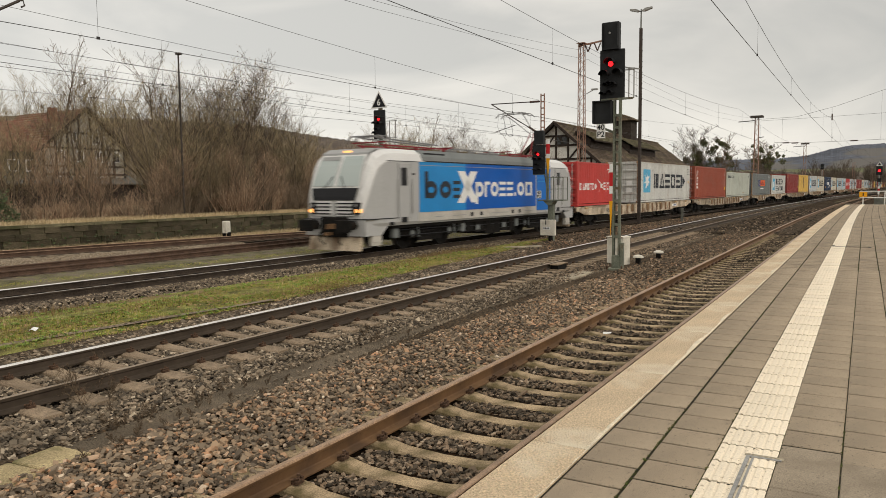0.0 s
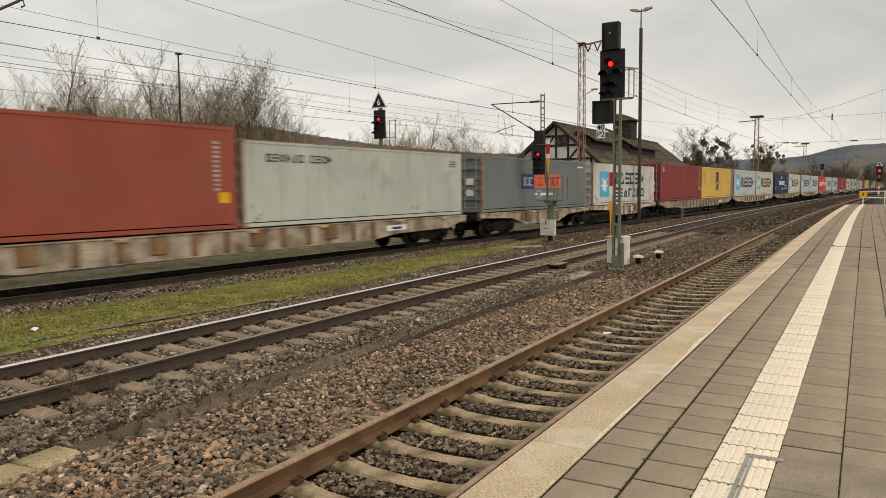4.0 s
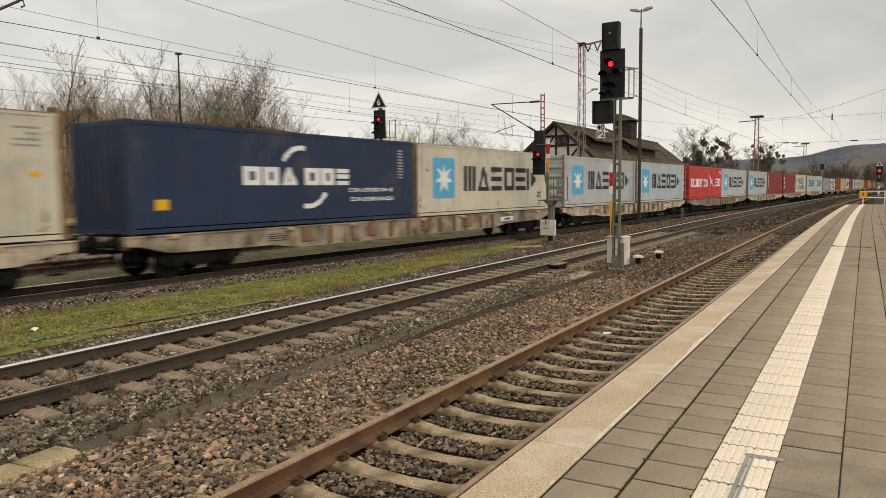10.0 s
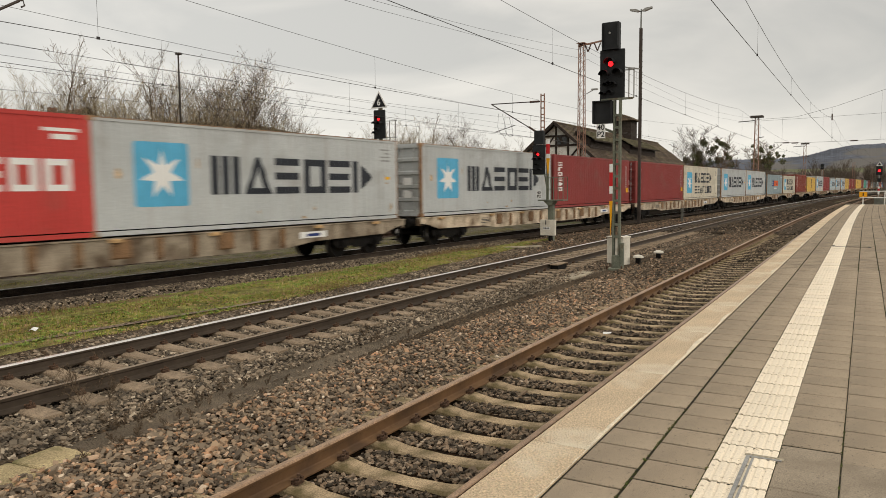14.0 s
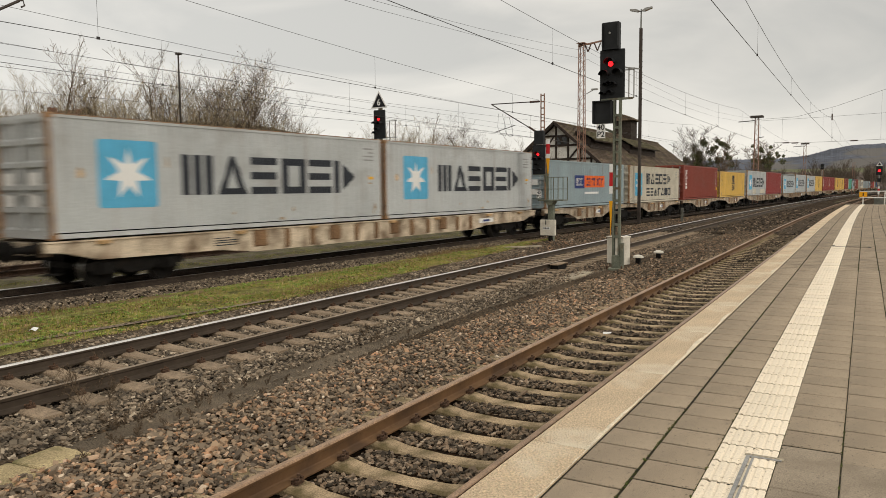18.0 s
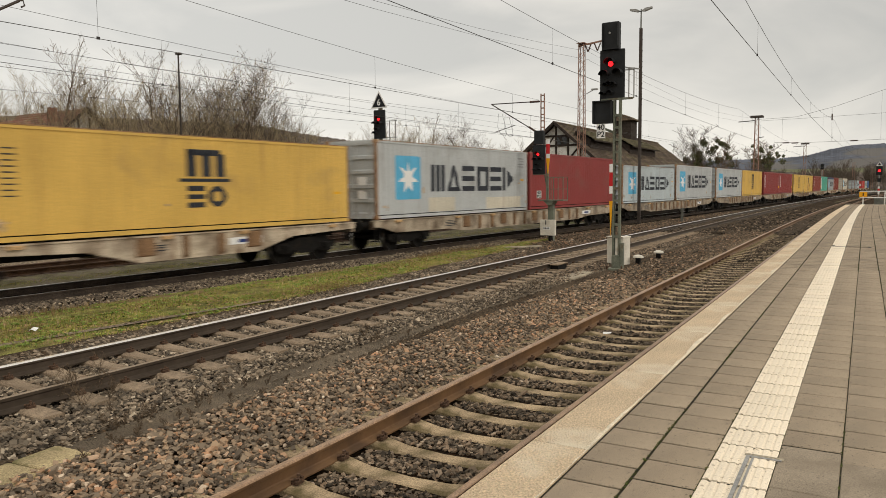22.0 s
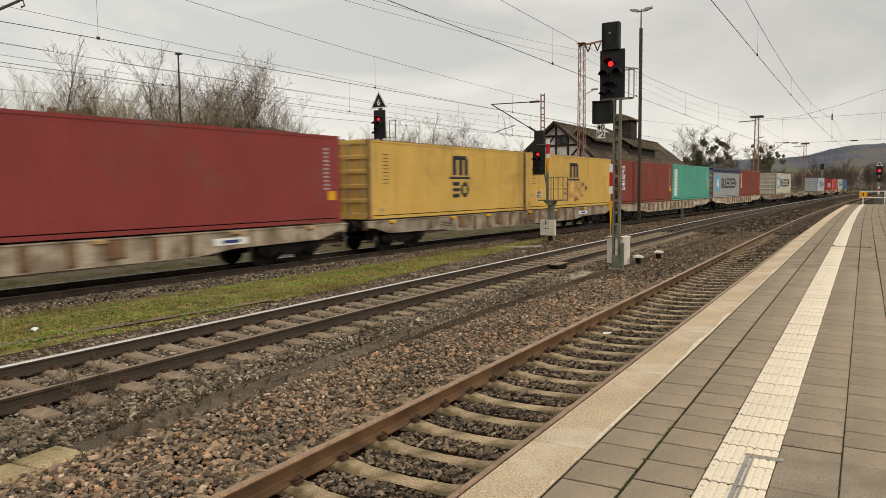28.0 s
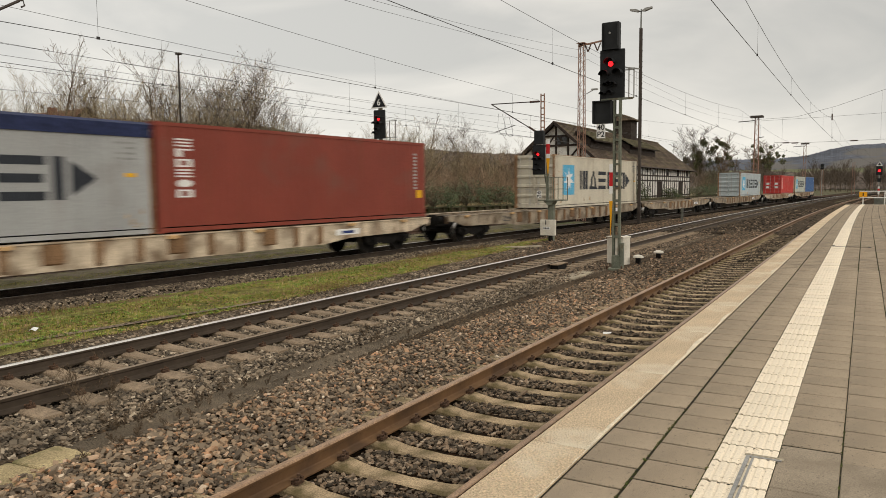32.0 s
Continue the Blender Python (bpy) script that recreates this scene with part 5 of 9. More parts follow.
for a, b in ((40.1, 65.1), (66.35, 91.34), (119.73, 144.74), (146.0, 171.01), (172.27, 197.26), (198.8, 223.8), (225.15, 249.9), (251.0, 276.0), (276.9, 301.8),
             (303.13, 328.1), (383.1, 408.1), (409.3, 434.6), (435.9, 460.9), (461.9, 486.8), (487.95, 512.85), (513.9, 538.8), (539.94, 564.85), (566.3, 591.0), (613.0, 638.2), (641.2, 666.9), (668.1, 693.1)):
    MOVERS.append((wagon(b - a, WAGON_L, (), a == 487.95), a, C_Z))
MOVERS.append((wagon(19.3, "short empty dirty beige container flat wagon"), 592.3, C_Z))
for a, b, j in ((92.67, 118.52, 105.6), (329.3, 355.15, 342.2), (356.15, 382.0, 369.07)):
    MOVERS.append((wagon(b - a, "articulated grey-beige container wagon on three bogies", (j - a,)), a, C_Z))
# ---- electric locomotive ----
M_LWHITE = paint("white_loco_paint", (0.66, 0.65, 0.63), 0.4, var=0.03, scale=0.8, grain=20, bump=0.0)
M_LSILVER = paint("silver_grey_loco_paint", (0.42, 0.415, 0.405), 0.38, var=0.03, scale=0.8, grain=20, bump=0.0)
M_LSILL = paint("grimy_white_sill_paint", (0.50, 0.47, 0.42), 0.5, var=0.06, scale=1.2, grain=20, bump=0.0, dirt=(0.33, 0.29, 0.24), dirt_scale=1.5, dirt_lo=0.52, dirt_hi=0.8)
M_LCAP = paint("mid_grey_cab_cap", (0.30, 0.298, 0.29), 0.45, var=0.04, scale=1, bump=0.0)
M_LGREY = paint("roof_grey_paint", (0.17, 0.182, 0.178), 0.5, var=0.08, scale=1, bump=0.02)
M_LBLUE = paint("light_blue_livery", (0.015, 0.235, 0.56), 0.4, var=0.05, scale=1, bump=0.0)
M_DBLUE = paint("deep_blue_livery", (0.001, 0.095, 0.42), 0.4, var=0.05, scale=1, bump=0.0)
M_MBLUE = paint("mid_blue_livery", (0.003, 0.14, 0.50), 0.4, var=0.05, scale=1, bump=0.0)
M_BLACK = paint("black_trim", (0.012, 0.012, 0.014), 0.35, var=0.1, bump=0.0)
M_PANTO = paint("red_brown_roof_gear", (0.20, 0.022, 0.028), 0.6, var=0.2, scale=5)
M_ALU = paint("grey_pantograph_metal", (0.20, 0.195, 0.19), 0.5, 0.5, var=0.15, scale=5)
M_LAMP = glow("warm_headlight", (1.0, 0.48, 0.15), 1.3)
m_glass, gn, gl, gb = shader("sky_pale_windscreen")
# The pale base colour carries the sky's reflection in the glass.
gb.inputs["Base Color"].default_value = (0.36, 0.41, 0.39, 1)
gb.inputs["Roughness"].default_value = 0.05
gb.inputs["Specular IOR Level"].default_value = 0.9
M_GLASS = m_glass

loco = thing("electric_locomotive", None, "white and blue electric locomotive with one raised pantograph", "locomotive")
LL = 18.98
NOSE = [(0.62, 1.16, 2.05), (0.68, 1.30, 2.34), (0.86, 1.40, 2.80), (1.08, 1.45, 3.30), (1.32, 1.475, 3.62), (1.75, 1.49, 3.79), (2.5, 1.50, 3.84), (4.2, 1.50, 3.84)]


def section(x, w, top):
    return [(x, -w + 0.06, 0.98), (x, -w, 1.10), (x, -w, top - 0.46), (x, -w + 0.10, top - 0.20), (x, -w + 0.34, top - 0.03), (x, -w * 0.4, top + 0.02),
            (x, w * 0.4, top + 0.02), (x, w - 0.34, top - 0.03), (x, w - 0.10, top - 0.20), (x, w, top - 0.46), (x, w, 1.10), (x, w - 0.06, 0.98)]


def on_nose(z):
    """x of the sloping front at height z, on the centre line."""
    prof = [(0.60, 1.0), (0.60, 1.9)] + [(n[0], n[2] + 0.02) for n in NOSE]
    for (xa, za), (xb, zb) in zip(prof, prof[1:]):
        if za <= z <= zb:
            return xa + (xb - xa) * (z - za) / max(zb - za, 1e-6)
    return NOSE[-1][0]


def cab(parent):
    rows = [section(*n) for n in NOSE]
    g = Geo().strip(rows)
    n = len(rows[0])
    g.f.append(tuple(range(n)))
    part("cab_shell", g, M_LSILVER, parent, "silver-grey cab shell", False)
    # white shoulder that rises from the lamp, round the windscreen and along the roof edge
    for s in (-1, 1):
        rows = []
        for x, w, top in NOSE:
            q = s * w
            f = min(1.0, max(0.0, (x - 0.62) / 0.9))
            low = top - 0.46 - 0.02 - 0.30 * (1 - f)
            rows.append([(x - 0.004, q + s * 0.007, low), (x - 0.004, q + s * 0.007, top - 0.46), (x - 0.004, q - s * 0.093, top - 0.193), (x - 0.004, q - s * 0.34, top - 0.022)])
        part("cab_shoulder", Geo().strip(rows), M_LWHITE, parent, "white curved shoulder band")
        part("shoulder_line", Geo().box(1.75, 4.15, min(s * 1.505, s * 1.512), max(s * 1.505, s * 1.512), 3.345, 3.365), M_BLACK, parent, "thin dark seam")
    # panels that follow the sloping front
    def patch(zs, w0, w1, lift, ys=(-1, -0.5, 0, 0.5, 1)):
        return Geo().strip([[(on_nose(z) - lift, k * (w0 + (w1 - w0) * i / (len(zs) - 1)), z + lift * 0.5) for k in ys] for i, z in enumerate(zs)])
    zs = (2.42, 2.65, 2.9, 3.15, 3.4, 3.50)
    part("screen_surround", patch((2.34, 2.6, 2.9, 3.2, 3.45, 3.56), 1.16, 1.06, 0.03), M_LWHITE, parent, "white windscreen surround and centre pillar")
    for ys in ((-1, -0.5, -0.07), (0.07, 0.5, 1)):
        part("windscreen", patch(zs, 1.10, 0.98, 0.05, ys), M_GLASS, parent, "windscreen half, sky reflection put into its pale colour")
    part("sun_blind", patch((3.36, 3.44, 3.50), 0.99, 0.98, 0.054, (0.1, 0.5, 0.98)), M_LCAP, parent)
    part("front_cap", patch((3.57, 3.64, 3.72, 3.79, 3.84), 1.10, 1.16, 0.03), M_LCAP, parent, "grey cap over the windscreen")
    part("black_panel", patch((1.93, 2.05, 2.2, 2.36), 0.98, 1.10, 0.035), M_BLACK, parent, "black panel under the windscreen")
    for y in (-0.5, 0.5):
        part("wiper", Geo().cyl((on_nose(2.36) - 0.06, y, 2.36), (on_nose(2.78) - 0.06, y * 0.35, 2.80), 0.016, None, 5), M_BLACK, parent)
        part("nose_plate", Geo().box(0.57, 0.605, y - 0.42, y + 0.42, 1.38, 1.92, 0.02), M_LWHITE, parent, "white nose plate")
        for i in range(4):
            part("grille_slot", Geo().box(0.552, 0.575, y - 0.36, y + 0.36, 1.43 + 0.125 * i, 1.475 + 0.125 * i), M_BLACK, parent, "black grille slot")
    for y in (-1, 1):
        lamp = part("headlight", Geo().prism([(0.555, y * 0.86), (0.555, y * 1.10), (0.72, y * 1.31), (1.0, y * 1.40), (1.0, y * 1.2), (0.7, y * 0.86)], "z", 1.44, 1.86), M_BLACK, parent, "dark wrap-round headlight cluster")
        part("lens", Geo().cyl((0.545, y * 1.02, 1.56), (0.60, y * 1.05, 1.56), 0.075, None, 14).cyl((0.60, y * 1.17, 1.56), (0.66, y * 1.2, 1.56), 0.065, None, 14), M_LAMP, lamp, "warm glowing lens")
        part("upper_lens", Geo().cyl((0.55, y * 1.0, 1.75), (0.60, y * 1.02, 1.75), 0.06, None, 12), M_LCAP, lamp)
    part("top_light", Geo().box(on_nose(3.68) - 0.09, on_nose(3.68) + 0.06, -0.17, 0.17, 3.64, 3.74, 0.01), M_LAMP, parent, "warm glowing top light")
    part("buffer_beam", Geo().prism([(0.62, 0.66), (0.62, 1.24), (1.9, 1.24), (1.9, 1.0), (1.5, 0.66)], "y", -1.42, 1.42), M_LSILVER, parent, "silver-grey buffer beam")
    part("black_line", Geo().box(0.60, 3.2, -1.508, 1.508, 1.245, 1.275), M_BLACK, parent, "thin black line")
    part("coupler_recess", Geo().box(0.56, 0.63, -0.62, 0.62, 0.62, 1.34, 0.02), M_DARK, parent, "dark recess round the coupling")
    part("snow_plough", Geo().prism([(0.5, 0.14), (0.62, 0.62), (0.72, 0.62), (0.66, 0.14)], "y", -1.2, 1.2), M_WAGON, parent)
    part("coupling_hook", Geo().box(0.2, 0.65, -0.06, 0.06, 0.92, 1.1).box(0.1, 0.4, -0.07, 0.07, 0.7, 0.8), M_WRUST, parent)
    for y in (-0.875, 0.875):
        part("buffer", Geo().cyl((0.62, y, 1.05), (0.25, y, 1.05), 0.17, None, 14).box(0.0, 0.12, y - 0.34, y + 0.34, 0.84, 1.26, 0.03), M_DARK, parent)
        part("step_box", Geo().box(1.0, 1.55, y * 1.5 - 0.09, y * 1.5 + 0.09, 0.3, 0.66, 0.02).box(1.05, 1.5, y * 1.5 - 0.13, y * 1.5 + 0.13, 0.42, 0.46), M_LSILL, parent)
        part("brake_hose", Geo().path([(0.6, y * 0.55, 0.95), (0.35, y * 0.55, 0.75), (0.3, y * 0.5, 0.5), (0.5, y * 0.45, 0.35)], 0.03), M_DARK, parent)
    for y in (-1.506, 1.506):
        dr = part("cab_door", Geo().box(2.45, 3.15, y - 0.012, y + 0.012, 1.18, 3.28, 0.01), M_LSILVER, parent, "silver-grey cab door")
        part("door_seam", Geo().box(2.43, 2.45, y - 0.008, y + 0.008, 1.18, 3.28).box(3.15, 3.17, y - 0.008, y + 0.008, 1.18, 3.28), M_LGREY, dr)
        part("door_window", Geo().box(2.58, 2.95, y - 0.02, y + 0.02, 2.45, 3.12, 0.01), M_BLACK, dr, "dark narrow window")
        part("door_step", Geo().box(2.6, 2.95, y - 0.016, y + 0.016, 1.08, 1.28), M_BLACK, parent, "dark foot recess")
        for x in (2.36, 3.24):
            part("handrail", Geo().cyl((x, y * 1.03, 1.4), (x, y * 1.03, 2.7), 0.016, None, 6), M_STEEL, parent)
        part("label_plate", Geo().box(1.9, 2.15, y - 0.014, y + 0.014, 1.0, 1.12).box(3.3, 3.45, y - 0.014, y + 0.014, 2.85, 2.92), M_BLACK, parent, "small dark marks")


front = part("cab_front", Geo().box(1.2, 4.1, -1.2, 1.2, 1.05, 1.2), M_DARK, loco)
rear = part("cab_rear", Geo().box(1.2, 4.1, -1.2, 1.2, 1.05, 1.2), M_DARK, loco)
rear.matrix_basis = pose(LL, 0, 0, 0, 0, 180)
cab(front)
front.matrix_basis = pose(-0.2, 0, 0)
cab(rear)
part("body", Geo().strip([section(x, 1.495, 3.80) for x in (3.9, LL - 4.2)]), M_LSILVER, loco, "silver-grey side walls")
part("roof_hood", Geo().prism([(-1.505, 3.40), (-1.46, 3.56), (-1.30, 3.82), (1.30, 3.82), (1.46, 3.56), (1.505, 3.40)], "x", 3.75, LL - 3.75), M_LGREY, loco, "grey roof hood")
g = Geo()
for i in range(46):
    g.box(3.9 + i * 0.244, 4.06 + i * 0.244, -1.525, 1.525, 3.36, 3.41)
part("vent_row", g, M_BLACK, loco, "row of dark vent slots")
for s in (-1, 1):
    y = s * 1.512
    a, b = min(y, y - s * 0.012), max(y, y - s * 0.012)
    part("livery_panel", Geo().box(3.55, 6.92, a, b, 1.42, 3.36), M_LBLUE, loco, "light blue livery panel")
    part("livery_panel", Geo().box(6.92, 13.55, a, b, 1.42, 3.36), M_DBLUE, loco, "deep blue livery panel")
    part("livery_panel", Geo().box(13.66, 15.22, a, b, 1.20, 3.30), M_MBLUE, loco, "mid blue livery panel")
    part("white_stripe", Geo().box(3.5, 13.6, a, b, 1.06, 1.40), M_LSILL, loco, "grimy white sill stripe")
    part("thin_line", Geo().box(3.57, 13.5, a - 0.004, b + 0.004, 3.22, 3.24), M_LCAP, loco, "thin pale line")
    part("thin_line", Geo().box(13.75, 15.1, a - 0.004, b + 0.004, 2.62, 2.66).box(13.75, 15.1, a - 0.004, b + 0.004, 2.80, 2.84), M_LBLUE, loco, "pale blue double line")
    yo = y + s * 0.006
    def flat(name, polys, mat, label):
        gg = Geo()
        for poly in polys:
            gg.add([(x, yo, z) for x, z in poly], [tuple(range(len(poly)))])
        part(name, gg, mat, loco, label)
    for x0, x1, kind in ((3.9, 4.78, "O"), (4.92, 5.80, "O"), (5.92, 6.5, "B")):
        extra = [rect(3.9, 4.14, 1.95, 3.0)] if x0 < 4 else []
        flat("lettering", plain(kind, x0, x1, 1.93, 2.64) + extra, M_INK, "dark plain livery shape")
    flat("emblem", [[(6.24, 1.72), (6.82, 1.72), (7.88, 3.05), (7.30, 3.05)], [(6.28, 3.05), (6.86, 3.05), (7.92, 1.72), (7.34, 1.72)]], M_STAR, "white slanting cross emblem")
    for i, kind in enumerate("OSOBBDOF"):
        x0 = 7.70 + (0.0, 0.80, 1.32, 2.10, 2.82, 3.50, 3.86, 4.70)[i]
        x1 = x0 + (0.70, 0.46, 0.70, 0.62, 0.62, 0.30, 0.72, 0.72)[i]
        flat("lettering", plain(kind, x0, x1, 1.95, 2.62) + ([rect(7.70, 7.92, 1.64, 2.6)] if i == 0 else []), M_STAR, "white plain livery shape")
    for x in (7.3, 8.1, 11.0, 11.7):
        part("label_plate", Geo().box(x, x + 0.22, min(yo, y) - 0.002, max(yo, y) + 0.002, 1.14, 1.30), M_BLACK, loco, "small dark plate")
    for x0, x1 in ((4.6, 5.2), (6.0, 6.9), (9.0, 10.6), (12.3, 13.2)):
        part("label_line", Geo().box(x0, x1, min(yo, y) - 0.002, max(yo, y) + 0.002, 1.20, 1.23), M_LCAP, loco, "faint line of small print")
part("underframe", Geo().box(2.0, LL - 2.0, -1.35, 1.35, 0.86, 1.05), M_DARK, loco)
# Dark blocks added to stop pale ground showing between the wheels.
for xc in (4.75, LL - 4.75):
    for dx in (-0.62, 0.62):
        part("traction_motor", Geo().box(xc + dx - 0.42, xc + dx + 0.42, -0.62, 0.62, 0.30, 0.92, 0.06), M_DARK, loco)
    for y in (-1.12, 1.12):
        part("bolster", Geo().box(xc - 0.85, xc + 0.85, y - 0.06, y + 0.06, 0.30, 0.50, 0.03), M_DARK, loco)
ME_LWHEEL = wheelset_mesh(0.62)
for xc in (4.75, LL - 4.75):
    b = Geo()
    for s in (-1, 1):
        b.prism([(-2.1, 0.55), (-2.1, 0.78), (-0.9, 0.95), (0.9, 0.95), (2.1, 0.78), (2.1, 0.55), (0.8, 0.42), (-0.8, 0.42)], "y", s * 1.02, s * 1.14)
        for dx in (-1.3, 1.3):
            b.box(dx - 0.2, dx + 0.2, s * 1.08 - 0.12, s * 1.08 + 0.12, 0.42, 0.86, 0.03)
            b.cyl((dx - 0.4, s * 1.12, 0.5), (dx - 0.4, s * 1.12, 0.86), 0.08, None, 8).cyl((dx + 0.4, s * 1.12, 0.5), (dx + 0.4, s * 1.12, 0.86), 0.08, None, 8)
        b.cyl((-0.7, s * 1.2, 0.62), (0.7, s * 1.2, 0.72), 0.05, None, 8)
    bo = part("bogie", b, M_DARK, loco)
    bo.matrix_basis = pose(xc, 0, 0)
    for dx in (-1.3, 1.3):
        w = part("wheelset", ME_LWHEEL, None, bo)
        w.matrix_basis = pose(dx, 0, 0.62)
        WHEELS.append(w)
for x0, x1, z0, mt in ((7.2, 8.0, 0.45, M_DARK), (8.1, 8.9, 0.40, M_DARK), (9.0, 10.4, 0.28, M_DARK), (10.5, 11.1, 0.35, M_DARK), (11.2, 11.8, 0.32, M_DARK)):
    part("equipment_box", Geo().box(x0, x1, -1.25, 1.25, z0, 0.86, 0.03), mt, loco)
for x in (7.5, 8.3, 9.3, 10.0, 10.7, 11.4):
    part("underfloor_cover", Geo().box(x - 0.16, x + 0.16, -1.275, -1.25, 0.50, 0.72, 0.01), M_LGREY if x in (8.3, 10.7) else M_DARK, loco, "small cover plate")
for z, y in ((0.78, -1.29), (0.56, -1.27)):
    part("air_pipe", Geo().path([(2.6, y, z), (6.9, y, z - 0.03), (7.1, y + 0.05, z - 0.08), (11.9, y + 0.05, z - 0.08), (12.1, y, z), (16.4, y, z)], 0.022), M_BLACK, loco)
for x in (2.35, 7.05, 11.95, 16.6):
    part("sand_box", Geo().box(x - 0.16, x + 0.16, -1.30, -1.08, 0.50, 0.98, 0.03), M_LGREY, loco, "grey sand box")
for x in (3.45, 6.05, 12.93, 15.53):
    part("axle_cover", Geo().cyl((x, -1.24, 0.62), (x, -1.16, 0.62), 0.14, None, 12), M_LGREY, loco)
    part("damper", Geo().cyl((x + 0.42, -1.22, 0.46), (x + 0.34, -1.22, 0.90), 0.045, None, 8), M_LGREY, loco)
# roof gear
for x0, x1 in ((2.4, 7.0), (12.3, 16.4)):
    g = Geo()
    for y in (-0.55, 0.55):
        g.beam((x0, y, 4.0), (x1, y, 4.0), 0.05, 0.05)
        for x in (x0 + 0.3, (x0 + x1) / 2, x1 - 0.3):
            g.cyl((x, y, 3.8), (x, y, 4.0), 0.09, 0.06, 8)
    g.beam((x0, -0.8, 4.10), (x0, 0.8, 4.10), 0.08, 0.05).beam((x1, -0.8, 4.06), (x1, 0.8, 4.06), 0.08, 0.05)
    part("pantograph_base", g, M_PANTO, loco, "red-brown insulated roof frame")
for x0 in (2.3, 11.9):
    up = x0 > 8
    g = Geo()
    if up:
        for y in (-0.3, 0.3):
            g.cyl((15.35, y, 4.1), (16.15, y * 0.3, 5.25), 0.035, None, 6)
        lower = g
        part("pantograph_lower_arm", lower, M_PANTO, loco, "red lower pantograph arm")
        g = Geo()
        for s in (-1, 1):
            g.cyl((16.15, s * 0.12, 5.25), (14.35, s * 0.45, 6.02), 0.022, None, 6)
            g.cyl((14.2, s * 0.45, 6.03), (14.2, s * 0.6, 6.14), 0.02, None, 5)
        part("pantograph_upper_arm", g, M_ALU, loco, "grey upper pantograph arm")
        g = Geo()
        for dx in (-0.28, 0.28):
            g.path([(14.2 + dx, -0.97, 5.95), (14.2 + dx, -0.78, 6.12), (14.2 + dx, -0.5, 6.16), (14.2 + dx, 0.5, 6.16), (14.2 + dx, 0.78, 6.12), (14.2 + dx, 0.97, 5.95)], 0.025)
        g.cyl((13.92, -0.45, 6.1), (14.48, -0.45, 6.1), 0.02, None, 5).cyl((13.92, 0.45, 6.1), (14.48, 0.45, 6.1), 0.02, None, 5)
        part("contact_strip", g, M_ALU, loco, "contact strips with horns")
    else:
        for y in (-0.4, 0.4):
            g.cyl((2.4, y, 4.28), (6.8, y * 0.5, 4.18), 0.03, None, 6)
        g.path([(2.2, -0.95, 4.15), (2.2, -0.7, 4.33), (2.2, 0.7, 4.33), (2.2, 0.95, 4.15)], 0.03).path([(2.6, -0.95, 4.15), (2.6, -0.7, 4.33), (2.6, 0.7, 4.33), (2.6, 0.95, 4.15)], 0.03)
        part("folded_pantograph", g, M_ALU, loco, "folded grey pantograph")
g = Geo()
for i in range(9):
    x = 7.3 + i * 0.62
    g.cyl((x, -0.3 + 0.25 * (i % 3), 3.8), (x, -0.3 + 0.25 * (i % 3), 4.05), 0.08, 0.06, 8)
g.path([(7.2, -0.3, 4.06), (9.0, 0.1, 4.1), (11.0, -0.2, 4.08), (12.6, 0.2, 4.06)], 0.03).box(8.2, 9.0, 0.2, 0.8, 3.8, 4.02, 0.03).box(10.2, 11.3, -0.7, -0.1, 3.8, 3.98, 0.03)
part("roof_busbar", g, M_ALU, loco, "insulators and busbar")
for x in (4.0, 13.6):
    part("roof_grille", Geo().box(x, x + 1.5, -1.40, -1.36, 3.52, 3.72).box(x, x + 1.5, 1.36, 1.40, 3.52, 3.72), M_BLACK, loco)
loco.scale = (1.02, 1.0, 1.0)
MOVERS.append((loco, 20.42, C_Z))
# ---- signals, masts, wires, buildings ----
M_SIGNAL = paint("black_signal_plate", (0.016, 0.017, 0.018), 0.55, var=0.2, scale=4, bump=0.03)
M_SIGGREEN = paint("green_grey_mast_paint", (0.155, 0.165, 0.125), 0.7, var=0.15, scale=3, grain=30, bump=0.1, dirt=(0.13, 0.085, 0.05), dirt_scale=3)
M_MASTRED = paint("rust_red_lattice_paint", (0.27, 0.155, 0.112), 0.75, var=0.2, scale=2, grain=30, bump=0.1, dirt=(0.17, 0.09, 0.06), dirt_scale=2)
M_MASTDARK = paint("dark_brown_pole_paint", (0.062, 0.050, 0.042), 0.7, var=0.2, scale=2, bump=0.08)
M_POLE = paint("grey_green_pole", (0.13, 0.13, 0.11), 0.7, var=0.2, scale=2, bump=0.08)
M_SIGNW = paint("white_enamel", (0.78, 0.77, 0.74), 0.45, var=0.05, bump=0.0, dirt=(0.5, 0.46, 0.4), dirt_scale=6, dirt_lo=0.6, dirt_hi=0.8)
M_SIGNR = paint("red_enamel", (0.52, 0.022, 0.025), 0.45, var=0.05, bump=0.0)
M_SIGNO = paint("orange_yellow_enamel", (0.78, 0.36, 0.015), 0.45, var=0.05, bump=0.0)
M_CABINET = paint("cream_cabinet_paint", (0.68, 0.635, 0.54), 0.6, var=0.08, scale=2, bump=0.02, dirt=(0.36, 0.31, 0.23), dirt_scale=2, dirt_lo=0.55, dirt_hi=0.8)
M_RED = glow("red_signal_light", (1.0, 0.01, 0.015), 3.0)
M_WIRE = paint("weathered_copper_wire", (0.045, 0.042, 0.04), 0.6, var=0.1, bump=0.0)
M_PORC = paint("brown_insulator", (0.07, 0.04, 0.03), 0.35, var=0.1, bump=0.0)


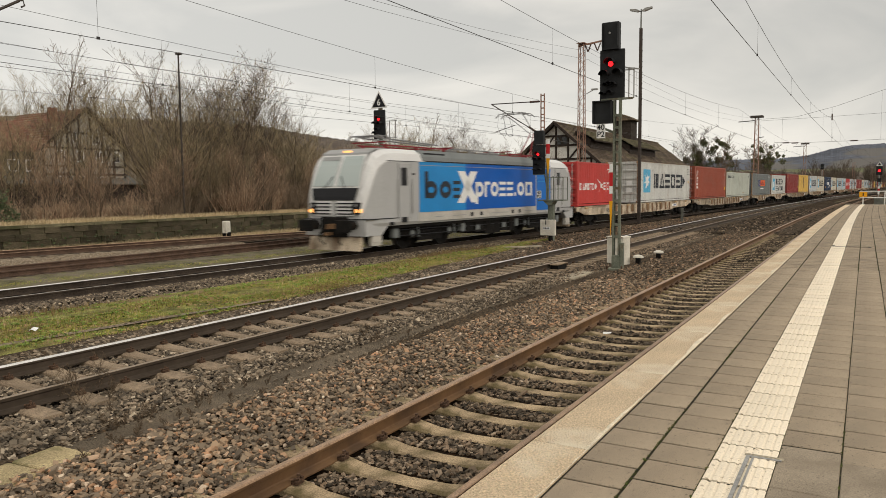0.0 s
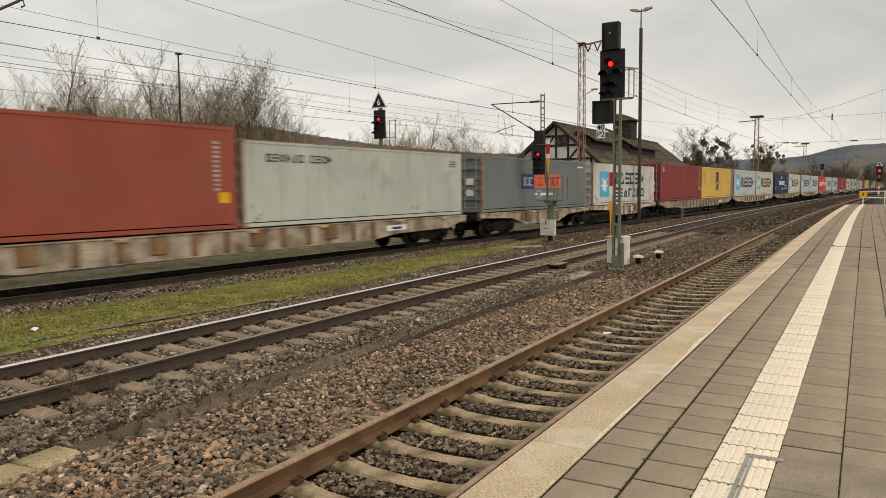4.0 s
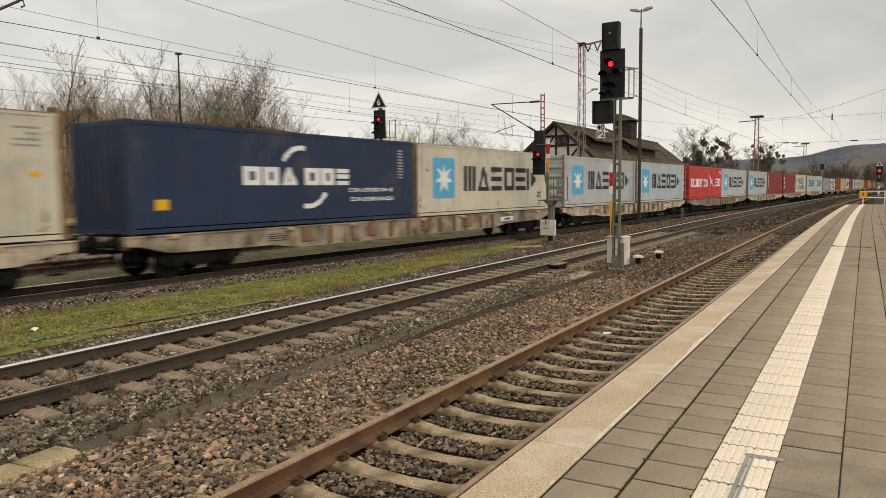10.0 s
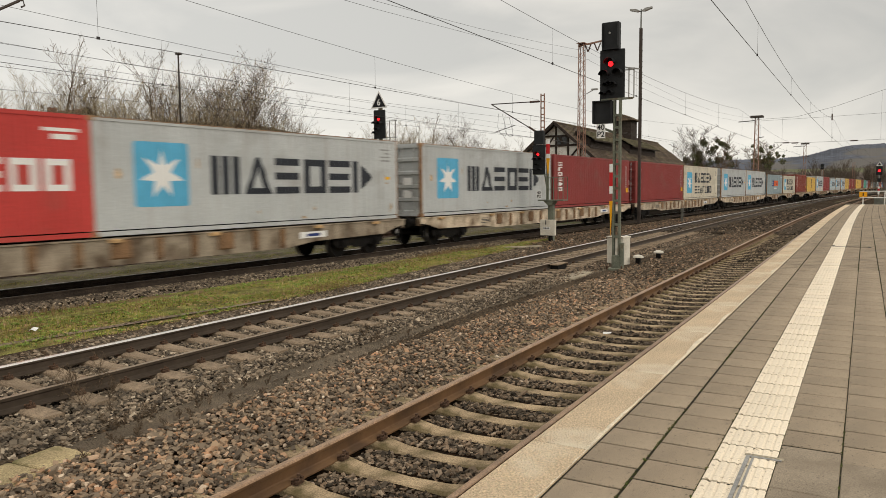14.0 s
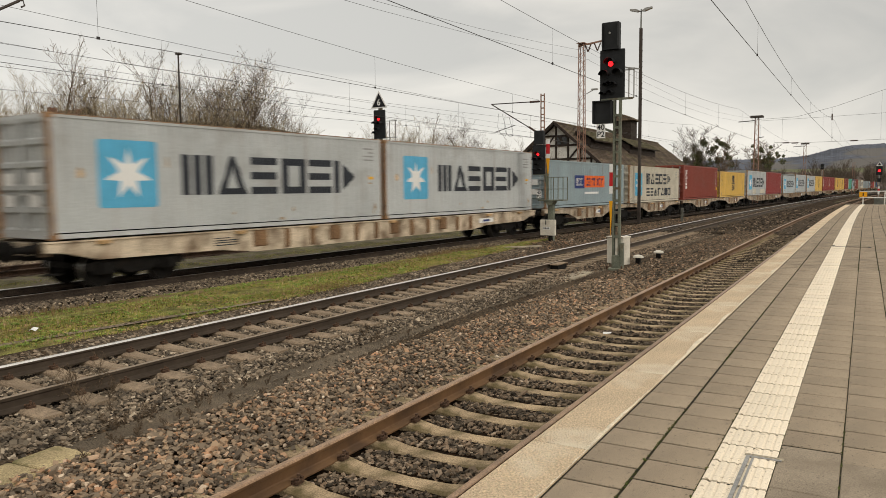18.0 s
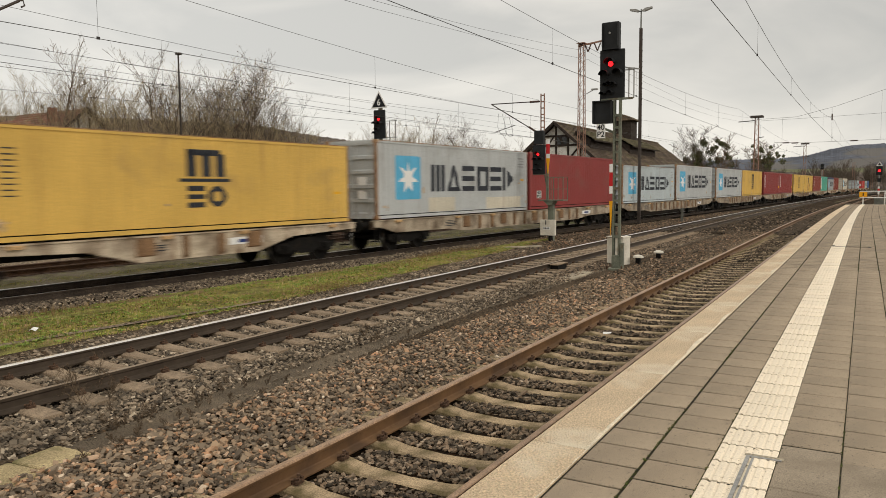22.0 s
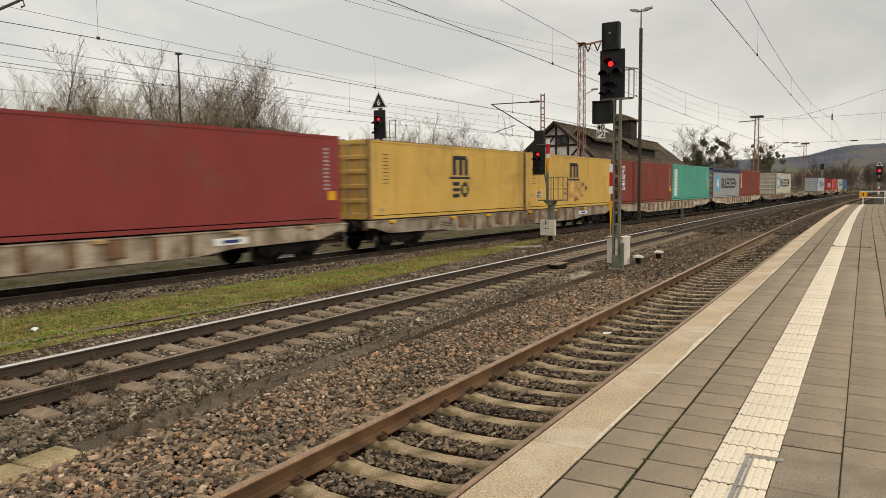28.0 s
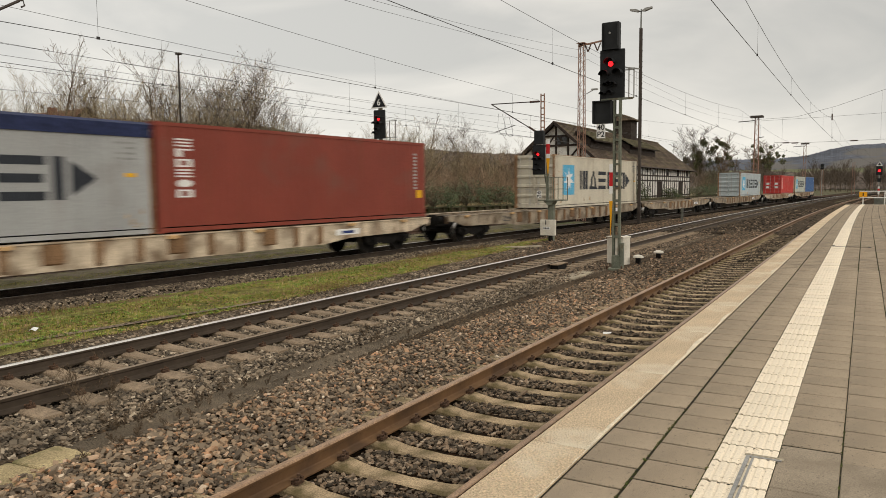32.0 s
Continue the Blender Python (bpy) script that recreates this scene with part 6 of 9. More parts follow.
def text_mesh(txt, size, mat):
    cu = bpy.data.curves.new("sign_text", "FONT")
    cu.body, cu.size, cu.align_x, cu.align_y, cu.extrude = txt, size, "CENTER", "CENTER", 0.002
    cu.offset = 0.012 * size
    ob = bpy.data.objects.new("sign_text", cu)
    me = bpy.data.meshes.new_from_object(ob)
    bpy.data.objects.remove(ob)
    me.materials.clear()
    me.materials.append(mat)
    return me


def hood(g, y, z, r=0.11, x=0.0):
    """A half-round lamp hood that reaches towards -x."""
    n = 8
    rows = []
    for dx, k in ((0.0, 1.0), (-0.14, 1.05), (-0.28, 1.0)):
        rows.append([(x + dx, y - r * k * math.cos(math.pi * i / n), z + r * k * math.sin(math.pi * i / n) - (0.02 if dx < -0.2 else 0)) for i in range(n + 1)])
    g.strip(rows)


def lens(parent, y, z, mat, r=0.085, x=-0.03):
    return part("lamp_lens", Geo().cyl((x, y, z), (x + 0.03, y, z), r, None, 16), mat, parent, "red lit lens" if mat is M_RED else "dark unlit lens")


def striped_plate(parent, x, y, z0, z1, w):
    """White, red, white upright plate."""
    h = z1 - z0
    for a, b, mt in ((0, 0.25, M_SIGNW), (0.25, 0.72, M_SIGNR), (0.72, 1, M_SIGNW)):
        part("mast_plate", Geo().box(x - 0.01, x + 0.002, y - w / 2, y + w / 2, z0 + a * h, z0 + b * h), mt, parent, "red enamel band" if mt is M_SIGNR else "white enamel band")


def lattice(parent, h, w0, w1, mat, d0=None, d1=None, step=0.55, r=0.03, name="lattice"):
    """A tapering four-legged lattice mast: legs and braces are parts."""
    d0, d1 = d0 or w0, d1 or w1
    def at(sx, sy, z):
        k = z / h
        return (sx * (w0 + (w1 - w0) * k) / 2, sy * (d0 + (d1 - d0) * k) / 2, z)
    for sx, sy in ((-1, -1), (1, -1), (1, 1), (-1, 1)):
        part("mast_leg", Geo().beam(at(sx, sy, 0), at(sx, sy, h), r * 2, r * 2), mat, parent)
    n = int(h / step)
    for sx0, sy0, sx1, sy1 in ((-1, -1, 1, -1), (-1, 1, 1, 1), (-1, -1, -1, 1), (1, -1, 1, 1)):
        g = Geo()
        for i in range(n):
            a, b = (sx0, sy0), (sx1, sy1)
            if i % 2:
                a, b = b, a
            g.beam(at(*a, h * i / n), at(*b, h * (i + 1) / n), r * 1.1, r * 1.1)
        part("lattice_brace", g, mat, parent)


# main signal between the two near tracks
sig = thing("railway_signal", pose(21.5, 6.43, -0.24), "tall main signal on a green lattice post showing red", "railway signal")
mast = Geo()
for s in (-1, 1):
    mast.box(-0.06, 0.06, s * 0.10 - 0.012, s * 0.10 + 0.012, 0.0, 5.04)
    mast.box(-0.066, -0.054, s * 0.085 - 0.03, s * 0.085 + 0.03, 0.0, 5.04).box(0.054, 0.066, s * 0.085 - 0.03, s * 0.085 + 0.03, 0.0, 5.04)
part("mast_channels", mast, M_SIGGREEN, sig)
for i in range(11):
    part("batten", Geo().box(-0.062, 0.062, -0.088, 0.088, 0.95 + 0.36 * i, 1.02 + 0.36 * i), M_SIGGREEN, sig)
part("mast_foot", Geo().box(-0.09, 0.09, -0.125, 0.125, 0.02, 0.42, 0.02).box(-0.2, 0.2, -0.22, 0.22, -0.05, 0.04, 0.02), M_SIGGREEN, sig, "green steel post foot")
for y in (-0.22, 0.22):
    part("anchor_bolt", Geo().cyl((-0.2, y, 0.0), (-0.2, y, 0.12), 0.025, None, 6), M_CLIP, sig)
part("junction_box", Geo().box(-0.08, 0.08, -0.22, -0.126, 0.05, 0.80, 0.01), M_SIGGREEN, sig)
main = part("signal_screen", Geo().box(0.0, 0.06, -0.20, 0.55, 5.05, 6.52, 0.02), M_SIGNAL, sig, "black signal screen with hoods")
lens(main, 0.22, 6.10, M_RED, 0.075)
for y, z, r in ((0.38, 5.78, 0.14), (-0.02, 5.80, 0.14), (0.22, 5.50, 0.08), (0.10, 5.48, 0.08), (0.32, 5.47, 0.08), (0.42, 5.22, 0.08), (0.20, 5.25, 0.08), (0.22, 6.12, 0.15)):
    g = Geo()
    hood(g, y, z, r)
    part("lamp_hood", g, M_SIGNAL, main)
    if z < 6:
        lens(main, y, z, M_SIGNAL, r * 0.75)
up = part("upper_box", Geo().box(-0.10, 0.12, -0.05, 0.47, 6.51, 7.30, 0.02).box(-0.16, -0.10, -0.03, 0.0, 6.6, 7.25).box(-0.16, -0.10, 0.42, 0.45, 6.6, 7.25), M_SIGNAL, sig, "black indicator box")
part("lamp_lens", Geo().cyl((-0.13, 0.22, 6.98), (-0.10, 0.22, 6.98), 0.03, None, 10), M_STEEL, up)
part("lower_box", Geo().box(-0.16, 0.10, 0.13, 0.70, 4.36, 5.02, 0.02).box(-0.24, -0.16, 0.13, 0.16, 4.36, 5.02).box(-0.24, -0.16, 0.67, 0.70, 4.36, 5.02).box(-0.24, -0.16, 0.13, 0.70, 4.99, 5.02), M_SIGNAL, sig, "black hooded indicator box")
g = Geo()
for z in (5.08, 5.9):
    g.beam((0.1, -0.45, z), (0.1, 0.0, z), 0.03, 0.03)
for y in (-0.30, -0.45):
    g.beam((0.1, y, 5.08), (0.1, y, 5.95), 0.03, 0.03)
g.beam((0.1, -0.6, 5.90), (0.1, -0.2, 5.97), 0.05, 0.04)
part("ladder_rail", g, M_STEEL, sig, "grey ladder rail")
part("bracket_arm", Geo().beam((0.02, 0.05, 4.05), (0.02, 0.42, 4.22), 0.05, 0.07).beam((0, -0.45, 5.06), (0, 0.5, 5.06), 0.06, 0.06), M_SIGGREEN, sig)
pl = part("number_plate", Geo().box(-0.17, -0.155, 0.32, 0.58, 3.92, 4.34), M_SIGNW, sig, "white plate with dark characters")
for txt, z in (("40", 4.235), ("P2", 4.03)):
    part("plate_text", text_mesh(txt, 0.23, M_BLACK), None, pl).matrix_basis = Matrix.Translation((-0.175, 0.45, z)) @ pose(0, 0, 0, 90, 0, -90)
striped_plate(sig, -0.08, 0.155, 2.27, 3.15, 0.10)
part("arrow_plate", Geo().prism([(0.105, 2.05), (0.205, 2.05), (0.155, 1.0)], "x", -0.09, -0.075), M_SIGNO, sig, "long orange wedge plate")
cabn = thing("relay_cabinet", pose(23.1, 6.84, -0.25, 0, 0, -18), "cream steel relay cabinet behind the signal post", "cabinet")
part("body", Geo().box(-0.20, 0.20, -0.31, 0.31, 0.0, 0.86, 0.015), M_CABINET, cabn)
part("cap", Geo().box(-0.22, 0.22, -0.33, 0.33, 0.86, 0.90, 0.01), M_CABINET, cabn, "cream overhanging cap")
part("cap_edge", Geo().box(-0.228, -0.222, -0.30, 0.30, 0.862, 0.885), M_WRUST, cabn, "rusty cap edge")
part("door_seam", Geo().box(-0.206, -0.201, -0.005, 0.005, 0.05, 0.84), M_DARK, cabn)
for x, y in ((23.1, 6.2), (25.05, 6.03)):
    cp = thing("cable_bollard", pose(x, y, -0.25), "white domed cable bollard on short legs", "bollard", "cable bollards")
    cp.scale = (0.8, 0.8, 0.85)
    part("dome", Geo().cyl((0, 0, 0.27), (0, 0, 0.33), 0.21, 0.20, 16).cyl((0, 0, 0.33), (0, 0, 0.38), 0.20, 0.06, 16), M_CABINET, cp)
    for k in range(3):
        part("leg", Geo().box(-0.1 + 0.07 * k, -0.06 + 0.07 * k, -0.08, 0.08, 0.0, 0.27), M_DARK, cp)
mag = thing("track_magnet", pose(20.4, 8.02 - 0.18, -0.16), "rust-topped train control magnet beside the rail", "track magnet")
part("body", Geo().prism([(-0.14, -0.12), (0.14, -0.12), (0.11, 0.12), (-0.11, 0.12)], "x", -0.35, 0.35), M_DARK, mag)
part("top_plate", Geo().box(-0.42, 0.42, -0.13, 0.13, 0.12, 0.15, 0.01), M_SLEEPER_B, mag, "tan top plate")

# second signal, with a railed platform
s2 = thing("railway_signal", pose(32.85, 13.05, -0.0765), "main signal with railed service platform showing red", "railway signal")
s2.scale = (0.9, 0.9, 0.9)
part("mast", Geo().box(-0.14, 0.14, -0.20, 0.10, -0.32, 1.9, 0.02).box(-0.05, 0.05, 0.1, 0.22, 1.9, 4.9), M_SIGGREEN, s2)
part("walkway", Geo().box(-0.35, 0.35, -0.85, 0.58, 1.88, 1.94).prism([(-0.3, 1.88), (0.3, 1.88), (0.05, 1.65), (-0.15, 1.65)], "x", -0.3, 0.3), M_SIGGREEN, s2, "green railed walkway")
for x in (-0.33, 0.33):
    for y in (-0.83, -0.3, 0.1):
        part("rail_post", Geo().beam((x, y, 1.94), (x, y, 3.12), 0.035, 0.035), M_SIGGREEN, s2)
    for z in (2.5, 3.12):
        part("hand_rail", Geo().beam((x, -0.83, z), (x, 0.1, z), 0.03, 0.03), M_SIGGREEN, s2)
part("hand_rail", Geo().beam((-0.33, -0.83, 3.12), (0.33, -0.83, 3.12), 0.03, 0.03).beam((-0.33, -0.83, 2.5), (0.33, -0.83, 2.5), 0.03, 0.03), M_SIGGREEN, s2)
m2 = part("signal_screen", Geo().box(-0.42, -0.34, 0.14, 0.85, 3.30, 4.83, 0.02), M_SIGNAL, s2, "black signal screen with hoods")
lens(m2, 0.53, 4.33, M_RED, 0.07, -0.46)
for y, z, r in ((0.66, 4.05, 0.14), (0.35, 4.05, 0.14), (0.55, 3.78, 0.09), (0.70, 3.52, 0.09), (0.40, 3.52, 0.09), (0.53, 4.35, 0.14)):
    g = Geo()
    hood(g, y, z, r, -0.42)
    part("lamp_hood", g, M_SIGNAL, m2)
part("upper_box", Geo().box(-0.45, -0.22, 0.22, 0.76, 4.86, 5.58, 0.02), M_SIGNAL, s2, "black indicator box")
part("mast_plate", Geo().box(-0.30, -0.28, -0.07, 0.13, 4.35, 4.86), M_SIGNR, s2, "red enamel plate")
part("mast_plate", Geo().box(-0.30, -0.28, -0.07, 0.13, 4.12, 4.35), M_SIGNW, s2, "white enamel plate")
part("mast_plate", Geo().box(-0.30, -0.28, -0.07, 0.13, 4.86, 5.12), M_SIGNW, s2, "white enamel plate")
part("arrow_plate", Geo().prism([(-0.07, 4.12), (0.13, 4.12), (0.03, 3.15)], "x", -0.30, -0.28), M_SIGNO, s2, "orange wedge plate")
part("bracket", Geo().beam((-0.3, 0.2, 3.25), (-0.05, 0.2, 2.7), 0.06, 0.06).beam((-0.35, -0.05, 3.28), (-0.35, 0.85, 3.28), 0.05, 0.05), M_SIGGREEN, s2)
p2 = part("number_plate", Geo().box(-0.40, -0.385, 0.36, 0.62, 2.02, 2.42), M_SIGNW, s2, "small white plate")
for txt, z in (("40", 2.31), ("P2", 2.12)):
    part("plate_text", text_mesh(txt, 0.21, M_BLACK), None, p2).matrix_basis = Matrix.Translation((-0.405, 0.49, z)) @ pose(0, 0, 0, 90, 0, -90)
cb = part("cable_box", Geo().box(-0.32, -0.14, -0.38, 0.46, 0.05, 0.88, 0.015), M_CABINET, s2, "cream cable box")
part("box_slot", Geo().box(-0.328, -0.32, 0.11, 0.16, 0.62, 0.85), M_DARK, cb)
part("box_label", Geo().box(-0.328, -0.32, -0.12, 0.30, 0.36, 0.50), M_SIGNW, cb, "white label strip")
for k in range(4):
    part("label_bar", Geo().box(-0.333, -0.328, -0.06 + 0.09 * k, -0.01 + 0.09 * k, 0.39, 0.47), M_DARK, cb)
part("box_foot", Geo().cyl((-0.22, -0.1, -0.32), (-0.22, -0.1, 0.05), 0.13, 0.1, 10), M_DARK, cb)

# speed signal beyond the train
s6 = thing("railway_signal", pose(34.3, 23.85, -0.35), "signal beyond the train with a black triangular speed board", "railway signal")
part("mast", Geo().box(-0.07, 0.07, -0.1, 0.1, 0.0, 7.2), M_SIGGREEN, s6)
m6 = part("signal_screen", Geo().box(-0.16, -0.08, -0.40, 0.38, 5.45, 7.05, 0.02), M_SIGNAL, s6, "black signal screen with hoods")
lens(m6, 0.03, 6.55, M_RED, 0.075, -0.2)
for y, z in ((0.22, 6.30), (-0.1, 6.28), (0.05, 5.95), (0.22, 5.75), (0.03, 6.58)):
    g = Geo()
    hood(g, y, z, 0.13, -0.16)
    part("lamp_hood", g, M_SIGNAL, m6)
tri = part("speed_board", Geo().prism([(-0.56, 7.15), (0.56, 7.15), (0.0, 8.12)], "x", -0.16, -0.12), M_SIGNW, s6, "white-edged triangular board")
part("board_face", Geo().prism([(-0.44, 7.22), (0.44, 7.22), (0.0, 7.98)], "x", -0.17, -0.161), M_BLACK, tri, "black triangle")
part("board_text", text_mesh("6", 0.50, M_SIGNW), None, tri).matrix_basis = Matrix.Translation((-0.178, 0.0, 7.46)) @ pose(0, 0, 0, 90, 0, -90)
g = Geo()
for y in (-0.6, -1.0):
    g.beam((0, y, 4.6), (0, y, 6.45), 0.035, 0.035)
for z in (4.65, 5.5, 6.42):
    g.beam((0, -0.3, z), (0, -1.1, z), 0.035, 0.035)
part("service_rail", g, M_STEEL, s6, "grey service platform rail")

# distant signals
for x, y, h, lab in ((120.0, -1.6, 5.55, "distant signal past the platform end showing red"),):
    sd = thing("railway_signal", pose(x, y, -0.4), lab, "railway signal")
    part("mast", Geo().box(-0.06, 0.06, -0.06, 0.06, 0, h - 1.2), M_STEEL, sd)
    part("mast_plate", Geo().box(-0.08, -0.065, -0.12, 0.12, 1.3, 1.7).box(-0.08, -0.065, -0.12, 0.12, 2.1, 2.4), M_SIGNW, sd)
    part("mast_plate", Geo().box(-0.08, -0.065, -0.12, 0.12, 1.7, 2.1), M_SIGNR, sd)
    sc = part("signal_screen", Geo().box(-0.14, -0.07, -0.38, 0.38, h - 1.55, h - 0.3), M_SIGNAL, sd)
    part("lamp_lens", Geo().box(-0.17, -0.14, -0.15, 0.15, h - 1.1, h - 0.8), M_RED, sc, "red lit lens")
    part("cap_board", Geo().prism([(-0.4, h - 0.25), (0.4, h - 0.25), (0, h + 0.35)], "x", -0.14, -0.1), M_SIGNW, sd, "white-edged triangular board")
    part("cap_face", Geo().prism([(-0.25, h - 0.19), (0.25, h - 0.19), (0, h + 0.2)], "x", -0.15, -0.141), M_BLACK, sd)
    part("lower_box", Geo().box(-0.12, 0.0, -0.2, 0.2, h - 2.5, h - 2.0), M_SIGNAL, sd)
sd2 = thing("railway_signal", pose(205.0, 9.5, -0.4), "small far dark signal beside the curve", "railway signal")
part("mast", Geo().box(-0.08, 0.08, -0.08, 0.08, 0, 6.5), M_STEEL, sd2)
part("signal_screen", Geo().box(-0.2, -0.08, -0.36, 0.36, 6.6, 8.0), M_SIGNAL, sd2)

wb = thing("equipment_box", pose(147.5, 24.0, 0.0), "pale lineside equipment box by the hedge", "cabinet")
part("body", Geo().box(-0.4, 0.4, -0.9, 0.9, -0.4, 1.0, 0.04), M_CABINET, wb)
part("lid", Geo().box(-0.45, 0.45, -0.95, 0.95, 1.0, 1.1, 0.02), M_CONCRETE, wb)

# ---- lamp poles and small posts ----
lp = thing("lamp_pole", pose(49.9, 13.38, -0.35), "tall dark brown lamp pole with two lamp heads", "street lamp")
part("pole", Geo().box(-0.10, 0.10, -0.09, 0.09, 0.0, 13.2), M_MASTDARK, lp)
part("pole_top", Geo().cyl((0, 0, 13.2), (0, 0, 14.45), 0.05, 0.04, 8), M_POLE, lp)
for i in range(30):
    part("climbing_step", Geo().beam((0, -0.09, 2.0 + i * 0.36), (0, -0.14, 2.0 + i * 0.36), 0.03, 0.03), M_MASTDARK, lp)
for s in (-1, 1):
    part("lamp_head", Geo().prism([(s * 0.02, 14.32), (s * 0.25, 14.28), (s * 0.72, 14.42), (s * 0.74, 14.52), (s * 0.3, 14.48)], "x", -0.13, 0.13), M_STEEL, lp, "grey lamp head")
lp2 = thing("lamp_pole", pose(28.1, 33.0, 0.8), "slim dark lamp pole above the thicket", "street lamp")
part("pole", Geo().cyl((0, 0, 0), (0, 0, 7.8), 0.06, 0.05, 8), M_MASTDARK, lp2)
part("pole_top", Geo().cyl((0, 0, 7.8), (0, 0, 9.0), 0.045, 0.04, 8), M_MASTDARK, lp2)
part("lamp_head", Geo().box(-0.12, 0.12, -0.22, 0.14, 8.95, 9.05, 0.03), M_MASTDARK, lp2)
for i in range(18):
    part("climbing_step", Geo().beam((0.08, 0, 2.0 + i * 0.32), (0.2, 0, 2.0 + i * 0.32), 0.025, 0.025), M_MASTDARK, lp2)
po = thing("marker_post", pose(54.6, 11.5, -0.35), "short grey marker post between tracks", "post")
part("post", Geo().box(-0.07, 0.07, -0.09, 0.09, 0, 1.05, 0.02), M_POLE, po)
wp = thing("marker_post", pose(27.3, 28.9, -0.3), "white marker post before the loading wall", "post")
part("post", Geo().box(-0.16, 0.16, -0.16, 0.16, 0.35, 0.98, 0.03), M_CABINET, wp)
part("foot", Geo().box(-0.08, 0.08, -0.22, -0.1, 0, 0.4).box(-0.08, 0.08, 0.1, 0.22, 0, 0.4), M_DARK, wp)

# barrier on the platform's end
br = thing("barrier", pose(PLAT_END - 0.1, 0.15, PLAT_Z), "white tubular barrier with amber warning lamp at the platform end", "barrier")
for y in (0.0, -1.5, -3.0, -4.5):
    part("post", Geo().cyl((0, y, 0), (0, y, 1.05), 0.035, None, 8), M_SIGNW, br)
for z in (0.55, 1.05):
    part("rail", Geo().cyl((0, 0.25, z), (0, -5.0, z), 0.032, None, 8), M_SIGNW, br)
bl = part("warning_lamp", Geo().box(-0.08, 0.0, -0.28, 0.28, 0.62, 1.0, 0.02), M_SIGNO, br, "amber warning board")
part("lamp_mark", Geo().box(-0.09, -0.081, -0.04, 0.04, 0.68, 0.95), M_BLACK, bl)
for k, (x, y) in enumerate(((72, -1.0), (74, -1.9))):
    bx = thing("equipment_box", pose(x, y, -0.4), "dark lineside box past the platform end", "cabinet")
    part("body", Geo().box(-0.4, 0.4, -0.35, 0.35, 0, 1.5 - 0.2 * k, 0.03), M_POLE, bx)

# ---- overhead line ----
def sag(x, mid, low, k=0.00095, span=62.0):
    return low + k * (((x - mid + span / 2) % span) - span / 2) ** 2


def overhead(name, f, dy, zc, mid, low, x0, x1, label, step=11.0, first=0.0, k=0.00095):
    w = thing(name, None, label, "overhead wire", kind="")
    xs = [x0 + i * (x1 - x0) / int((x1 - x0) / 4) for i in range(int((x1 - x0) / 4) + 1)]
    part("contact_wire", Geo().path([(x, f(x) + dy, zc) for x in xs], 0.009, 5), M_WIRE, w)
    part("messenger_wire", Geo().path([(x, f(x) + dy, sag(x, mid, low, k)) for x in xs], 0.007, 5), M_WIRE, w)
    x = x0 + first
    while x < min(x1, 130):
        part("dropper", Geo().cyl((x, f(x) + dy, zc), (x, f(x) + dy, sag(x, mid, low, k)), 0.004, None, 4), M_WIRE, w)
        part("clamp", Geo().box(x - 0.04, x + 0.04, f(x) + dy - 0.015, f(x) + dy + 0.02, zc - 0.02, zc + 0.05), M_WIRE, w)
        x += step
    return w


overhead("overhead_line", line_a, -0.27, 6.2, 40.0, 6.95, -12, 300, "contact and carrier wire over the platform track", 11.4, 25.1)
overhead("overhead_line", line_b, 0.0, 6.17, 30.0, 7.22, -12, 300, "contact and carrier wire over the main track", 9.8, 4.9)
overhead("overhead_line", lambda x: C_Y + C_SLOPE * x, 0.0, 6.12, 40.0, 7.03, -30, 180, "contact and carrier wire over the train", 11.3, 8.1)
overhead("overhead_line", line_d, 0.0, 6.05, 33.0, 7.57, -30, 180, "contact and carrier wire over the siding", 11.0, 4.0, 0.0003)
overhead("overhead_line", line_e, 0.0, 6.15, 40.0, 7.35, -30, 74, "contact and carrier wire over the far siding", 12.0, 8.0)
feed = thing("feeder_line", None, "two high feeder wires to the lattice mast", "overhead wire")
for dy, a0, k0 in ((-0.3, 9.42, 0.000743), (-0.3, 9.66, 0.000849)):
    part("feeder_wire", Geo().path([(-40 + 9.6 * i, 19.3 + dy, a0 + k0 * (-35 + 9.6 * i) ** 2) for i in range(11)], 0.008, 5), M_WIRE, feed)
    z1 = a0 + k0 * 3660
    part("feeder_wire", Geo().path([(55.5 + 13 * i, 19.0 - 0.98 * i, z1 - 1.3 * math.sin(math.pi * i / 5) - 0.08 * i) for i in range(6)], 0.008, 5), M_WIRE, feed)
feed2 = thing("feeder_line", None, "distant feeder wires behind the sidings", "overhead wire")
for y, z in ((30.0, 8.3), (30.8, 8.0), (27.0, 6.9)):
    part("feeder_wire", Geo().path([(-40 + 26 * i, y - 0.3 * i, z - 0.25 * math.sin(math.pi * i / 5)) for i in range(6)], 0.008, 5), M_WIRE, feed2)

# lattice tower with a cross arm
t1 = thing("catenary_mast", pose(55.6, 19.5, -0.4), "tall rust-red lattice mast with a cross arm", "catenary mast")
lattice(t1, 13.8, 0.54, 0.38, M_MASTRED, 0.54, 0.38, 0.55, 0.024)
part("cross_arm", Geo().beam((0, 0.3, 13.65), (0, -1.9, 13.9), 0.1, 0.12), M_MASTRED, t1)
for y in (-0.5, -1.25):
    part("insulator", Geo().cyl((0, y - 0.25, 13.75), (0, y, 13.15), 0.05, None, 6).cyl((0, y + 0.25, 13.75), (0, y, 13.15), 0.05, None, 6), M_PORC, t1)
part("head_plate", Geo().box(-0.35, 0.35, -0.32, 0.32, 13.8, 13.86), M_MASTRED, t1)
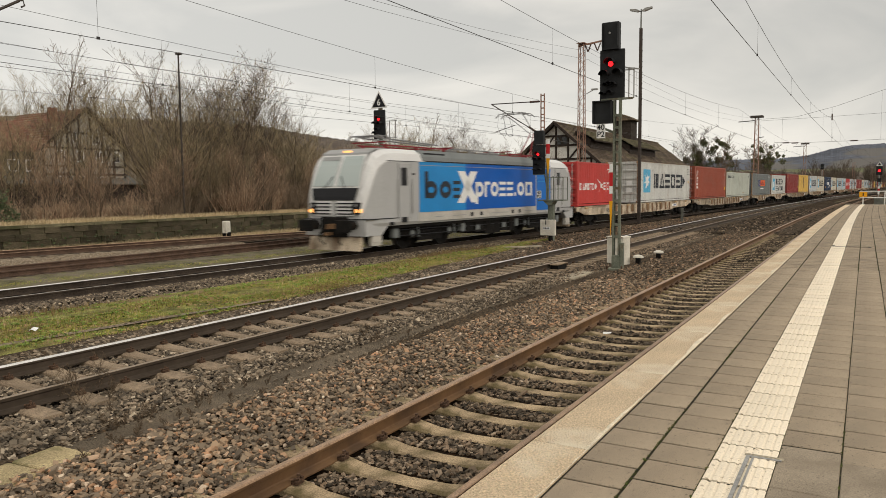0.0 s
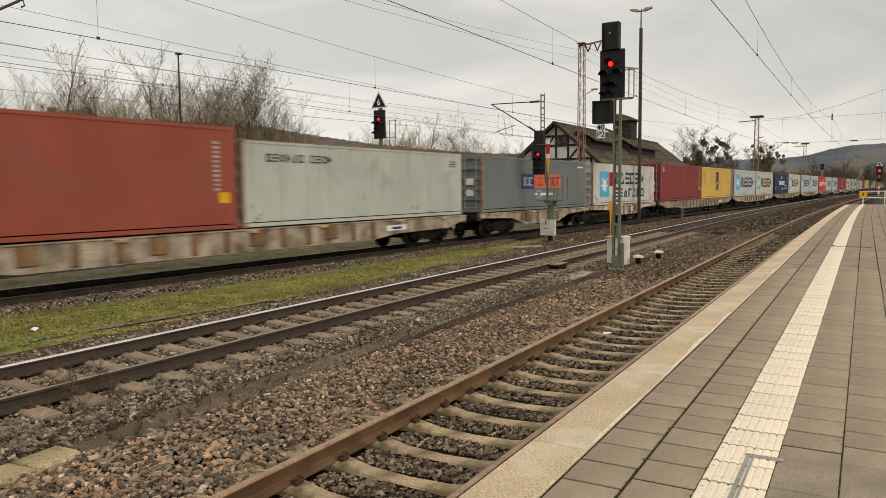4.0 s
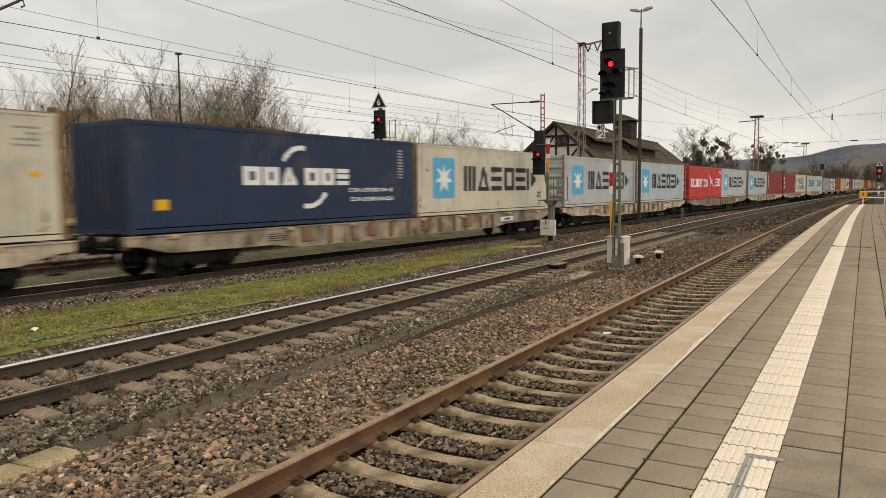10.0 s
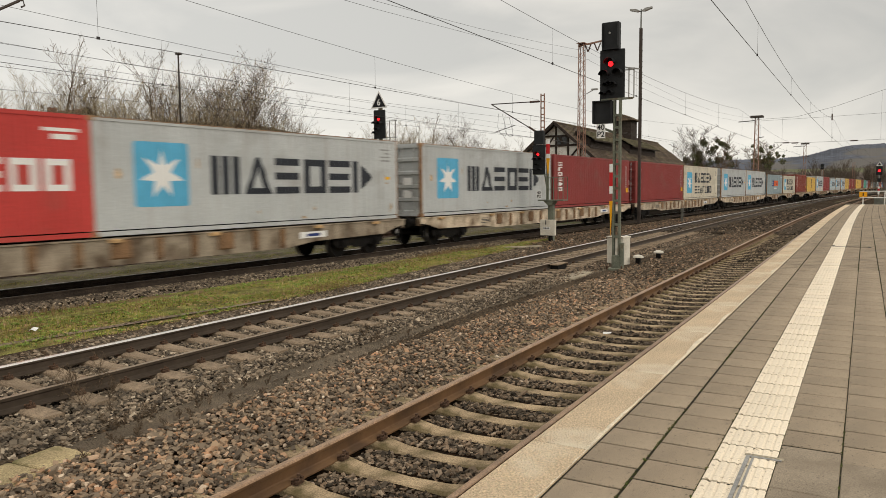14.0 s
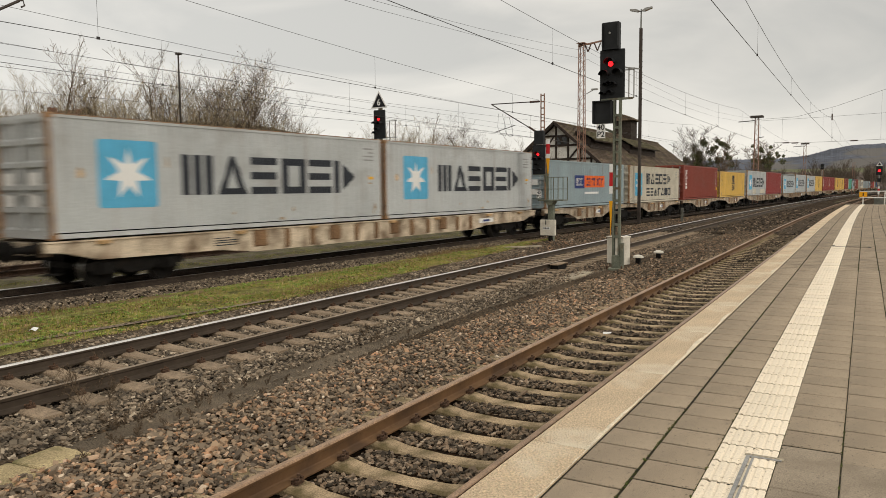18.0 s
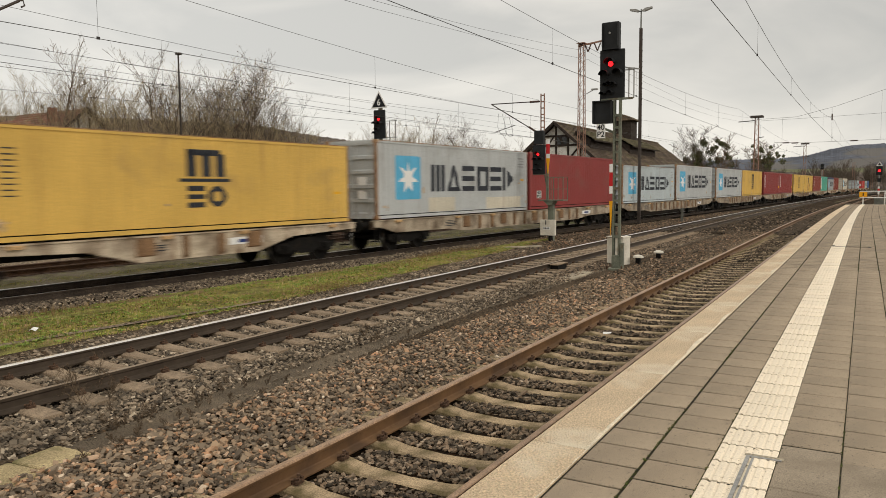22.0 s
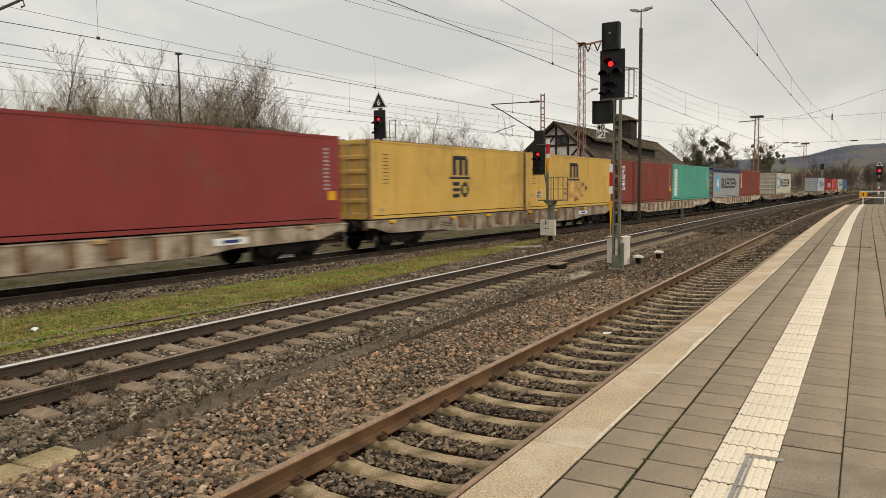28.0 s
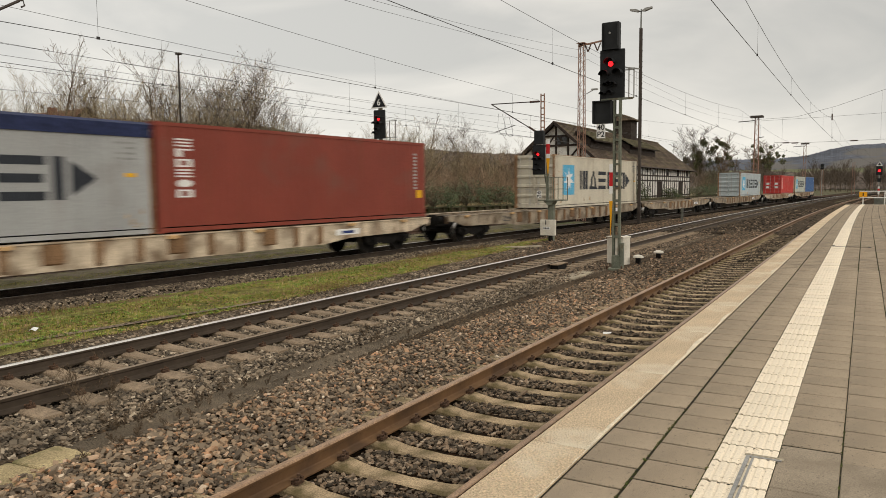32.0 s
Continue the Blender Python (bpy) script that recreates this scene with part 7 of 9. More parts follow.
part("lamp_arm", Geo().beam((0, -0.3, 9.9), (0, -0.95, 10.2), 0.05, 0.05).box(-0.12, 0.12, -1.3, -0.8, 10.18, 10.3, 0.02), M_STEEL, t1, "small grey lamp arm")
# mast with a bracket for the siding
t2 = thing("catenary_mast", pose(45.9, 18.8, -0.35), "slim rust-red battened mast with an insulated bracket", "catenary mast")
for dy in (-0.12, 0.12):
    part("mast_channel", Geo().box(-0.06, 0.06, dy - 0.02, dy + 0.02, 0.0, 8.85), M_MASTRED, t2)
for i in range(21):
    part("batten", Geo().box(-0.062, 0.062, -0.10, 0.10, 0.3 + 0.42 * i, 0.37 + 0.42 * i), M_MASTRED, t2)
part("bracket_tube", Geo().cyl((0, 0.2, 8.35), (0, 3.8, 8.39), 0.035, None, 8).cyl((0, 0.5, 6.38), (0, 3.8, 8.39), 0.035, None, 8).cyl((0, 2.0, 6.87), (0, 3.55, 6.46), 0.025, None, 8), M_MASTDARK, t2)
part("insulator", Geo().cyl((0, 0.25, 8.35), (0, 0.9, 8.36), 0.07, None, 8).cyl((0, 0.4, 6.32), (0, 1.0, 6.70), 0.07, None, 8), M_PORC, t2)
sa = thing("steady_arm", None, "grey tubular steady arm holding the contact wire", "overhead arm")
part("arm_tube", Geo().cyl((7.6, 17.0, 5.13), (10.0, 17.0, 6.63), 0.032, None, 8), M_MASTDARK, sa)
part("wire_clip", Geo().path([(9.95, 17.0, 6.62), (10.1, 17.0, 6.66), (10.13, 17.0, 6.55), (10.05, 17.0, 6.5)], 0.022, 6), M_MASTDARK, sa)
# wire loops hanging in the siding's overhead line
lo = thing("wire_loop", pose(48.5, 23.0, 0), "slack jumper loops hanging from the carrier wire", "overhead wire")
for dx in (0.0, 1.1):
    part("loop", Geo().path([(dx + 0.8 * math.sin(a * 0.9), 0, 7.6 - 1.55 * math.sin(math.pi * a / 6) ** 0.7) for a in range(7)], 0.012, 5), M_WIRE, lo)
# far head-span towers
for x, y, h, lab in ((119.9, 14.5, 12.9, "far lattice mast with a head platform"), (197.8, 13.0, 12.6, "distant lattice mast beside the curve"), (232.0, 3.0, 9.0, "distant thin lattice mast"), (260, 12.0, 9.0, "distant thin lattice mast"), (300, -12, 11, "distant thin lattice mast"), (340, -2, 10, "distant thin lattice mast")):
    tw = thing("catenary_mast", pose(x, y, -0.4), lab, "catenary mast", "far catenary masts")
    lattice(tw, h, 0.75, 0.5, M_MASTRED, None, None, 0.7, 0.032)
    if x < 200:
        part("head_platform", Geo().box(-0.6, 0.6, -0.9, 0.9, h, h + 0.3, 0.05), M_MASTDARK, tw, "dark head platform")
        part("cross_arm", Geo().beam((0, 0.2, h - 0.4), (0, 2.6, h - 0.5), 0.12, 0.12).beam((0, -0.2, h - 3.0), (0, -1.0, h - 2.9), 0.1, 0.1), M_MASTDARK, tw)
sp = thing("head_span", None, "cross wires slung over all tracks with hangers", "overhead wire")
part("span_wire", Geo().path([(120, 14.5, 12.23), (120, 9.1, 12.34), (120, 4.0, 13.57), (120, -2.0, 15.5), (120, -8, 18.2)], 0.02, 5), M_WIRE, sp)
part("span_wire", Geo().path([(120, 14.5, 12.0), (120, 6, 12.1), (120, -2, 12.25), (120, -8, 12.5)], 0.016, 5), M_WIRE, sp)
part("span_wire", Geo().path([(120, 12.0, 8.7), (120, 8.3, 8.52), (120, 2, 8.55), (120, -8, 8.7)], 0.02, 5), M_WIRE, sp)
for y, za, zb in ((11.0, 12.3, 8.65), (4.5, 13.4, 8.55), (-1.6, 15.3, 8.6)):
    part("hanger", Geo().cyl((120, y, za), (120, y, zb), 0.012, None, 4), M_WIRE, sp)
for y, z in ((4.5, 11.6), (8.8, 8.53), (1.2, 8.55), (10.0, 8.6)):
    part("insulator", Geo().cyl((120, y, z), (120, y + (0.0 if z > 9.5 else 0.9), z + (0.9 if z > 9.5 else 0)), 0.09, None, 8), M_PORC, sp)
# ---- loading wall, shed and houses ----
M_LITTER = paint("leaf_litter_ground", (0.215, 0.155, 0.092), 0.95, var=0.35, scale=0.8, grain=18, bump=0.5, dirt=(0.19, 0.15, 0.075), dirt_scale=0.5)
M_WALLSTONE = paint("mossy_loading_wall", (0.095, 0.078, 0.05), 0.95, var=0.35, scale=1.5, grain=25, bump=0.5, dirt=(0.05, 0.06, 0.02), dirt_scale=1.2, dirt_lo=0.45, dirt_hi=0.65, rand=0.35, gvar=0.5)
M_COPING = paint("dark_mossy_coping", (0.14, 0.125, 0.075), 0.95, var=0.3, scale=1.5, grain=25, bump=0.4, dirt=(0.07, 0.075, 0.03), dirt_scale=0.8, rand=0.2)
M_PLASTER = paint("white_plaster", (0.70, 0.675, 0.62), 0.9, var=0.07, scale=1.2, grain=30, bump=0.1, dirt=(0.42, 0.37, 0.30), dirt_scale=1.5, dirt_lo=0.55, dirt_hi=0.8, rand=0.06)
M_OLDPLASTER = paint("grey_weathered_plaster", (0.34, 0.315, 0.265), 0.9, var=0.15, scale=1.2, grain=30, bump=0.1, dirt=(0.2, 0.17, 0.13), dirt_scale=1.0)
M_TIMBER = paint("black_brown_timber", (0.040, 0.030, 0.024), 0.85, var=0.25, scale=4, grain=30, bump=0.2)
M_ROOF = paint("dark_brown_roof_tiles", (0.092, 0.066, 0.046), 0.9, var=0.35, scale=0.7, grain=7, bump=0.5, dirt=(0.125, 0.105, 0.055), dirt_scale=0.9, dirt_lo=0.52, dirt_hi=0.68, rand=0.3, gvar=0.45)
M_MOSSROOF = paint("mossy_roof_tiles", (0.125, 0.11, 0.065), 0.9, var=0.3, scale=1.5, grain=20, bump=0.4)
M_REDROOF = paint("red_clay_roof_tiles", (0.19, 0.085, 0.053), 0.85, var=0.18, scale=0.7, grain=18, bump=0.4, dirt=(0.095, 0.068, 0.048), dirt_scale=0.6, rand=0.12)
M_PANE, _n, _l, pane_bsdf = shader("dark_window_glass")
pane_bsdf.inputs["Base Color"].default_value = (0.03, 0.032, 0.032, 1)
pane_bsdf.inputs["Roughness"].default_value = 0.08
M_GREYWALL = paint("grey_slate_cladding", (0.10, 0.092, 0.078), 0.85, var=0.2, scale=1, grain=15, bump=0.2)

# raised loading ground behind the sidings, held by a stone wall
RAMP = [(-60, 31.0), (40, 30.9), (56, 27.4), (70, 24.3), (140, 23.2), (170, 26.0)]


def ramp_y(x):
    for (xa, ya), (xb, yb) in zip(RAMP, RAMP[1:]):
        if xa <= x <= xb:
            return ya + (yb - ya) * (x - xa) / (xb - xa)
    return RAMP[-1][1]


rows = []
for i in range(60):
    x = -60 + i * 4.0
    y = ramp_y(min(x, 170))
    rows.append([(x, y + 0.25, -0.45), (x, y + 0.28, 0.80), (x, y + 3, 0.86), (x, y + 14, 0.95), (x, y + 40, 1.3), (x, y + 120, 4.0)])
tagged(part("raised_ground", Geo().strip(rows), M_LITTER), "raised rough grassy loading ground behind the sidings", "ground", kind="structure")
wall = thing("loading_wall", None, "low mossy stone loading wall with a concrete coping", "wall", kind="structure")
rng = random.Random(11)
stones = [Geo().box(-0.52, 0.52, 0, 0.3, 0, 0.268, 0.014).mesh("wall_stone", M_WALLSTONE), Geo().box(-0.34, 0.34, 0, 0.3, 0, 0.266, 0.014).mesh("wall_stone", M_WALLSTONE)]
rest = Geo()
x = -10.0
for course in range(4):
    x = -8.0 + 0.23 * (course % 2)
    while x < 52:
        k = rng.random() < 0.35
        w = 0.69 if k else 1.05
        if 15 < x < 34:
            st = part("wall_stone", stones[1 if k else 0], None, wall)
            st.matrix_basis = pose(x + w / 2, ramp_y(x) + rng.uniform(-0.06, 0.05), -0.33 + course * 0.27, rng.uniform(-5, 5), rng.uniform(-1.5, 1.5), rng.uniform(-3, 3))
        else:
            a = math.atan((ramp_y(x + 0.5) - ramp_y(x)) / 0.5)
            rest.box(x, x + w - 0.006, ramp_y(x) + rng.uniform(-0.03, 0.02), ramp_y(x) + 0.4, -0.33 + course * 0.27, -0.33 + course * 0.27 + 0.25)
        x += w
x = 52.0
while x < 140:
    rest.box(x, x + 0.97, ramp_y(x) - 0.02, ramp_y(x) + 0.5, -0.4, 0.78)
    x += 1.0
tagged(part("wall_stones_far", rest, M_WALLSTONE, wall), kind="stuff")
for i in range(50):
    x = -12 + i * 3.0
    a, b = ramp_y(x), ramp_y(x + 3)
    part("coping", Geo().add([(x, a - 0.05, 0.74), (x + 2.97, b - 0.05, 0.74), (x + 2.97, b + 0.4, 0.74), (x, a + 0.4, 0.74), (x, a - 0.05, 0.87), (x + 2.97, b - 0.05, 0.87), (x + 2.97, b + 0.4, 0.87), (x, a + 0.4, 0.87)],
                             [(0, 1, 5, 4), (1, 2, 6, 5), (2, 3, 7, 6), (3, 0, 4, 7), (4, 5, 6, 7)]), M_COPING, wall)


def tiled_slope(parent, p0, p1, up, rows_n, mat, name="roof_tile_course", thick=0.05):
    """Courses of tiles between two ends of an eave, up a slope: each course is a lapped board of tiles."""
    p0, p1, up = Vector(p0), Vector(p1), Vector(up)
    nrm = (p1 - p0).cross(up).normalized()
    if nrm.z < 0:
        nrm = -nrm
    for i in range(rows_n):
        a, b = up * (i / rows_n), up * ((i + 1.12) / rows_n)
        v = [p0 + a + nrm * thick, p1 + a + nrm * thick, p1 + b, p0 + b, p0 + a, p1 + a]
        part(name, Geo().add([tuple(q) for q in v], [(0, 1, 2, 3), (4, 5, 1, 0)]), mat, parent)


def shed():
    sh = thing("goods_shed", None, "half-timbered railway goods shed with a dark tiled roof", "shed")
    X0, X1, Y0, Y1, ZB, ZE, ZR = 74.0, 121.0, 24.4, 33.1, 0.85, 5.35, 9.15
    YM = (Y0 + Y1) / 2
    t = 0.3
    part("wall", Geo().box(X0, X1, Y0, Y0 + t, ZB, ZE), M_PLASTER, sh, "white plaster infill wall")
    part("wall", Geo().box(X0, X1, Y1 - t, Y1, ZB, ZE), M_PLASTER, sh)
    part("gable_wall", Geo().prism([(Y0 + t, ZB), (Y1 - t, ZB), (Y1 - t, ZE), (YM, ZR - 0.15), (Y0 + t, ZE)], "x", X0, X0 + t), M_PLASTER, sh, "white plaster gable")
    part("gable_wall", Geo().prism([(Y0 + t, ZB), (Y1 - t, ZB), (Y1 - t, ZE), (YM, ZE + 1.5), (Y0 + t, ZE)], "x", X1 - t, X1), M_PLASTER, sh)
    # timber frame proud of the plaster
    def bar(a, b, w=0.2, name="timber"):
        part(name, Geo().beam(a, b, 0.10 if abs(a[2] - b[2]) < 1e-3 and False else w, w), M_TIMBER, sh)
    yf = Y0 + 0.02
    for z in (1.05, 3.1, 3.75, 5.25):
        bar((X0, yf, z), (X1, yf, z), 0.17)
    n = 36
    for i in range(n + 1):
        x = X0 + 0.1 + (X1 - X0 - 0.2) * i / n
        bar((x, yf, ZB), (x, yf, ZE), 0.16)
    for i in (3, 9, 16, 22, 27, 33):
        x = X0 + (X1 - X0) * i / n
        bar((x, yf, 1.1), (x + 1.3, yf, 3.1), 0.15, "brace")
    xf = X0 - 0.02
    for z in (3.1, 5.3, 6.75, 7.75):
        k = max(0.0, (z - ZE) / (ZR - ZE))
        half = (Y1 - Y0) / 2 * (1 - k) - 0.1
        bar((xf, YM - half, z), (xf, YM + half, z), 0.2)
    for dy in (-3.9, -2.7, -1.35, 0.0, 1.35, 2.7, 3.9):
        top = ZR - 0.3 - (ZR - ZE) * abs(dy) / ((Y1 - Y0) / 2)
        bar((xf, YM + dy, ZB), (xf, YM + dy, max(top, ZE)), 0.18)
    for s in (-1, 1):
        bar((xf, YM + s * 1.45, 5.3), (xf, YM + s * 2.6, 6.6), 0.16, "brace")
        bar((xf, YM + s * 0.2, 7.8), (xf, YM + s * 0.9, 6.8), 0.14, "brace")
    w = part("gable_window", Geo().box(X0 - 0.05, X0 + 0.05, YM - 1.2, YM + 0.0, 6.78, 7.72), M_PANE, sh, "dark gable window")
    part("window_frame", Geo().box(X0 - 0.08, X0 - 0.05, YM - 0.63, YM - 0.57, 6.78, 7.72), M_TIMBER, w)
    for i in (4, 8, 13, 18, 24, 29, 34):
        x = X0 + (X1 - X0) * (i + 0.5) / n
        part("window", Geo().box(x - 0.35, x + 0.35, Y0 - 0.03, Y0 + 0.05, 3.85, 5.1), M_PANE, sh, "dark small window")
    for i in (11, 21, 31):
        x = X0 + (X1 - X0) * i / n
        part("shed_door", Geo().box(x - 1.1, x + 1.1, Y0 - 0.06, Y0 + 0.04, ZB, 3.0), M_TIMBER, sh, "dark boarded sliding door")
    # roof
    ov = 0.75
    k = (ZR - ZE) / (YM - Y0)
    e0, e1 = Y0 - ov, Y1 + ov
    ze = ZE - ov * k
    part("roof_deck", Geo().add([(X0 - 0.7, e0, ze - 0.06), (X1 + 0.6, e0, ze - 0.06), (X1 - 3.0, YM, ZR - 0.06), (X0 - 0.7, YM, ZR - 0.06), (X0 - 0.7, e1, ze - 0.06), (X1 + 0.6, e1, ze - 0.06)],
                                [(0, 1, 2, 3), (3, 2, 5, 4), (1, 5, 2)]), M_TIMBER, sh)
    rows_n = 26
    for s, ye in ((0, e0), (1, e1)):
        for i in range(rows_n):
            a, b = i / rows_n, (i + 1.1) / rows_n
            def at(f, xend):
                xr = X1 + 0.6 - (3.6) * f
                return (X0 - 0.75 if not xend else xr, ye + (YM - ye) * min(f, 1), ze + (ZR - ze) * min(f, 1))
            p, q, r, u = at(a, 0), at(a, 1), at(b, 1), at(b, 0)
            part("roof_tile_course", Geo().add([(p[0], p[1], p[2] + 0.06), (q[0], q[1], q[2] + 0.06), r, u, p, q], [(0, 1, 2, 3), (4, 5, 1, 0)]), M_ROOF, sh)
    for i in range(rows_n):
        a, b = i / rows_n, (i + 1.1) / rows_n
        def hp(f, s):
            f = min(f, 1)
            return (X1 + 0.65 - 3.6 * f, (e0 if s else e1) + (YM - (e0 if s else e1)) * f, ze + (ZR - ze) * f)
        p, q, r, u = hp(a, 1), hp(a, 0), hp(b, 0), hp(b, 1)
        part("roof_tile_course", Geo().add([(p[0] + 0.06, p[1], p[2] + 0.04), (q[0] + 0.06, q[1], q[2] + 0.04), r, u, p, q], [(0, 1, 2, 3), (4, 5, 1, 0)]), M_ROOF, sh)
    for s, ye in ((0, e0), (1, e1)):
        part("barge_board", Geo().beam((X0 - 0.75, ye, ze), (X0 - 0.75, YM, ZR), 0.06, 0.28), M_TIMBER, sh)
    part("ridge_cap", Geo().cyl((X0 - 0.8, YM, ZR + 0.04), (X1 - 3.0, YM, ZR + 0.04), 0.12, None, 8), M_ROOF, sh)
    part("gutter", Geo().cyl((X0 - 0.5, e0 - 0.06, ze), (X1 + 0.5, e0 - 0.06, ze), 0.07, None, 8), M_MASTDARK, sh)
    # dormers with flat mossy roofs, and the dark vent tower
    for xa, xb, z0, mt in ((75.6, 84.0, 7.75, M_MOSSROOF), (90.5, 104.0, 7.75, M_MOSSROOF)):
        yd = 25.6
        d = part("dormer", Geo().prism([(yd, 6.2), (yd, z0 - 0.32), (27.3, z0 + 0.62), (27.3, 6.2)], "x", xa + 0.3, xb - 0.3), M_TIMBER, sh, "dark boarded dormer")
        tiled_slope(d, (xa, yd - 0.55, z0 - 0.45), (xb, yd - 0.55, z0 - 0.45), (0, 2.2, 1.28), 7, mt, "dormer_tile_course", 0.09)
        part("eave_board", Geo().box(xa, xb, yd - 0.55, yd - 0.45, z0 - 0.56, z0 - 0.44), M_TIMBER, d)
    v = part("vent_tower", Geo().box(98.3, 101.2, YM - 1.2, YM + 1.2, 8.2, 11.3), M_TIMBER, sh, "dark boarded vent tower")
    part("tower_roof", Geo().prism([(YM - 1.7, 11.2), (YM - 1.7, 11.32), (YM, 12.1), (YM + 1.7, 11.32), (YM + 1.7, 11.2)], "x", 97.8, 101.7), M_ROOF, v)


shed()


def old_house():
    h = thing("half_timbered_house", None, "half-timbered house with red tiled roof behind the trees", "house")
    Y, XA, XB, ZB, ZE, ZR = 58.0, 35.3, 43.0, 1.2, 6.1, 9.4
    XM = (XA + XB) / 2
    part("wall", Geo().prism([(XA, ZB), (XB, ZB), (XB, ZE), (XM, ZR - 0.1), (XA, ZE)], "y", Y, Y + 9), M_OLDPLASTER, h, "white plaster infill")
    for x in [XA + 0.1 + i * (XB - XA - 0.2) / 7 for i in range(8)]:
        part("timber", Geo().beam((x, Y - 0.03, ZB), (x, Y - 0.03, ZE + (ZR - ZE) * (1 - abs(x - XM) / (XM - XA)) - 0.3 if abs(x - XM) < 3.5 else ZE), 0.14, 0.14), M_TIMBER, h)
    for z in (3.8, 4.5, 6.0, 7.3):
        k = max(0, (z - ZE) / (ZR - ZE))
        part("timber", Geo().beam((XA + (XM - XA) * k, Y - 0.03, z), (XB - (XM - XA) * k, Y - 0.03, z), 0.14, 0.16), M_TIMBER, h)
    for x, z in ((36.9, 4.85), (38.6, 4.85), (40.4, 4.85), (42.1, 4.85), (38.3, 6.4), (40.1, 6.4), (36.9, 2.7), (38.6, 2.7), (40.4, 2.7)):
        w = part("window", Geo().box(x - 0.32, x + 0.32, Y - 0.1, Y, z, z + 0.95), M_SIGNW, h, "white-framed window")
        part("pane", Geo().box(x - 0.25, x - 0.03, Y - 0.11, Y - 0.1, z + 0.07, z + 0.88).box(x + 0.03, x + 0.25, Y - 0.11, Y - 0.1, z + 0.07, z + 0.88), M_PANE, w)
    for s, xe in ((0, XA - 0.7), (1, XB + 0.7)):
        ze = ZE - 0.6
        for i in range(16):
            a, b = i / 16, min((i + 1.1) / 16, 1)
            pa, pb = (xe + (XM - xe) * a, ze + (ZR - ze) * a), (xe + (XM - xe) * b, ze + (ZR - ze) * b)
            part("roof_tile_course", Geo().add([(pa[0], Y - 0.6, pa[1] + 0.06), (pa[0], Y + 9.5, pa[1] + 0.06), (pb[0], Y + 9.5, pb[1]), (pb[0], Y - 0.6, pb[1])], [(0, 1, 2, 3)]), M_REDROOF if s == 0 else M_ROOF, h)
        part("barge_board", Geo().beam((xe, Y - 0.6, ze), (XM, Y - 0.6, ZR), 0.06, 0.25), M_TIMBER, h)
    part("turret_roof", Geo().add([(40.5, 59, 7.9), (41.7, 59, 7.9), (41.7, 60.4, 7.9), (40.5, 60.4, 7.9), (41.1, 59.7, 9.7)], [(0, 1, 4), (1, 2, 4), (2, 3, 4), (3, 0, 4)]), M_ROOF, h, "pointed dark turret roof")
    part("chimney", Geo().box(37.5, 38.1, 60, 60.6, 7.8, 9.5, 0.05), M_REDROOF, h)
    # side wing with a long red roof
    part("wing_wall", Geo().box(18.0, XA, Y + 1.2, Y + 9, ZB, 5.7), M_GREYWALL, h, "grey slate-clad wing")
    for i in range(16):
        a, b = i / 16, (i + 1.1) / 16
        part("roof_tile_course", Geo().add([(17.4, Y + 0.5 + 4.2 * a, 5.55 + 2.8 * a + 0.06), (XA + 2.2 * a + 0.3, Y + 0.5 + 4.2 * a, 5.55 + 2.8 * a + 0.06), (XA + 2.2 * b + 0.3, Y + 0.5 + 4.2 * b, 5.55 + 2.8 * b), (17.4, Y + 0.5 + 4.2 * b, 5.55 + 2.8 * b)], [(0, 1, 2, 3)]), M_REDROOF, h)
    for x in (24.5, 26.5, 29.0, 31.5, 33.6, 35.0):
        w = part("window", Geo().box(x - 0.42, x + 0.42, Y + 1.1, Y + 1.2, 4.0, 5.0), M_SIGNW, h, "white-framed window")
        part("pane", Geo().box(x - 0.33, x + 0.33, Y + 1.08, Y + 1.1, 4.1, 4.9), M_PANE, w)
    part("porch_roof", Geo().prism([(Y - 2.2, 2.9), (Y + 1.2, 3.7), (Y + 1.2, 3.8), (Y - 2.2, 3.0)], "x", 20.0, 44.0), M_GREYWALL, h, "long grey lean-to roof")
    part("lean_to_wall", Geo().box(20.0, 44.0, Y - 1.7, Y - 1.5, 0.9, 3.0), M_TIMBER, h, "dark boarded lean-to wall")
    for x in range(20, 45, 4):
        part("porch_post", Geo().box(x, x + 0.15, Y - 2.1, Y - 1.95, 1.0, 2.95), M_TIMBER, h)


old_house()
# ---- trees, bushes, hills ----
M_BARK = paint("grey_brown_bark", (0.125, 0.095, 0.066), 0.9, var=0.3, scale=4, grain=30, bump=0.3)
M_TWIG = islands("bare_twigs", [(0, (0.11, 0.082, 0.056)), (0.5, (0.18, 0.132, 0.088)), (1, (0.27, 0.20, 0.135))], 0.9)
M_TWIG_RED = islands("red_brown_twigs", [(0, (0.20, 0.118, 0.078)), (0.5, (0.36, 0.235, 0.155)), (1, (0.54, 0.41, 0.27))], 0.9)
M_TWIG_OLIVE = islands("olive_twigs", [(0, (0.15, 0.122, 0.07)), (0.5, (0.29, 0.232, 0.135)), (1, (0.46, 0.36, 0.22))], 0.9)
M_FARTWIG = islands("far_grey_twigs", [(0, (0.07, 0.055, 0.045)), (0.5, (0.11, 0.088, 0.07)), (1, (0.16, 0.125, 0.095))], 0.9)
M_FARTWIG2 = islands("far_brown_twigs", [(0, (0.12, 0.082, 0.052)), (0.5, (0.18, 0.125, 0.078)), (1, (0.25, 0.175, 0.11))], 0.9)
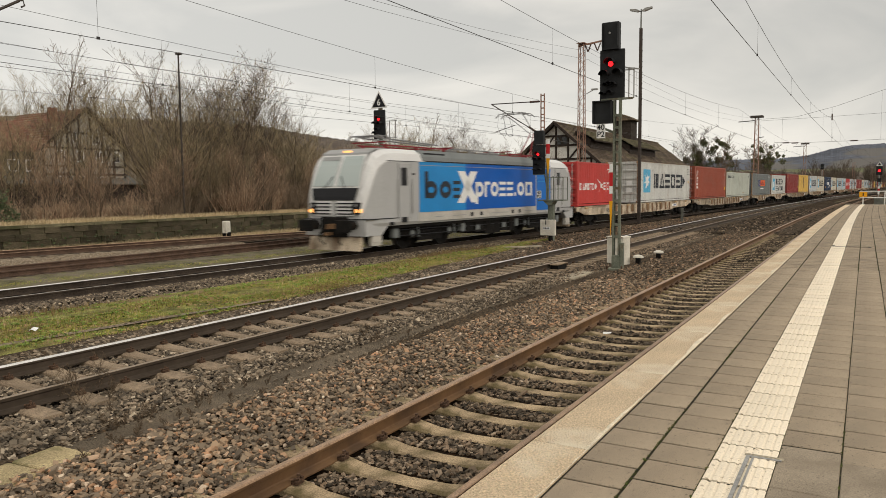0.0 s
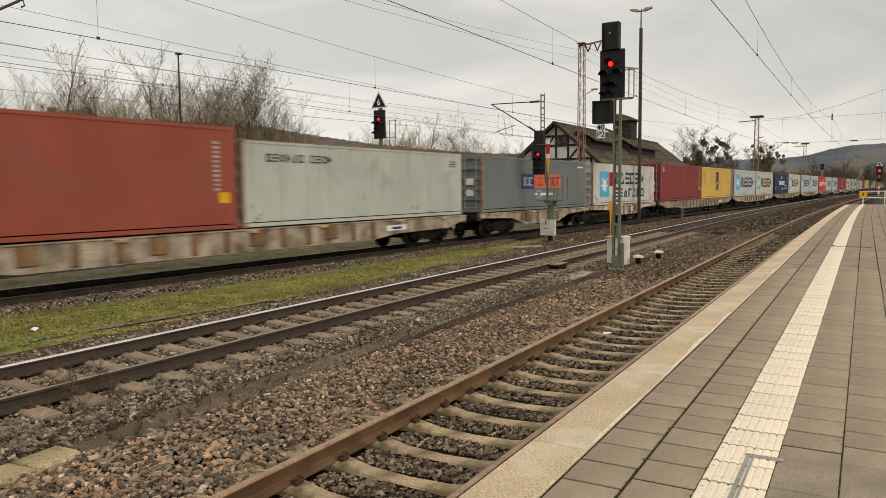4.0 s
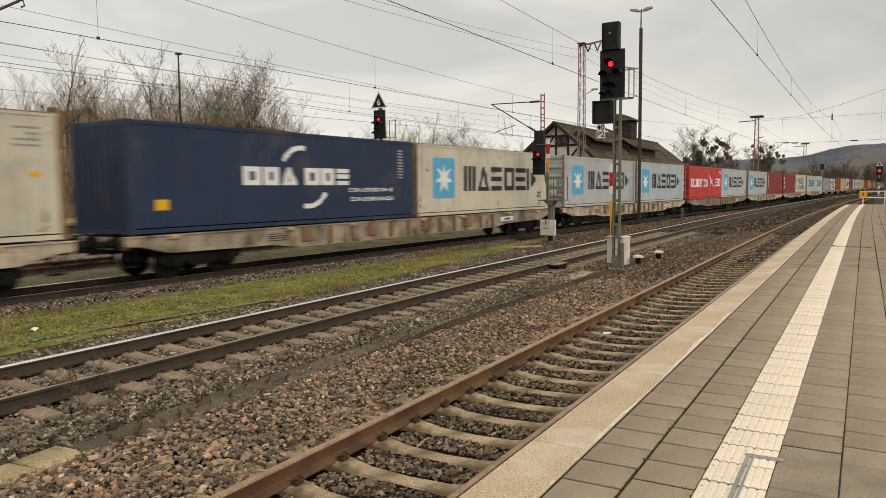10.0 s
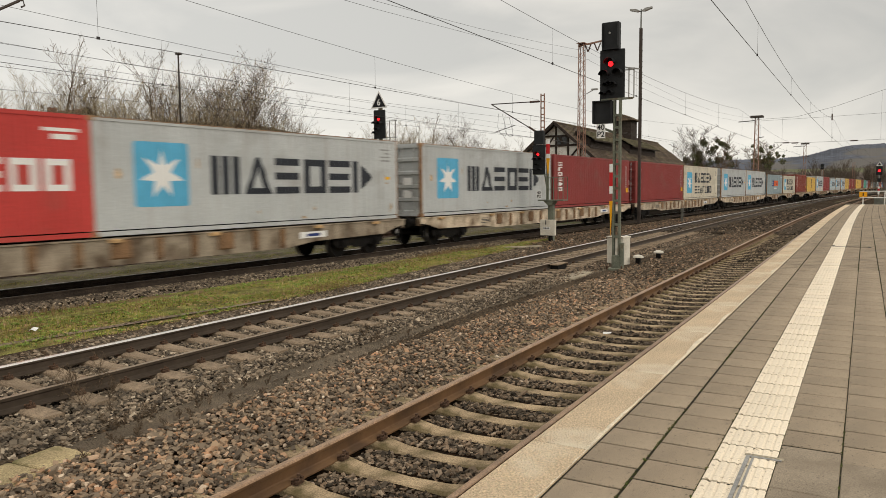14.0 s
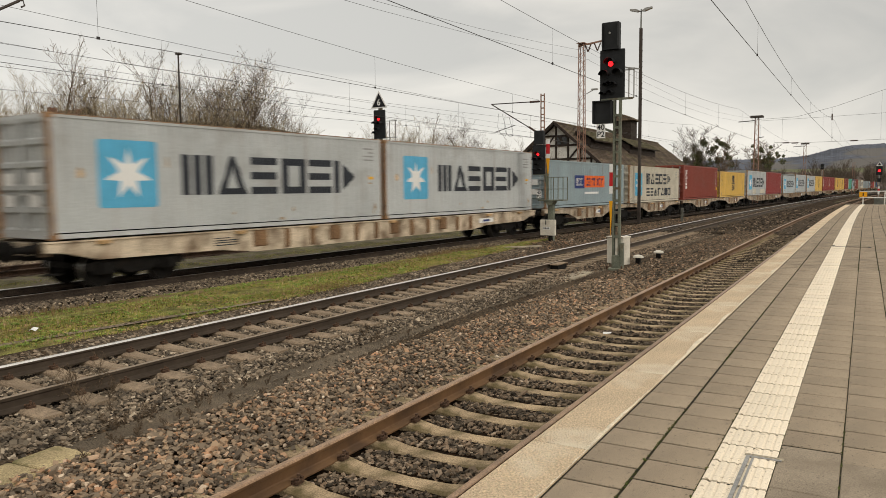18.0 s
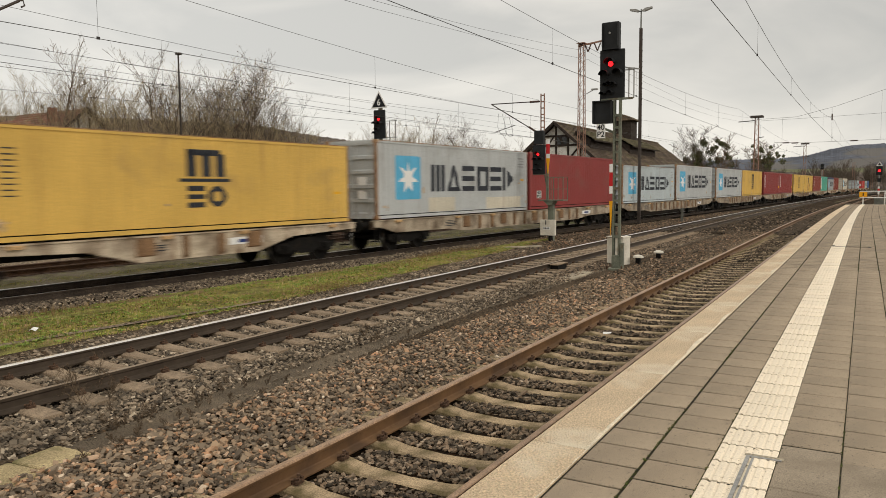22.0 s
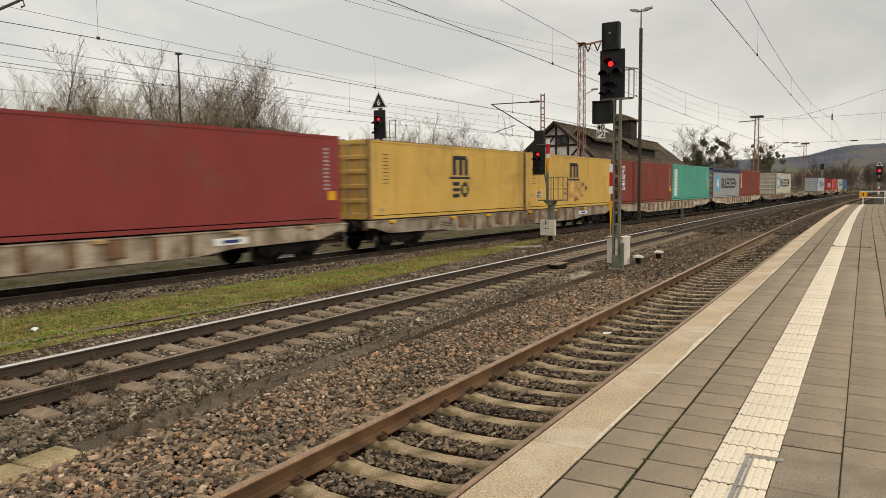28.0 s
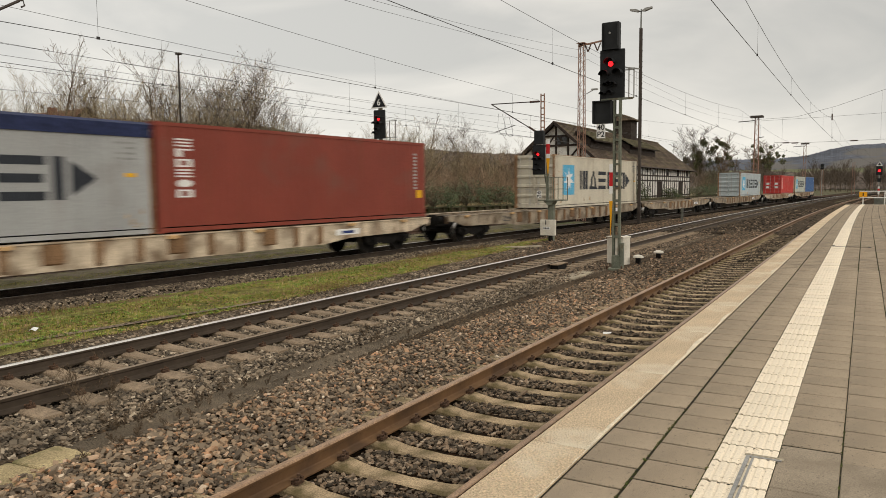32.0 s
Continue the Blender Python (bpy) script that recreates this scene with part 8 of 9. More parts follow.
M_LEAF_DRY = islands("withered_leaves", [(0, (0.10, 0.055, 0.035)), (0.6, (0.17, 0.09, 0.055)), (1, (0.24, 0.14, 0.085))], 0.85)
M_LEAF_GREEN = islands("ivy_leaves", [(0, (0.03, 0.040, 0.014)), (0.5, (0.05, 0.072, 0.025)), (0.85, (0.09, 0.105, 0.045)), (1, (0.20, 0.18, 0.10))], 0.55)
M_MISTLE = islands("mistletoe_leaves", [(0, (0.055, 0.06, 0.026)), (1, (0.13, 0.13, 0.06))], 0.8)


def limb(vs, fs, a, b, r0, r1, n=3):
    d = (b - a)
    if d.length < 1e-5:
        return
    d.normalize()
    u = d.orthogonal().normalized()
    w = d.cross(u)
    k = len(vs)
    for p, r in ((a, r0), (b, r1)):
        for i in range(n):
            t = 2 * math.pi * i / n
            vs.append(tuple(p + (u * math.cos(t) + w * math.sin(t)) * r))
    for i in range(n):
        j = (i + 1) % n
        fs.append((k + i, k + j, k + n + j, k + n + i))


def grow(rng, height, spread, stems, depth, twig_r, droop=0.0, leaves=0, lean=0.15, first=0.25):
    """Trunks with limbs that fork into ever thinner twigs. Returns wood, twigs and leaves."""
    wood, twigs, leaf = Geo(), Geo(), Geo()
    tips = []
    def branch(p, d, length, r, lev):
        segs = 4 if lev == 0 else 3
        q = p
        pts = [p]
        for i in range(segs):
            d = (d + Vector((rng.gauss(0, 0.10 + 0.05 * lev), rng.gauss(0, 0.10 + 0.05 * lev), rng.gauss(0.04 - droop * lev, 0.08)))).normalized()
            nq = q + d * (length / segs)
            g = wood if lev < 2 else twigs
            ra, rb = r * (1 - 0.7 * i / segs), r * (1 - 0.7 * (i + 1) / segs)
            limb(g.v, g.f, q, nq, max(ra, twig_r), max(rb, twig_r * 0.7), 5 if lev == 0 else (4 if lev == 1 else 3))
            q = nq
            pts.append(q)
        if lev >= depth:
            tips.append(q)
            return
        kids = (11, 8, 5, 4)[min(lev, 3)]
        for i in range(kids):
            f = first + (1 - first) * (i + rng.random()) / kids if lev == 0 else 0.2 + 0.8 * (i + rng.random()) / kids
            k = min(int(f * segs), segs - 1)
            base = pts[k].lerp(pts[k + 1], f * segs - k)
            az = rng.uniform(0, 2 * math.pi)
            side = Vector((math.cos(az), math.sin(az), rng.uniform(0.1, 0.7)))
            nd = (d * rng.uniform(0.5, 0.9) + side * spread).normalized()
            branch(base, nd, length * rng.uniform(0.35, 0.6) * (1.15 - 0.5 * f), r * 0.42 * (1.1 - 0.6 * f), lev + 1)
    for s in range(stems):
        az = rng.uniform(0, 2 * math.pi)
        off = Vector((math.cos(az), math.sin(az), 0)) * (0.25 * rng.random() * stems ** 0.5)
        d = Vector((math.cos(az) * lean * rng.random(), math.sin(az) * lean * rng.random(), 1)).normalized()
        branch(off, d, height * rng.uniform(0.75, 1.0), height * (0.0085 if stems > 1 else 0.0105), 0)
    for i in range(leaves):
        p = tips[rng.randrange(len(tips))] + Vector((rng.gauss(0, 0.1), rng.gauss(0, 0.1), rng.gauss(0, 0.1)))
        u = Vector((rng.gauss(0, 1), rng.gauss(0, 1), rng.gauss(0, 1))).normalized() * rng.uniform(0.022, 0.045)
        w = u.orthogonal().normalized() * u.length * 0.7
        leaf.add([tuple(p - u), tuple(p + w), tuple(p + u), tuple(p - w)], [(0, 1, 2, 3)])
    return wood, twigs, leaf


def tree_kind(seed, name, label, category, height, spread, stems, depth, twig_r, mat, leaves=0, **kw):
    rng = random.Random(seed)
    wood, twigs, leaf = grow(rng, height, spread, stems, depth, twig_r, leaves=leaves, **kw)
    t = thing(name, pose(0, 0, -200), label, category)
    part("trunk", wood, mat if depth == 1 else M_BARK, t)
    if twigs.v:
        tagged(part("crown", twigs, mat, t), kind="stuff")
    if leaves:
        tagged(part("leaves", leaf, M_LEAF_DRY, t), kind="stuff")
    return t


K_TALL = tree_kind(1, "bare_tree", "tall slender bare tree behind the sidings", "tree", 10.0, 0.42, 1, 3, 0.0085, M_TWIG, lean=0.05)
K_ROUND = tree_kind(2, "bare_tree", "broad bare tree with a few withered leaves", "tree", 9.0, 0.7, 2, 3, 0.0078, M_FARTWIG, leaves=1700, lean=0.4, first=0.15)
K_ROUND2 = tree_kind(3, "bare_tree", "bare olive-brown many-stemmed tree", "tree", 9.0, 0.6, 3, 3, 0.0075, M_TWIG_OLIVE, lean=0.5, first=0.12)
K_BUSH = tree_kind(4, "bare_bush", "dense bare brown bush", "bush", 4.2, 0.65, 9, 2, 0.0065, M_TWIG_RED, lean=0.7, first=0.1)
K_BUSH2 = tree_kind(5, "bare_bush", "dense olive-brown leafless thicket bush", "bush", 5.2, 0.6, 10, 2, 0.007, M_TWIG_OLIVE, lean=0.6, first=0.08)
K_BUSH3 = tree_kind(6, "bare_bush", "tangled bare bush with withered leaves", "bush", 4.6, 0.7, 9, 2, 0.0065, M_TWIG, leaves=500, lean=0.6, first=0.08)
K_FAR = tree_kind(7, "bare_tree", "distant bare brown winter tree", "tree", 12.0, 1.0, 2, 3, 0.022, M_FARTWIG, lean=0.12, first=0.3, droop=0.02)
K_LOW = tree_kind(17, "bare_tree", "distant bare brown winter tree", "tree", 11.5, 0.75, 2, 2, 0.05, M_FARTWIG, lean=0.2)
K_LOW2 = tree_kind(18, "bare_tree", "distant bare brown winter tree", "tree", 11.0, 0.8, 3, 2, 0.045, M_FARTWIG, lean=0.3)
K_FAR2 = tree_kind(8, "bare_tree", "distant bare brown winter tree", "tree", 11.0, 0.95, 2, 3, 0.022, M_FARTWIG2, lean=0.1, first=0.28, droop=0.02)
K_SCRUB = tree_kind(19, "bare_bush", "low red-brown scrub of thin upright stems", "bush", 2.3, 0.5, 26, 1, 0.006, M_TWIG_RED, lean=0.8, first=0.1)
K_SCRUB2 = tree_kind(20, "bare_bush", "low pale brown scrub of thin stems", "bush", 2.0, 0.6, 24, 1, 0.006, M_TWIG, lean=0.9, first=0.1)
for k in (K_SCRUB, K_SCRUB2, K_TALL, K_ROUND, K_ROUND2, K_BUSH, K_BUSH2, K_BUSH3, K_FAR, K_FAR2, K_LOW, K_LOW2):
    k["spare"] = 1


def put(kind, x, y, z, scale, turn, group):
    m = pose(x, y, z, 0, 0, turn)
    if "spare" in kind:
        ob = kind
        ob.matrix_basis = m
        del ob["spare"]
    else:
        ob = copy_thing(kind, m)
    ob.scale = (scale * 0.96, scale * 1.04, scale)
    ob["group"] = group
    return ob


rng = random.Random(21)
TREES = [(K_ROUND2, 22.8, 40, 7.5), (K_TALL, 25.9, 42, 11.2), (K_ROUND2, 26.2, 40, 9.2), (K_ROUND, 28.4, 41, 9.2), (K_TALL, 31.0, 43, 9.7), (K_TALL, 32.5, 41, 11.7), (K_ROUND2, 33.3, 40, 9.2),
         (K_ROUND, 33.7, 38, 10.4), (K_ROUND2, 36.1, 38, 10.6), (K_ROUND, 37.5, 37, 11.4), (K_ROUND, 40.7, 38, 8.6), (K_ROUND2, 47.6, 42, 7.2), (K_ROUND, 54.1, 45, 6.8), (K_ROUND2, 62.9, 50, 6.9),
         (K_ROUND, 35.0, 43, 9.2), (K_ROUND, 38.4, 39, 10.6), (K_ROUND2, 19.0, 42, 8.0), (K_TALL, 20.5, 44, 9.0), (K_TALL, 28.0, 50, 10.8), (K_TALL, 22.0, 50, 10.5),
         (K_ROUND2, 69.3, 45, 9.7), (K_TALL, 72.9, 45, 10.6), (K_ROUND, 73.6, 42, 9.3), (K_ROUND, 77.7, 42, 10.6), (K_ROUND, 94.8, 48, 10.0), (K_ROUND2, 69.7, 48, 9.2), (K_ROUND, 60.0, 40, 7.5), (K_ROUND2, 66.0, 40, 7.6)]
TREES += [(K_ROUND2, 37.5 + 2.6 * i, 69.0 + i % 3, 12.6 + 0.8 * (i % 2)) for i in range(8)]
TREES += [(K_ROUND, 34.4, 37.5, 10.0), (K_ROUND, 36.6, 39.5, 10.4), (K_ROUND, 39.6, 38.5, 9.8), (K_ROUND2, 38.0, 40.0, 9.6)]
for kind, x, y, top in TREES:
    h0 = {K_TALL: 10.6, K_ROUND: 9.8, K_ROUND2: 9.6}[kind]
    put(kind, x, y, 0.9, (top - 0.8) / h0 * (1.0 if kind is K_TALL else 0.92), rng.uniform(0, 360), "trees behind the sidings")
for i in range(125):
    x = rng.uniform(13, 66)
    put(rng.choice((K_SCRUB, K_SCRUB2)), x, ramp_y(x) + rng.uniform(1.3, 5.5), 0.82, rng.uniform(0.5, 1.1) * (0.6 if x < 28 else 1.0), rng.uniform(0, 360), "thicket behind the loading wall")
for i in range(115):
    x = 12 + 70 * (i + rng.random()) / 115
    y = ramp_y(x) + rng.choice((2.6, 4.2, 6.5, 9.5, 13)) + rng.uniform(-0.8, 0.8)
    if 71 < x < 124 and 23 < y < 35 or 0.45 < x / y < 0.80 and i % 3:
        continue
    k = rng.choice((K_BUSH, K_BUSH, K_BUSH2, K_BUSH2, K_BUSH3))
    s = rng.uniform(0.75, 1.25) * (0.75 if y < ramp_y(x) + 3.6 else 1.1) * (0.88 if x > 40 else 1.0)
    put(k, x, y, 0.82, s, rng.uniform(0, 360), "thicket behind the loading wall")
# trees past the shed, some with mistletoe
for kind, x, y, top, clumps in ((K_FAR, 160.0, 30.6, 13.9, 13), (K_FAR2, 181.0, 28.2, 14.6, 9), (K_FAR2, 285.0, 32.0, 19.2, 6), (K_FAR, 312.0, 33.0, 17.5, 4), (K_FAR, 176.0, 33.5, 10.5, 0)):
    tree = put(kind, x, y, 0.5, (top - 0.5) / 11.8, rng.uniform(0, 360), "trees past the shed")
    if clumps:
        for j in range(clumps):
            g = Geo()
            c = Vector((rng.gauss(0, 1.5), rng.gauss(0, 1.9), 11.5 * rng.uniform(0.45, 0.9)))
            r = rng.uniform(0.45, 0.85)
            for n in range(110):
                d = Vector((rng.gauss(0, 1), rng.gauss(0, 1), rng.gauss(0, 1))).normalized() * r * rng.random() ** 0.6
                u = Vector((rng.gauss(0, 1), rng.gauss(0, 1), rng.gauss(0, 1))).normalized() * 0.15
                w = u.orthogonal() * 0.6
                p = c + d
                g.add([tuple(p - u), tuple(p + w), tuple(p + u), tuple(p - w)], [(0, 1, 2, 3)])
            mb = tagged(part("mistletoe_clump", g, M_MISTLE, tree, "dark round mistletoe clump"), kind="stuff")
for i in range(9):
    put(K_BUSH if i % 3 else K_BUSH3, rng.uniform(132, 190), rng.uniform(29, 35), 0.3, rng.uniform(0.8, 1.35), rng.uniform(0, 360), "brown brush past the shed")
# distant woods on both sides of the curve
for i in range(120):
    x = rng.uniform(210, 430)
    y = rng.choice((rng.uniform(-70, -22), rng.uniform(26, 70), rng.uniform(-30, -12) if x > 300 else rng.uniform(30, 80)))
    y += -0.06 * (x - 210)
    put(rng.choice((K_LOW, K_LOW2)), x, y, -0.4, rng.uniform(0.55, 0.95), rng.uniform(0, 360), "far trackside trees")
for i in range(60):
    x = rng.uniform(330, 420)
    put(rng.choice((K_LOW, K_LOW2)), x, rng.uniform(-45, 25), -0.4, rng.uniform(0.7, 1.1), rng.uniform(0, 360), "far trackside trees")


def leafy_bush(x, y, z, rx, rz, n, seed, label, mat=M_LEAF_GREEN):
    """A low evergreen bush: a skin of leaves over bare stems, with gaps."""
    r = random.Random(seed)
    g, st = Geo(), Geo()
    for i in range(40):
        a = r.uniform(0, 2 * math.pi)
        st.cyl((0, 0, 0), (rx * 0.8 * math.cos(a) * r.random(), rx * 0.6 * math.sin(a) * r.random(), rz * r.uniform(0.5, 1.0)), 0.02, 0.006, 4, False)
    for i in range(n):
        a, e = r.uniform(0, 2 * math.pi), math.asin(r.random())
        k = r.uniform(0.72, 1.05) * (1 + 0.16 * math.sin(5 * a + seed) + 0.12 * math.sin(9 * e + 3 * a))
        p = Vector((rx * k * math.cos(a) * math.cos(e), rx * 0.7 * k * math.sin(a) * math.cos(e), rz * k * math.sin(e) + 0.05))
        u = Vector((r.gauss(0, 1), r.gauss(0, 1), r.gauss(0, 0.6))).normalized() * r.uniform(0.05, 0.10)
        w = u.orthogonal().normalized() * u.length * 0.65
        g.add([tuple(p - u), tuple(p + w), tuple(p + u), tuple(p - w)], [(0, 1, 2, 3)])
    b = thing("evergreen_bush", pose(x, y, z), label, "bush", "evergreen bushes")
    part("stem_tuft", st, M_BARK, b)
    tagged(part("foliage", g, mat, b), kind="stuff")


for i, (x, y, rx, rz) in enumerate(((48.0, 28.6, 2.6, 1.7), (52.5, 28.2, 2.8, 2.0), (57.0, 27.6, 2.6, 1.7), (61.5, 26.8, 2.4, 1.3), (88.0, 23.9, 2.2, 2.0), (104.0, 23.7, 2.4, 1.2), (122.0, 23.0, 4.0, 1.5), (129.0, 22.6, 5.0, 1.7), (138.0, 22.4, 5.0, 1.6), (150.0, 23.5, 6.0, 1.8), (166.0, 28.6, 3.2, 5.5), (17.5, 33.0, 1.2, 1.6))):
    leafy_bush(x, y, 0.8, rx, rz, 1500, 40 + i, "evergreen bramble and ivy bush by the loading ground")


def hill(name, pts, depth, mat, label):
    """A wooded ridge: crest points (x, y, z) with a slope towards the viewer and an uneven treetop line."""
    r = random.Random(len(pts))
    rows = [[], [], [], []]
    for (xa, ya, za), (xb, yb, zb) in zip(pts, pts[1:]):
        n = 36
        for i in range(n):
            t = i / n
            x, y, z = xa + (xb - xa) * t, ya + (yb - ya) * t, za + (zb - za) * t
            k = math.hypot(x, y)
            dx, dy = x / k, y / k
            rows[0].append((x - dx * depth, y - dy * depth, 0.0))
            rows[1].append((x - dx * depth * 0.5, y - dy * depth * 0.5, z * 0.55))
            rows[2].append((x, y, z + r.uniform(-0.7, 0.7)))
            rows[3].append((x + dx * depth, y + dy * depth, z * 0.3))
    tagged(part(name, Geo().strip(rows), mat, None, "", True), label, "hill", kind="structure")


M_WOODS = paint("bare_winter_woods", (0.105, 0.082, 0.066), 0.95, var=0.35, scale=0.06, grain=0.6, bump=0.0)
# Air haze over the far hill is mixed into its base colour.
M_WOODS_FAR = paint("haze_blue_woods", (0.082, 0.090, 0.112), 0.95, var=0.25, scale=0.012, grain=0.12, bump=0.0, gvar=0.3, dirt=(0.125, 0.115, 0.105), dirt_scale=0.01, dirt_lo=0.52, dirt_hi=0.6)
M_FIELD = paint("far_field", (0.125, 0.13, 0.062), 0.95, var=0.2, scale=0.02, grain=0.3, bump=0.0)
hill("backdrop_hill_woods", [(100, 640, 62), (339, 612, 65.9), (392, 580, 66.8), (447, 539, 66.3), (500, 489, 63), (531, 456, 55.5), (567, 410, 46.5), (600, 361, 40.5), (623, 319, 36.5), (637, 290, 35.6), (655, 246, 29), (684, 148, 20)], 150, M_WOODS, "brown leafless wooded hillside beyond the station")
hill("backdrop_far_hill", [(1290, 520, 45), (1390, 296, 50), (1394, 130, 50), (1397, 87, 54), (1399, 53, 63.5), (1400, 20, 69), (1400, -26, 70), (1395, -120, 74), (1380, -260, 60)], 400, M_WOODS_FAR, "distant wooded hill, haze put into its blue-grey colour")
tagged(part("backdrop_field", Geo().strip([[(560, y, 4.0), (820, y, 19.0)] for y in (-150, -40, 30, 90, 160)]), M_FIELD), "pale green field below the far hill", "field", kind="structure")
hill("backdrop_field_trees", [(520, -140, 10), (520, -60, 11), (520, 0, 10), (520, 60, 12), (520, 130, 12), (500, 200, 13)], 30, M_WOODS, "dark brown tree belt before the field")

# ---- grass and weeds ----
def blades(name, count, place, mat, h0, h1, label, seed, lean=0.4, width=0.006):
    r = random.Random(seed)
    g = Geo()
    for i in range(count):
        x, y, z = place(r)
        a = r.uniform(0, 2 * math.pi)
        h = r.uniform(h0, h1)
        w = width * r.uniform(0.7, 1.4)
        lx, ly = math.cos(a) * h * lean * r.random(), math.sin(a) * h * lean * r.random()
        cx, cy = -math.sin(a) * w, math.cos(a) * w
        g.v.extend([(x - cx, y - cy, z), (x + cx, y + cy, z), (x + lx, y + ly, z + h)])
        n = len(g.v)
        g.f.append((n - 3, n - 2, n - 1))
    return tagged(part(name, g, mat), label, "grass", kind="stuff")


def in_strip(r):
    x = 3.0 + 30 * r.random() ** 1.2
    a, b = grass_y(x)
    y = a + (b - a) * r.random()
    while math.sin(x * 2.1 + 3 * y) + math.sin(y * 3.7 - x) + math.sin(x * 5.3) * math.sin(y * 6.1) + r.gauss(0, 0.5) < -0.25:
        y = a + (b - a) * r.random()
        x += 0.07
    k = (y - a) / max(b - a, 0.1)
    return x, y, -0.345 + 0.06 * math.sin(math.pi * k) + 0.0


blades("grass_blades", 60000, in_strip, M_BLADE, 0.012, 0.05, "short green and yellowing grass on the strip", 3)


def tuft(r):
    c = r.choice(((24.5, 14.3), (26.0, 14.6), (23.0, 14.0), (27.5, 14.4), (14.5, 12.2), (11.0, 13.6), (9.0, 14.8), (8.0, 13.2), (16.5, 13.7), (19.5, 13.3)))
    return c[0] + r.gauss(0, 0.8), c[1] + r.gauss(0, 0.3), -0.33


blades("dry_grass_tufts", 8000, tuft, M_TUFT, 0.03, 0.16, "dry reddish grass tufts on the strip", 4, 0.5)
blades("dry_grass_bank", 34000, lambda r: ((lambda x: (x, ramp_y(x) + r.uniform(-0.05, 2.2), 0.84))(r.uniform(10, 60))), M_DRY, 0.06, 0.26, "pale dry grass along the top of the loading wall", 5, 0.7, 0.012)
blades("dry_grass_foot", 30000, lambda r: ((lambda x: (x, ramp_y(x) - 0.02 - 1.5 * r.random() ** 1.3, -0.42))(r.uniform(14, 52))), M_DRY, 0.10, 0.42, "dry grass at the foot of the loading wall", 6, 0.6, 0.012)
blades("siding_weeds", 26000, lambda r: ((lambda x: (x, r.uniform(line_c(x) + 2.2, D_Y - 1.0), -0.2))(r.uniform(6, 40))), M_BLADE, 0.01, 0.04, "thin weeds between the train track and the siding", 7)
blades("platform_end_grass", 5000, lambda r: (r.uniform(68.5, 100), r.uniform(-8, 0.0), -0.42), M_BLADE, 0.1, 0.3, "rough grass past the platform end", 8, 0.5, 0.03)


def rosettes(count, seed):
    """Broad low weed leaves lying in small rosettes over the turf."""
    r, g = random.Random(seed), Geo()
    for i in range(count):
        x, y, z = in_strip(r)
        if x > 20 and r.random() < 0.7:
            continue
        a0, size = r.uniform(0, 6.28), r.uniform(0.03, 0.075)
        for k in range(r.randint(4, 7)):
            a = a0 + k * 6.28 / 6 + r.uniform(-0.3, 0.3)
            c, n = math.cos(a), math.sin(a)
            h = size * r.uniform(0.2, 0.7)
            g.add([(x, y, z + 0.02), (x + 0.5 * size * c - 0.22 * size * n, y + 0.5 * size * n + 0.22 * size * c, z + 0.02 + h), (x + size * c, y + size * n, z + 0.02 + h * 0.8), (x + 0.5 * size * c + 0.22 * size * n, y + 0.5 * size * n - 0.22 * size * c, z + 0.02 + h)], [(0, 1, 2, 3)])
    tagged(part("weed_rosettes", g, M_ROSETTE), "bright green leafy weed rosettes in the turf", "weeds", kind="stuff")


rosettes(2600, 61)
blades("dead_stalks", 900, in_strip, M_DRY, 0.08, 0.26, "thin pale dead stalks standing in the turf", 62, 0.5, 0.003)


def weed(x, y, z, seed, h=0.35):
    r = random.Random(seed)
    wood, tw, lf = grow(r, h, 0.9, 5, 2, 0.0022, lean=0.9, first=0.1)
    wd = thing("dry_weed", pose(x, y, z), "small leafless brown weed in the stones", "weed", "dry weeds")
    wood.add(tw.v, tw.f)
    part("stalk", wood, M_STALK, wd)


for i, (x, y) in enumerate(((4.55, 6.45), (5.0, 6.75), (5.6, 6.5), (6.1, 6.75), (6.7, 6.9), (9.7, 7.0), (10.5, 7.1), (16.5, 7.4), (4.8, 7.0), (5.4, 8.0), (17.6, 7.5))):
    weed(x * 0.976, y * 0.976, -0.27, 70 + i, 0.15 if i != 9 else 0.5)

# ivy and debris on the foot of the loading wall
def ivy(r):
    x = r.choice((16.5, 19.0, 21.5, 24.0, 27.0, 30.0, 33.0)) + r.gauss(0, 1.0)
    return x, ramp_y(x) - 0.10 - 0.25 * r.random(), -0.35 + 0.7 * r.random() ** 1.5


g, r = Geo(), random.Random(9)
for i in range(450):
    p = Vector(ivy(r))
    u = Vector((r.gauss(0, 1), r.gauss(0, 0.4), r.gauss(0, 1))).normalized() * r.uniform(0.04, 0.08)
    w = u.orthogonal().normalized() * u.length * 0.7
    g.add([tuple(p - u), tuple(p + w), tuple(p + u), tuple(p - w)], [(0, 1, 2, 3)])
tagged(part("ivy_patches", g, M_LEAF_GREEN), "ivy and bramble leaves hanging on the loading wall", "ivy", kind="stuff")
sc = thing("paper_scrap", pose(7.6, 13.0, -0.285, 0, 0, 30), "crumpled white paper scrap in the turf", "litter")
part("scrap", Geo().strip([[(-0.1, -0.07, 0.02), (0.0, -0.08, 0.06), (0.11, -0.05, 0.02)], [(-0.12, 0.0, 0.05), (0.0, 0.01, 0.08), (0.1, 0.02, 0.05)], [(-0.08, 0.08, 0.01), (0.02, 0.07, 0.05), (0.12, 0.09, 0.02)]]), M_SIGNW, sc)
sc = thing("paper_scrap", pose(11.55, 3.6, -0.19, 0, 0, -60), "white scrap lying between the rails", "litter")
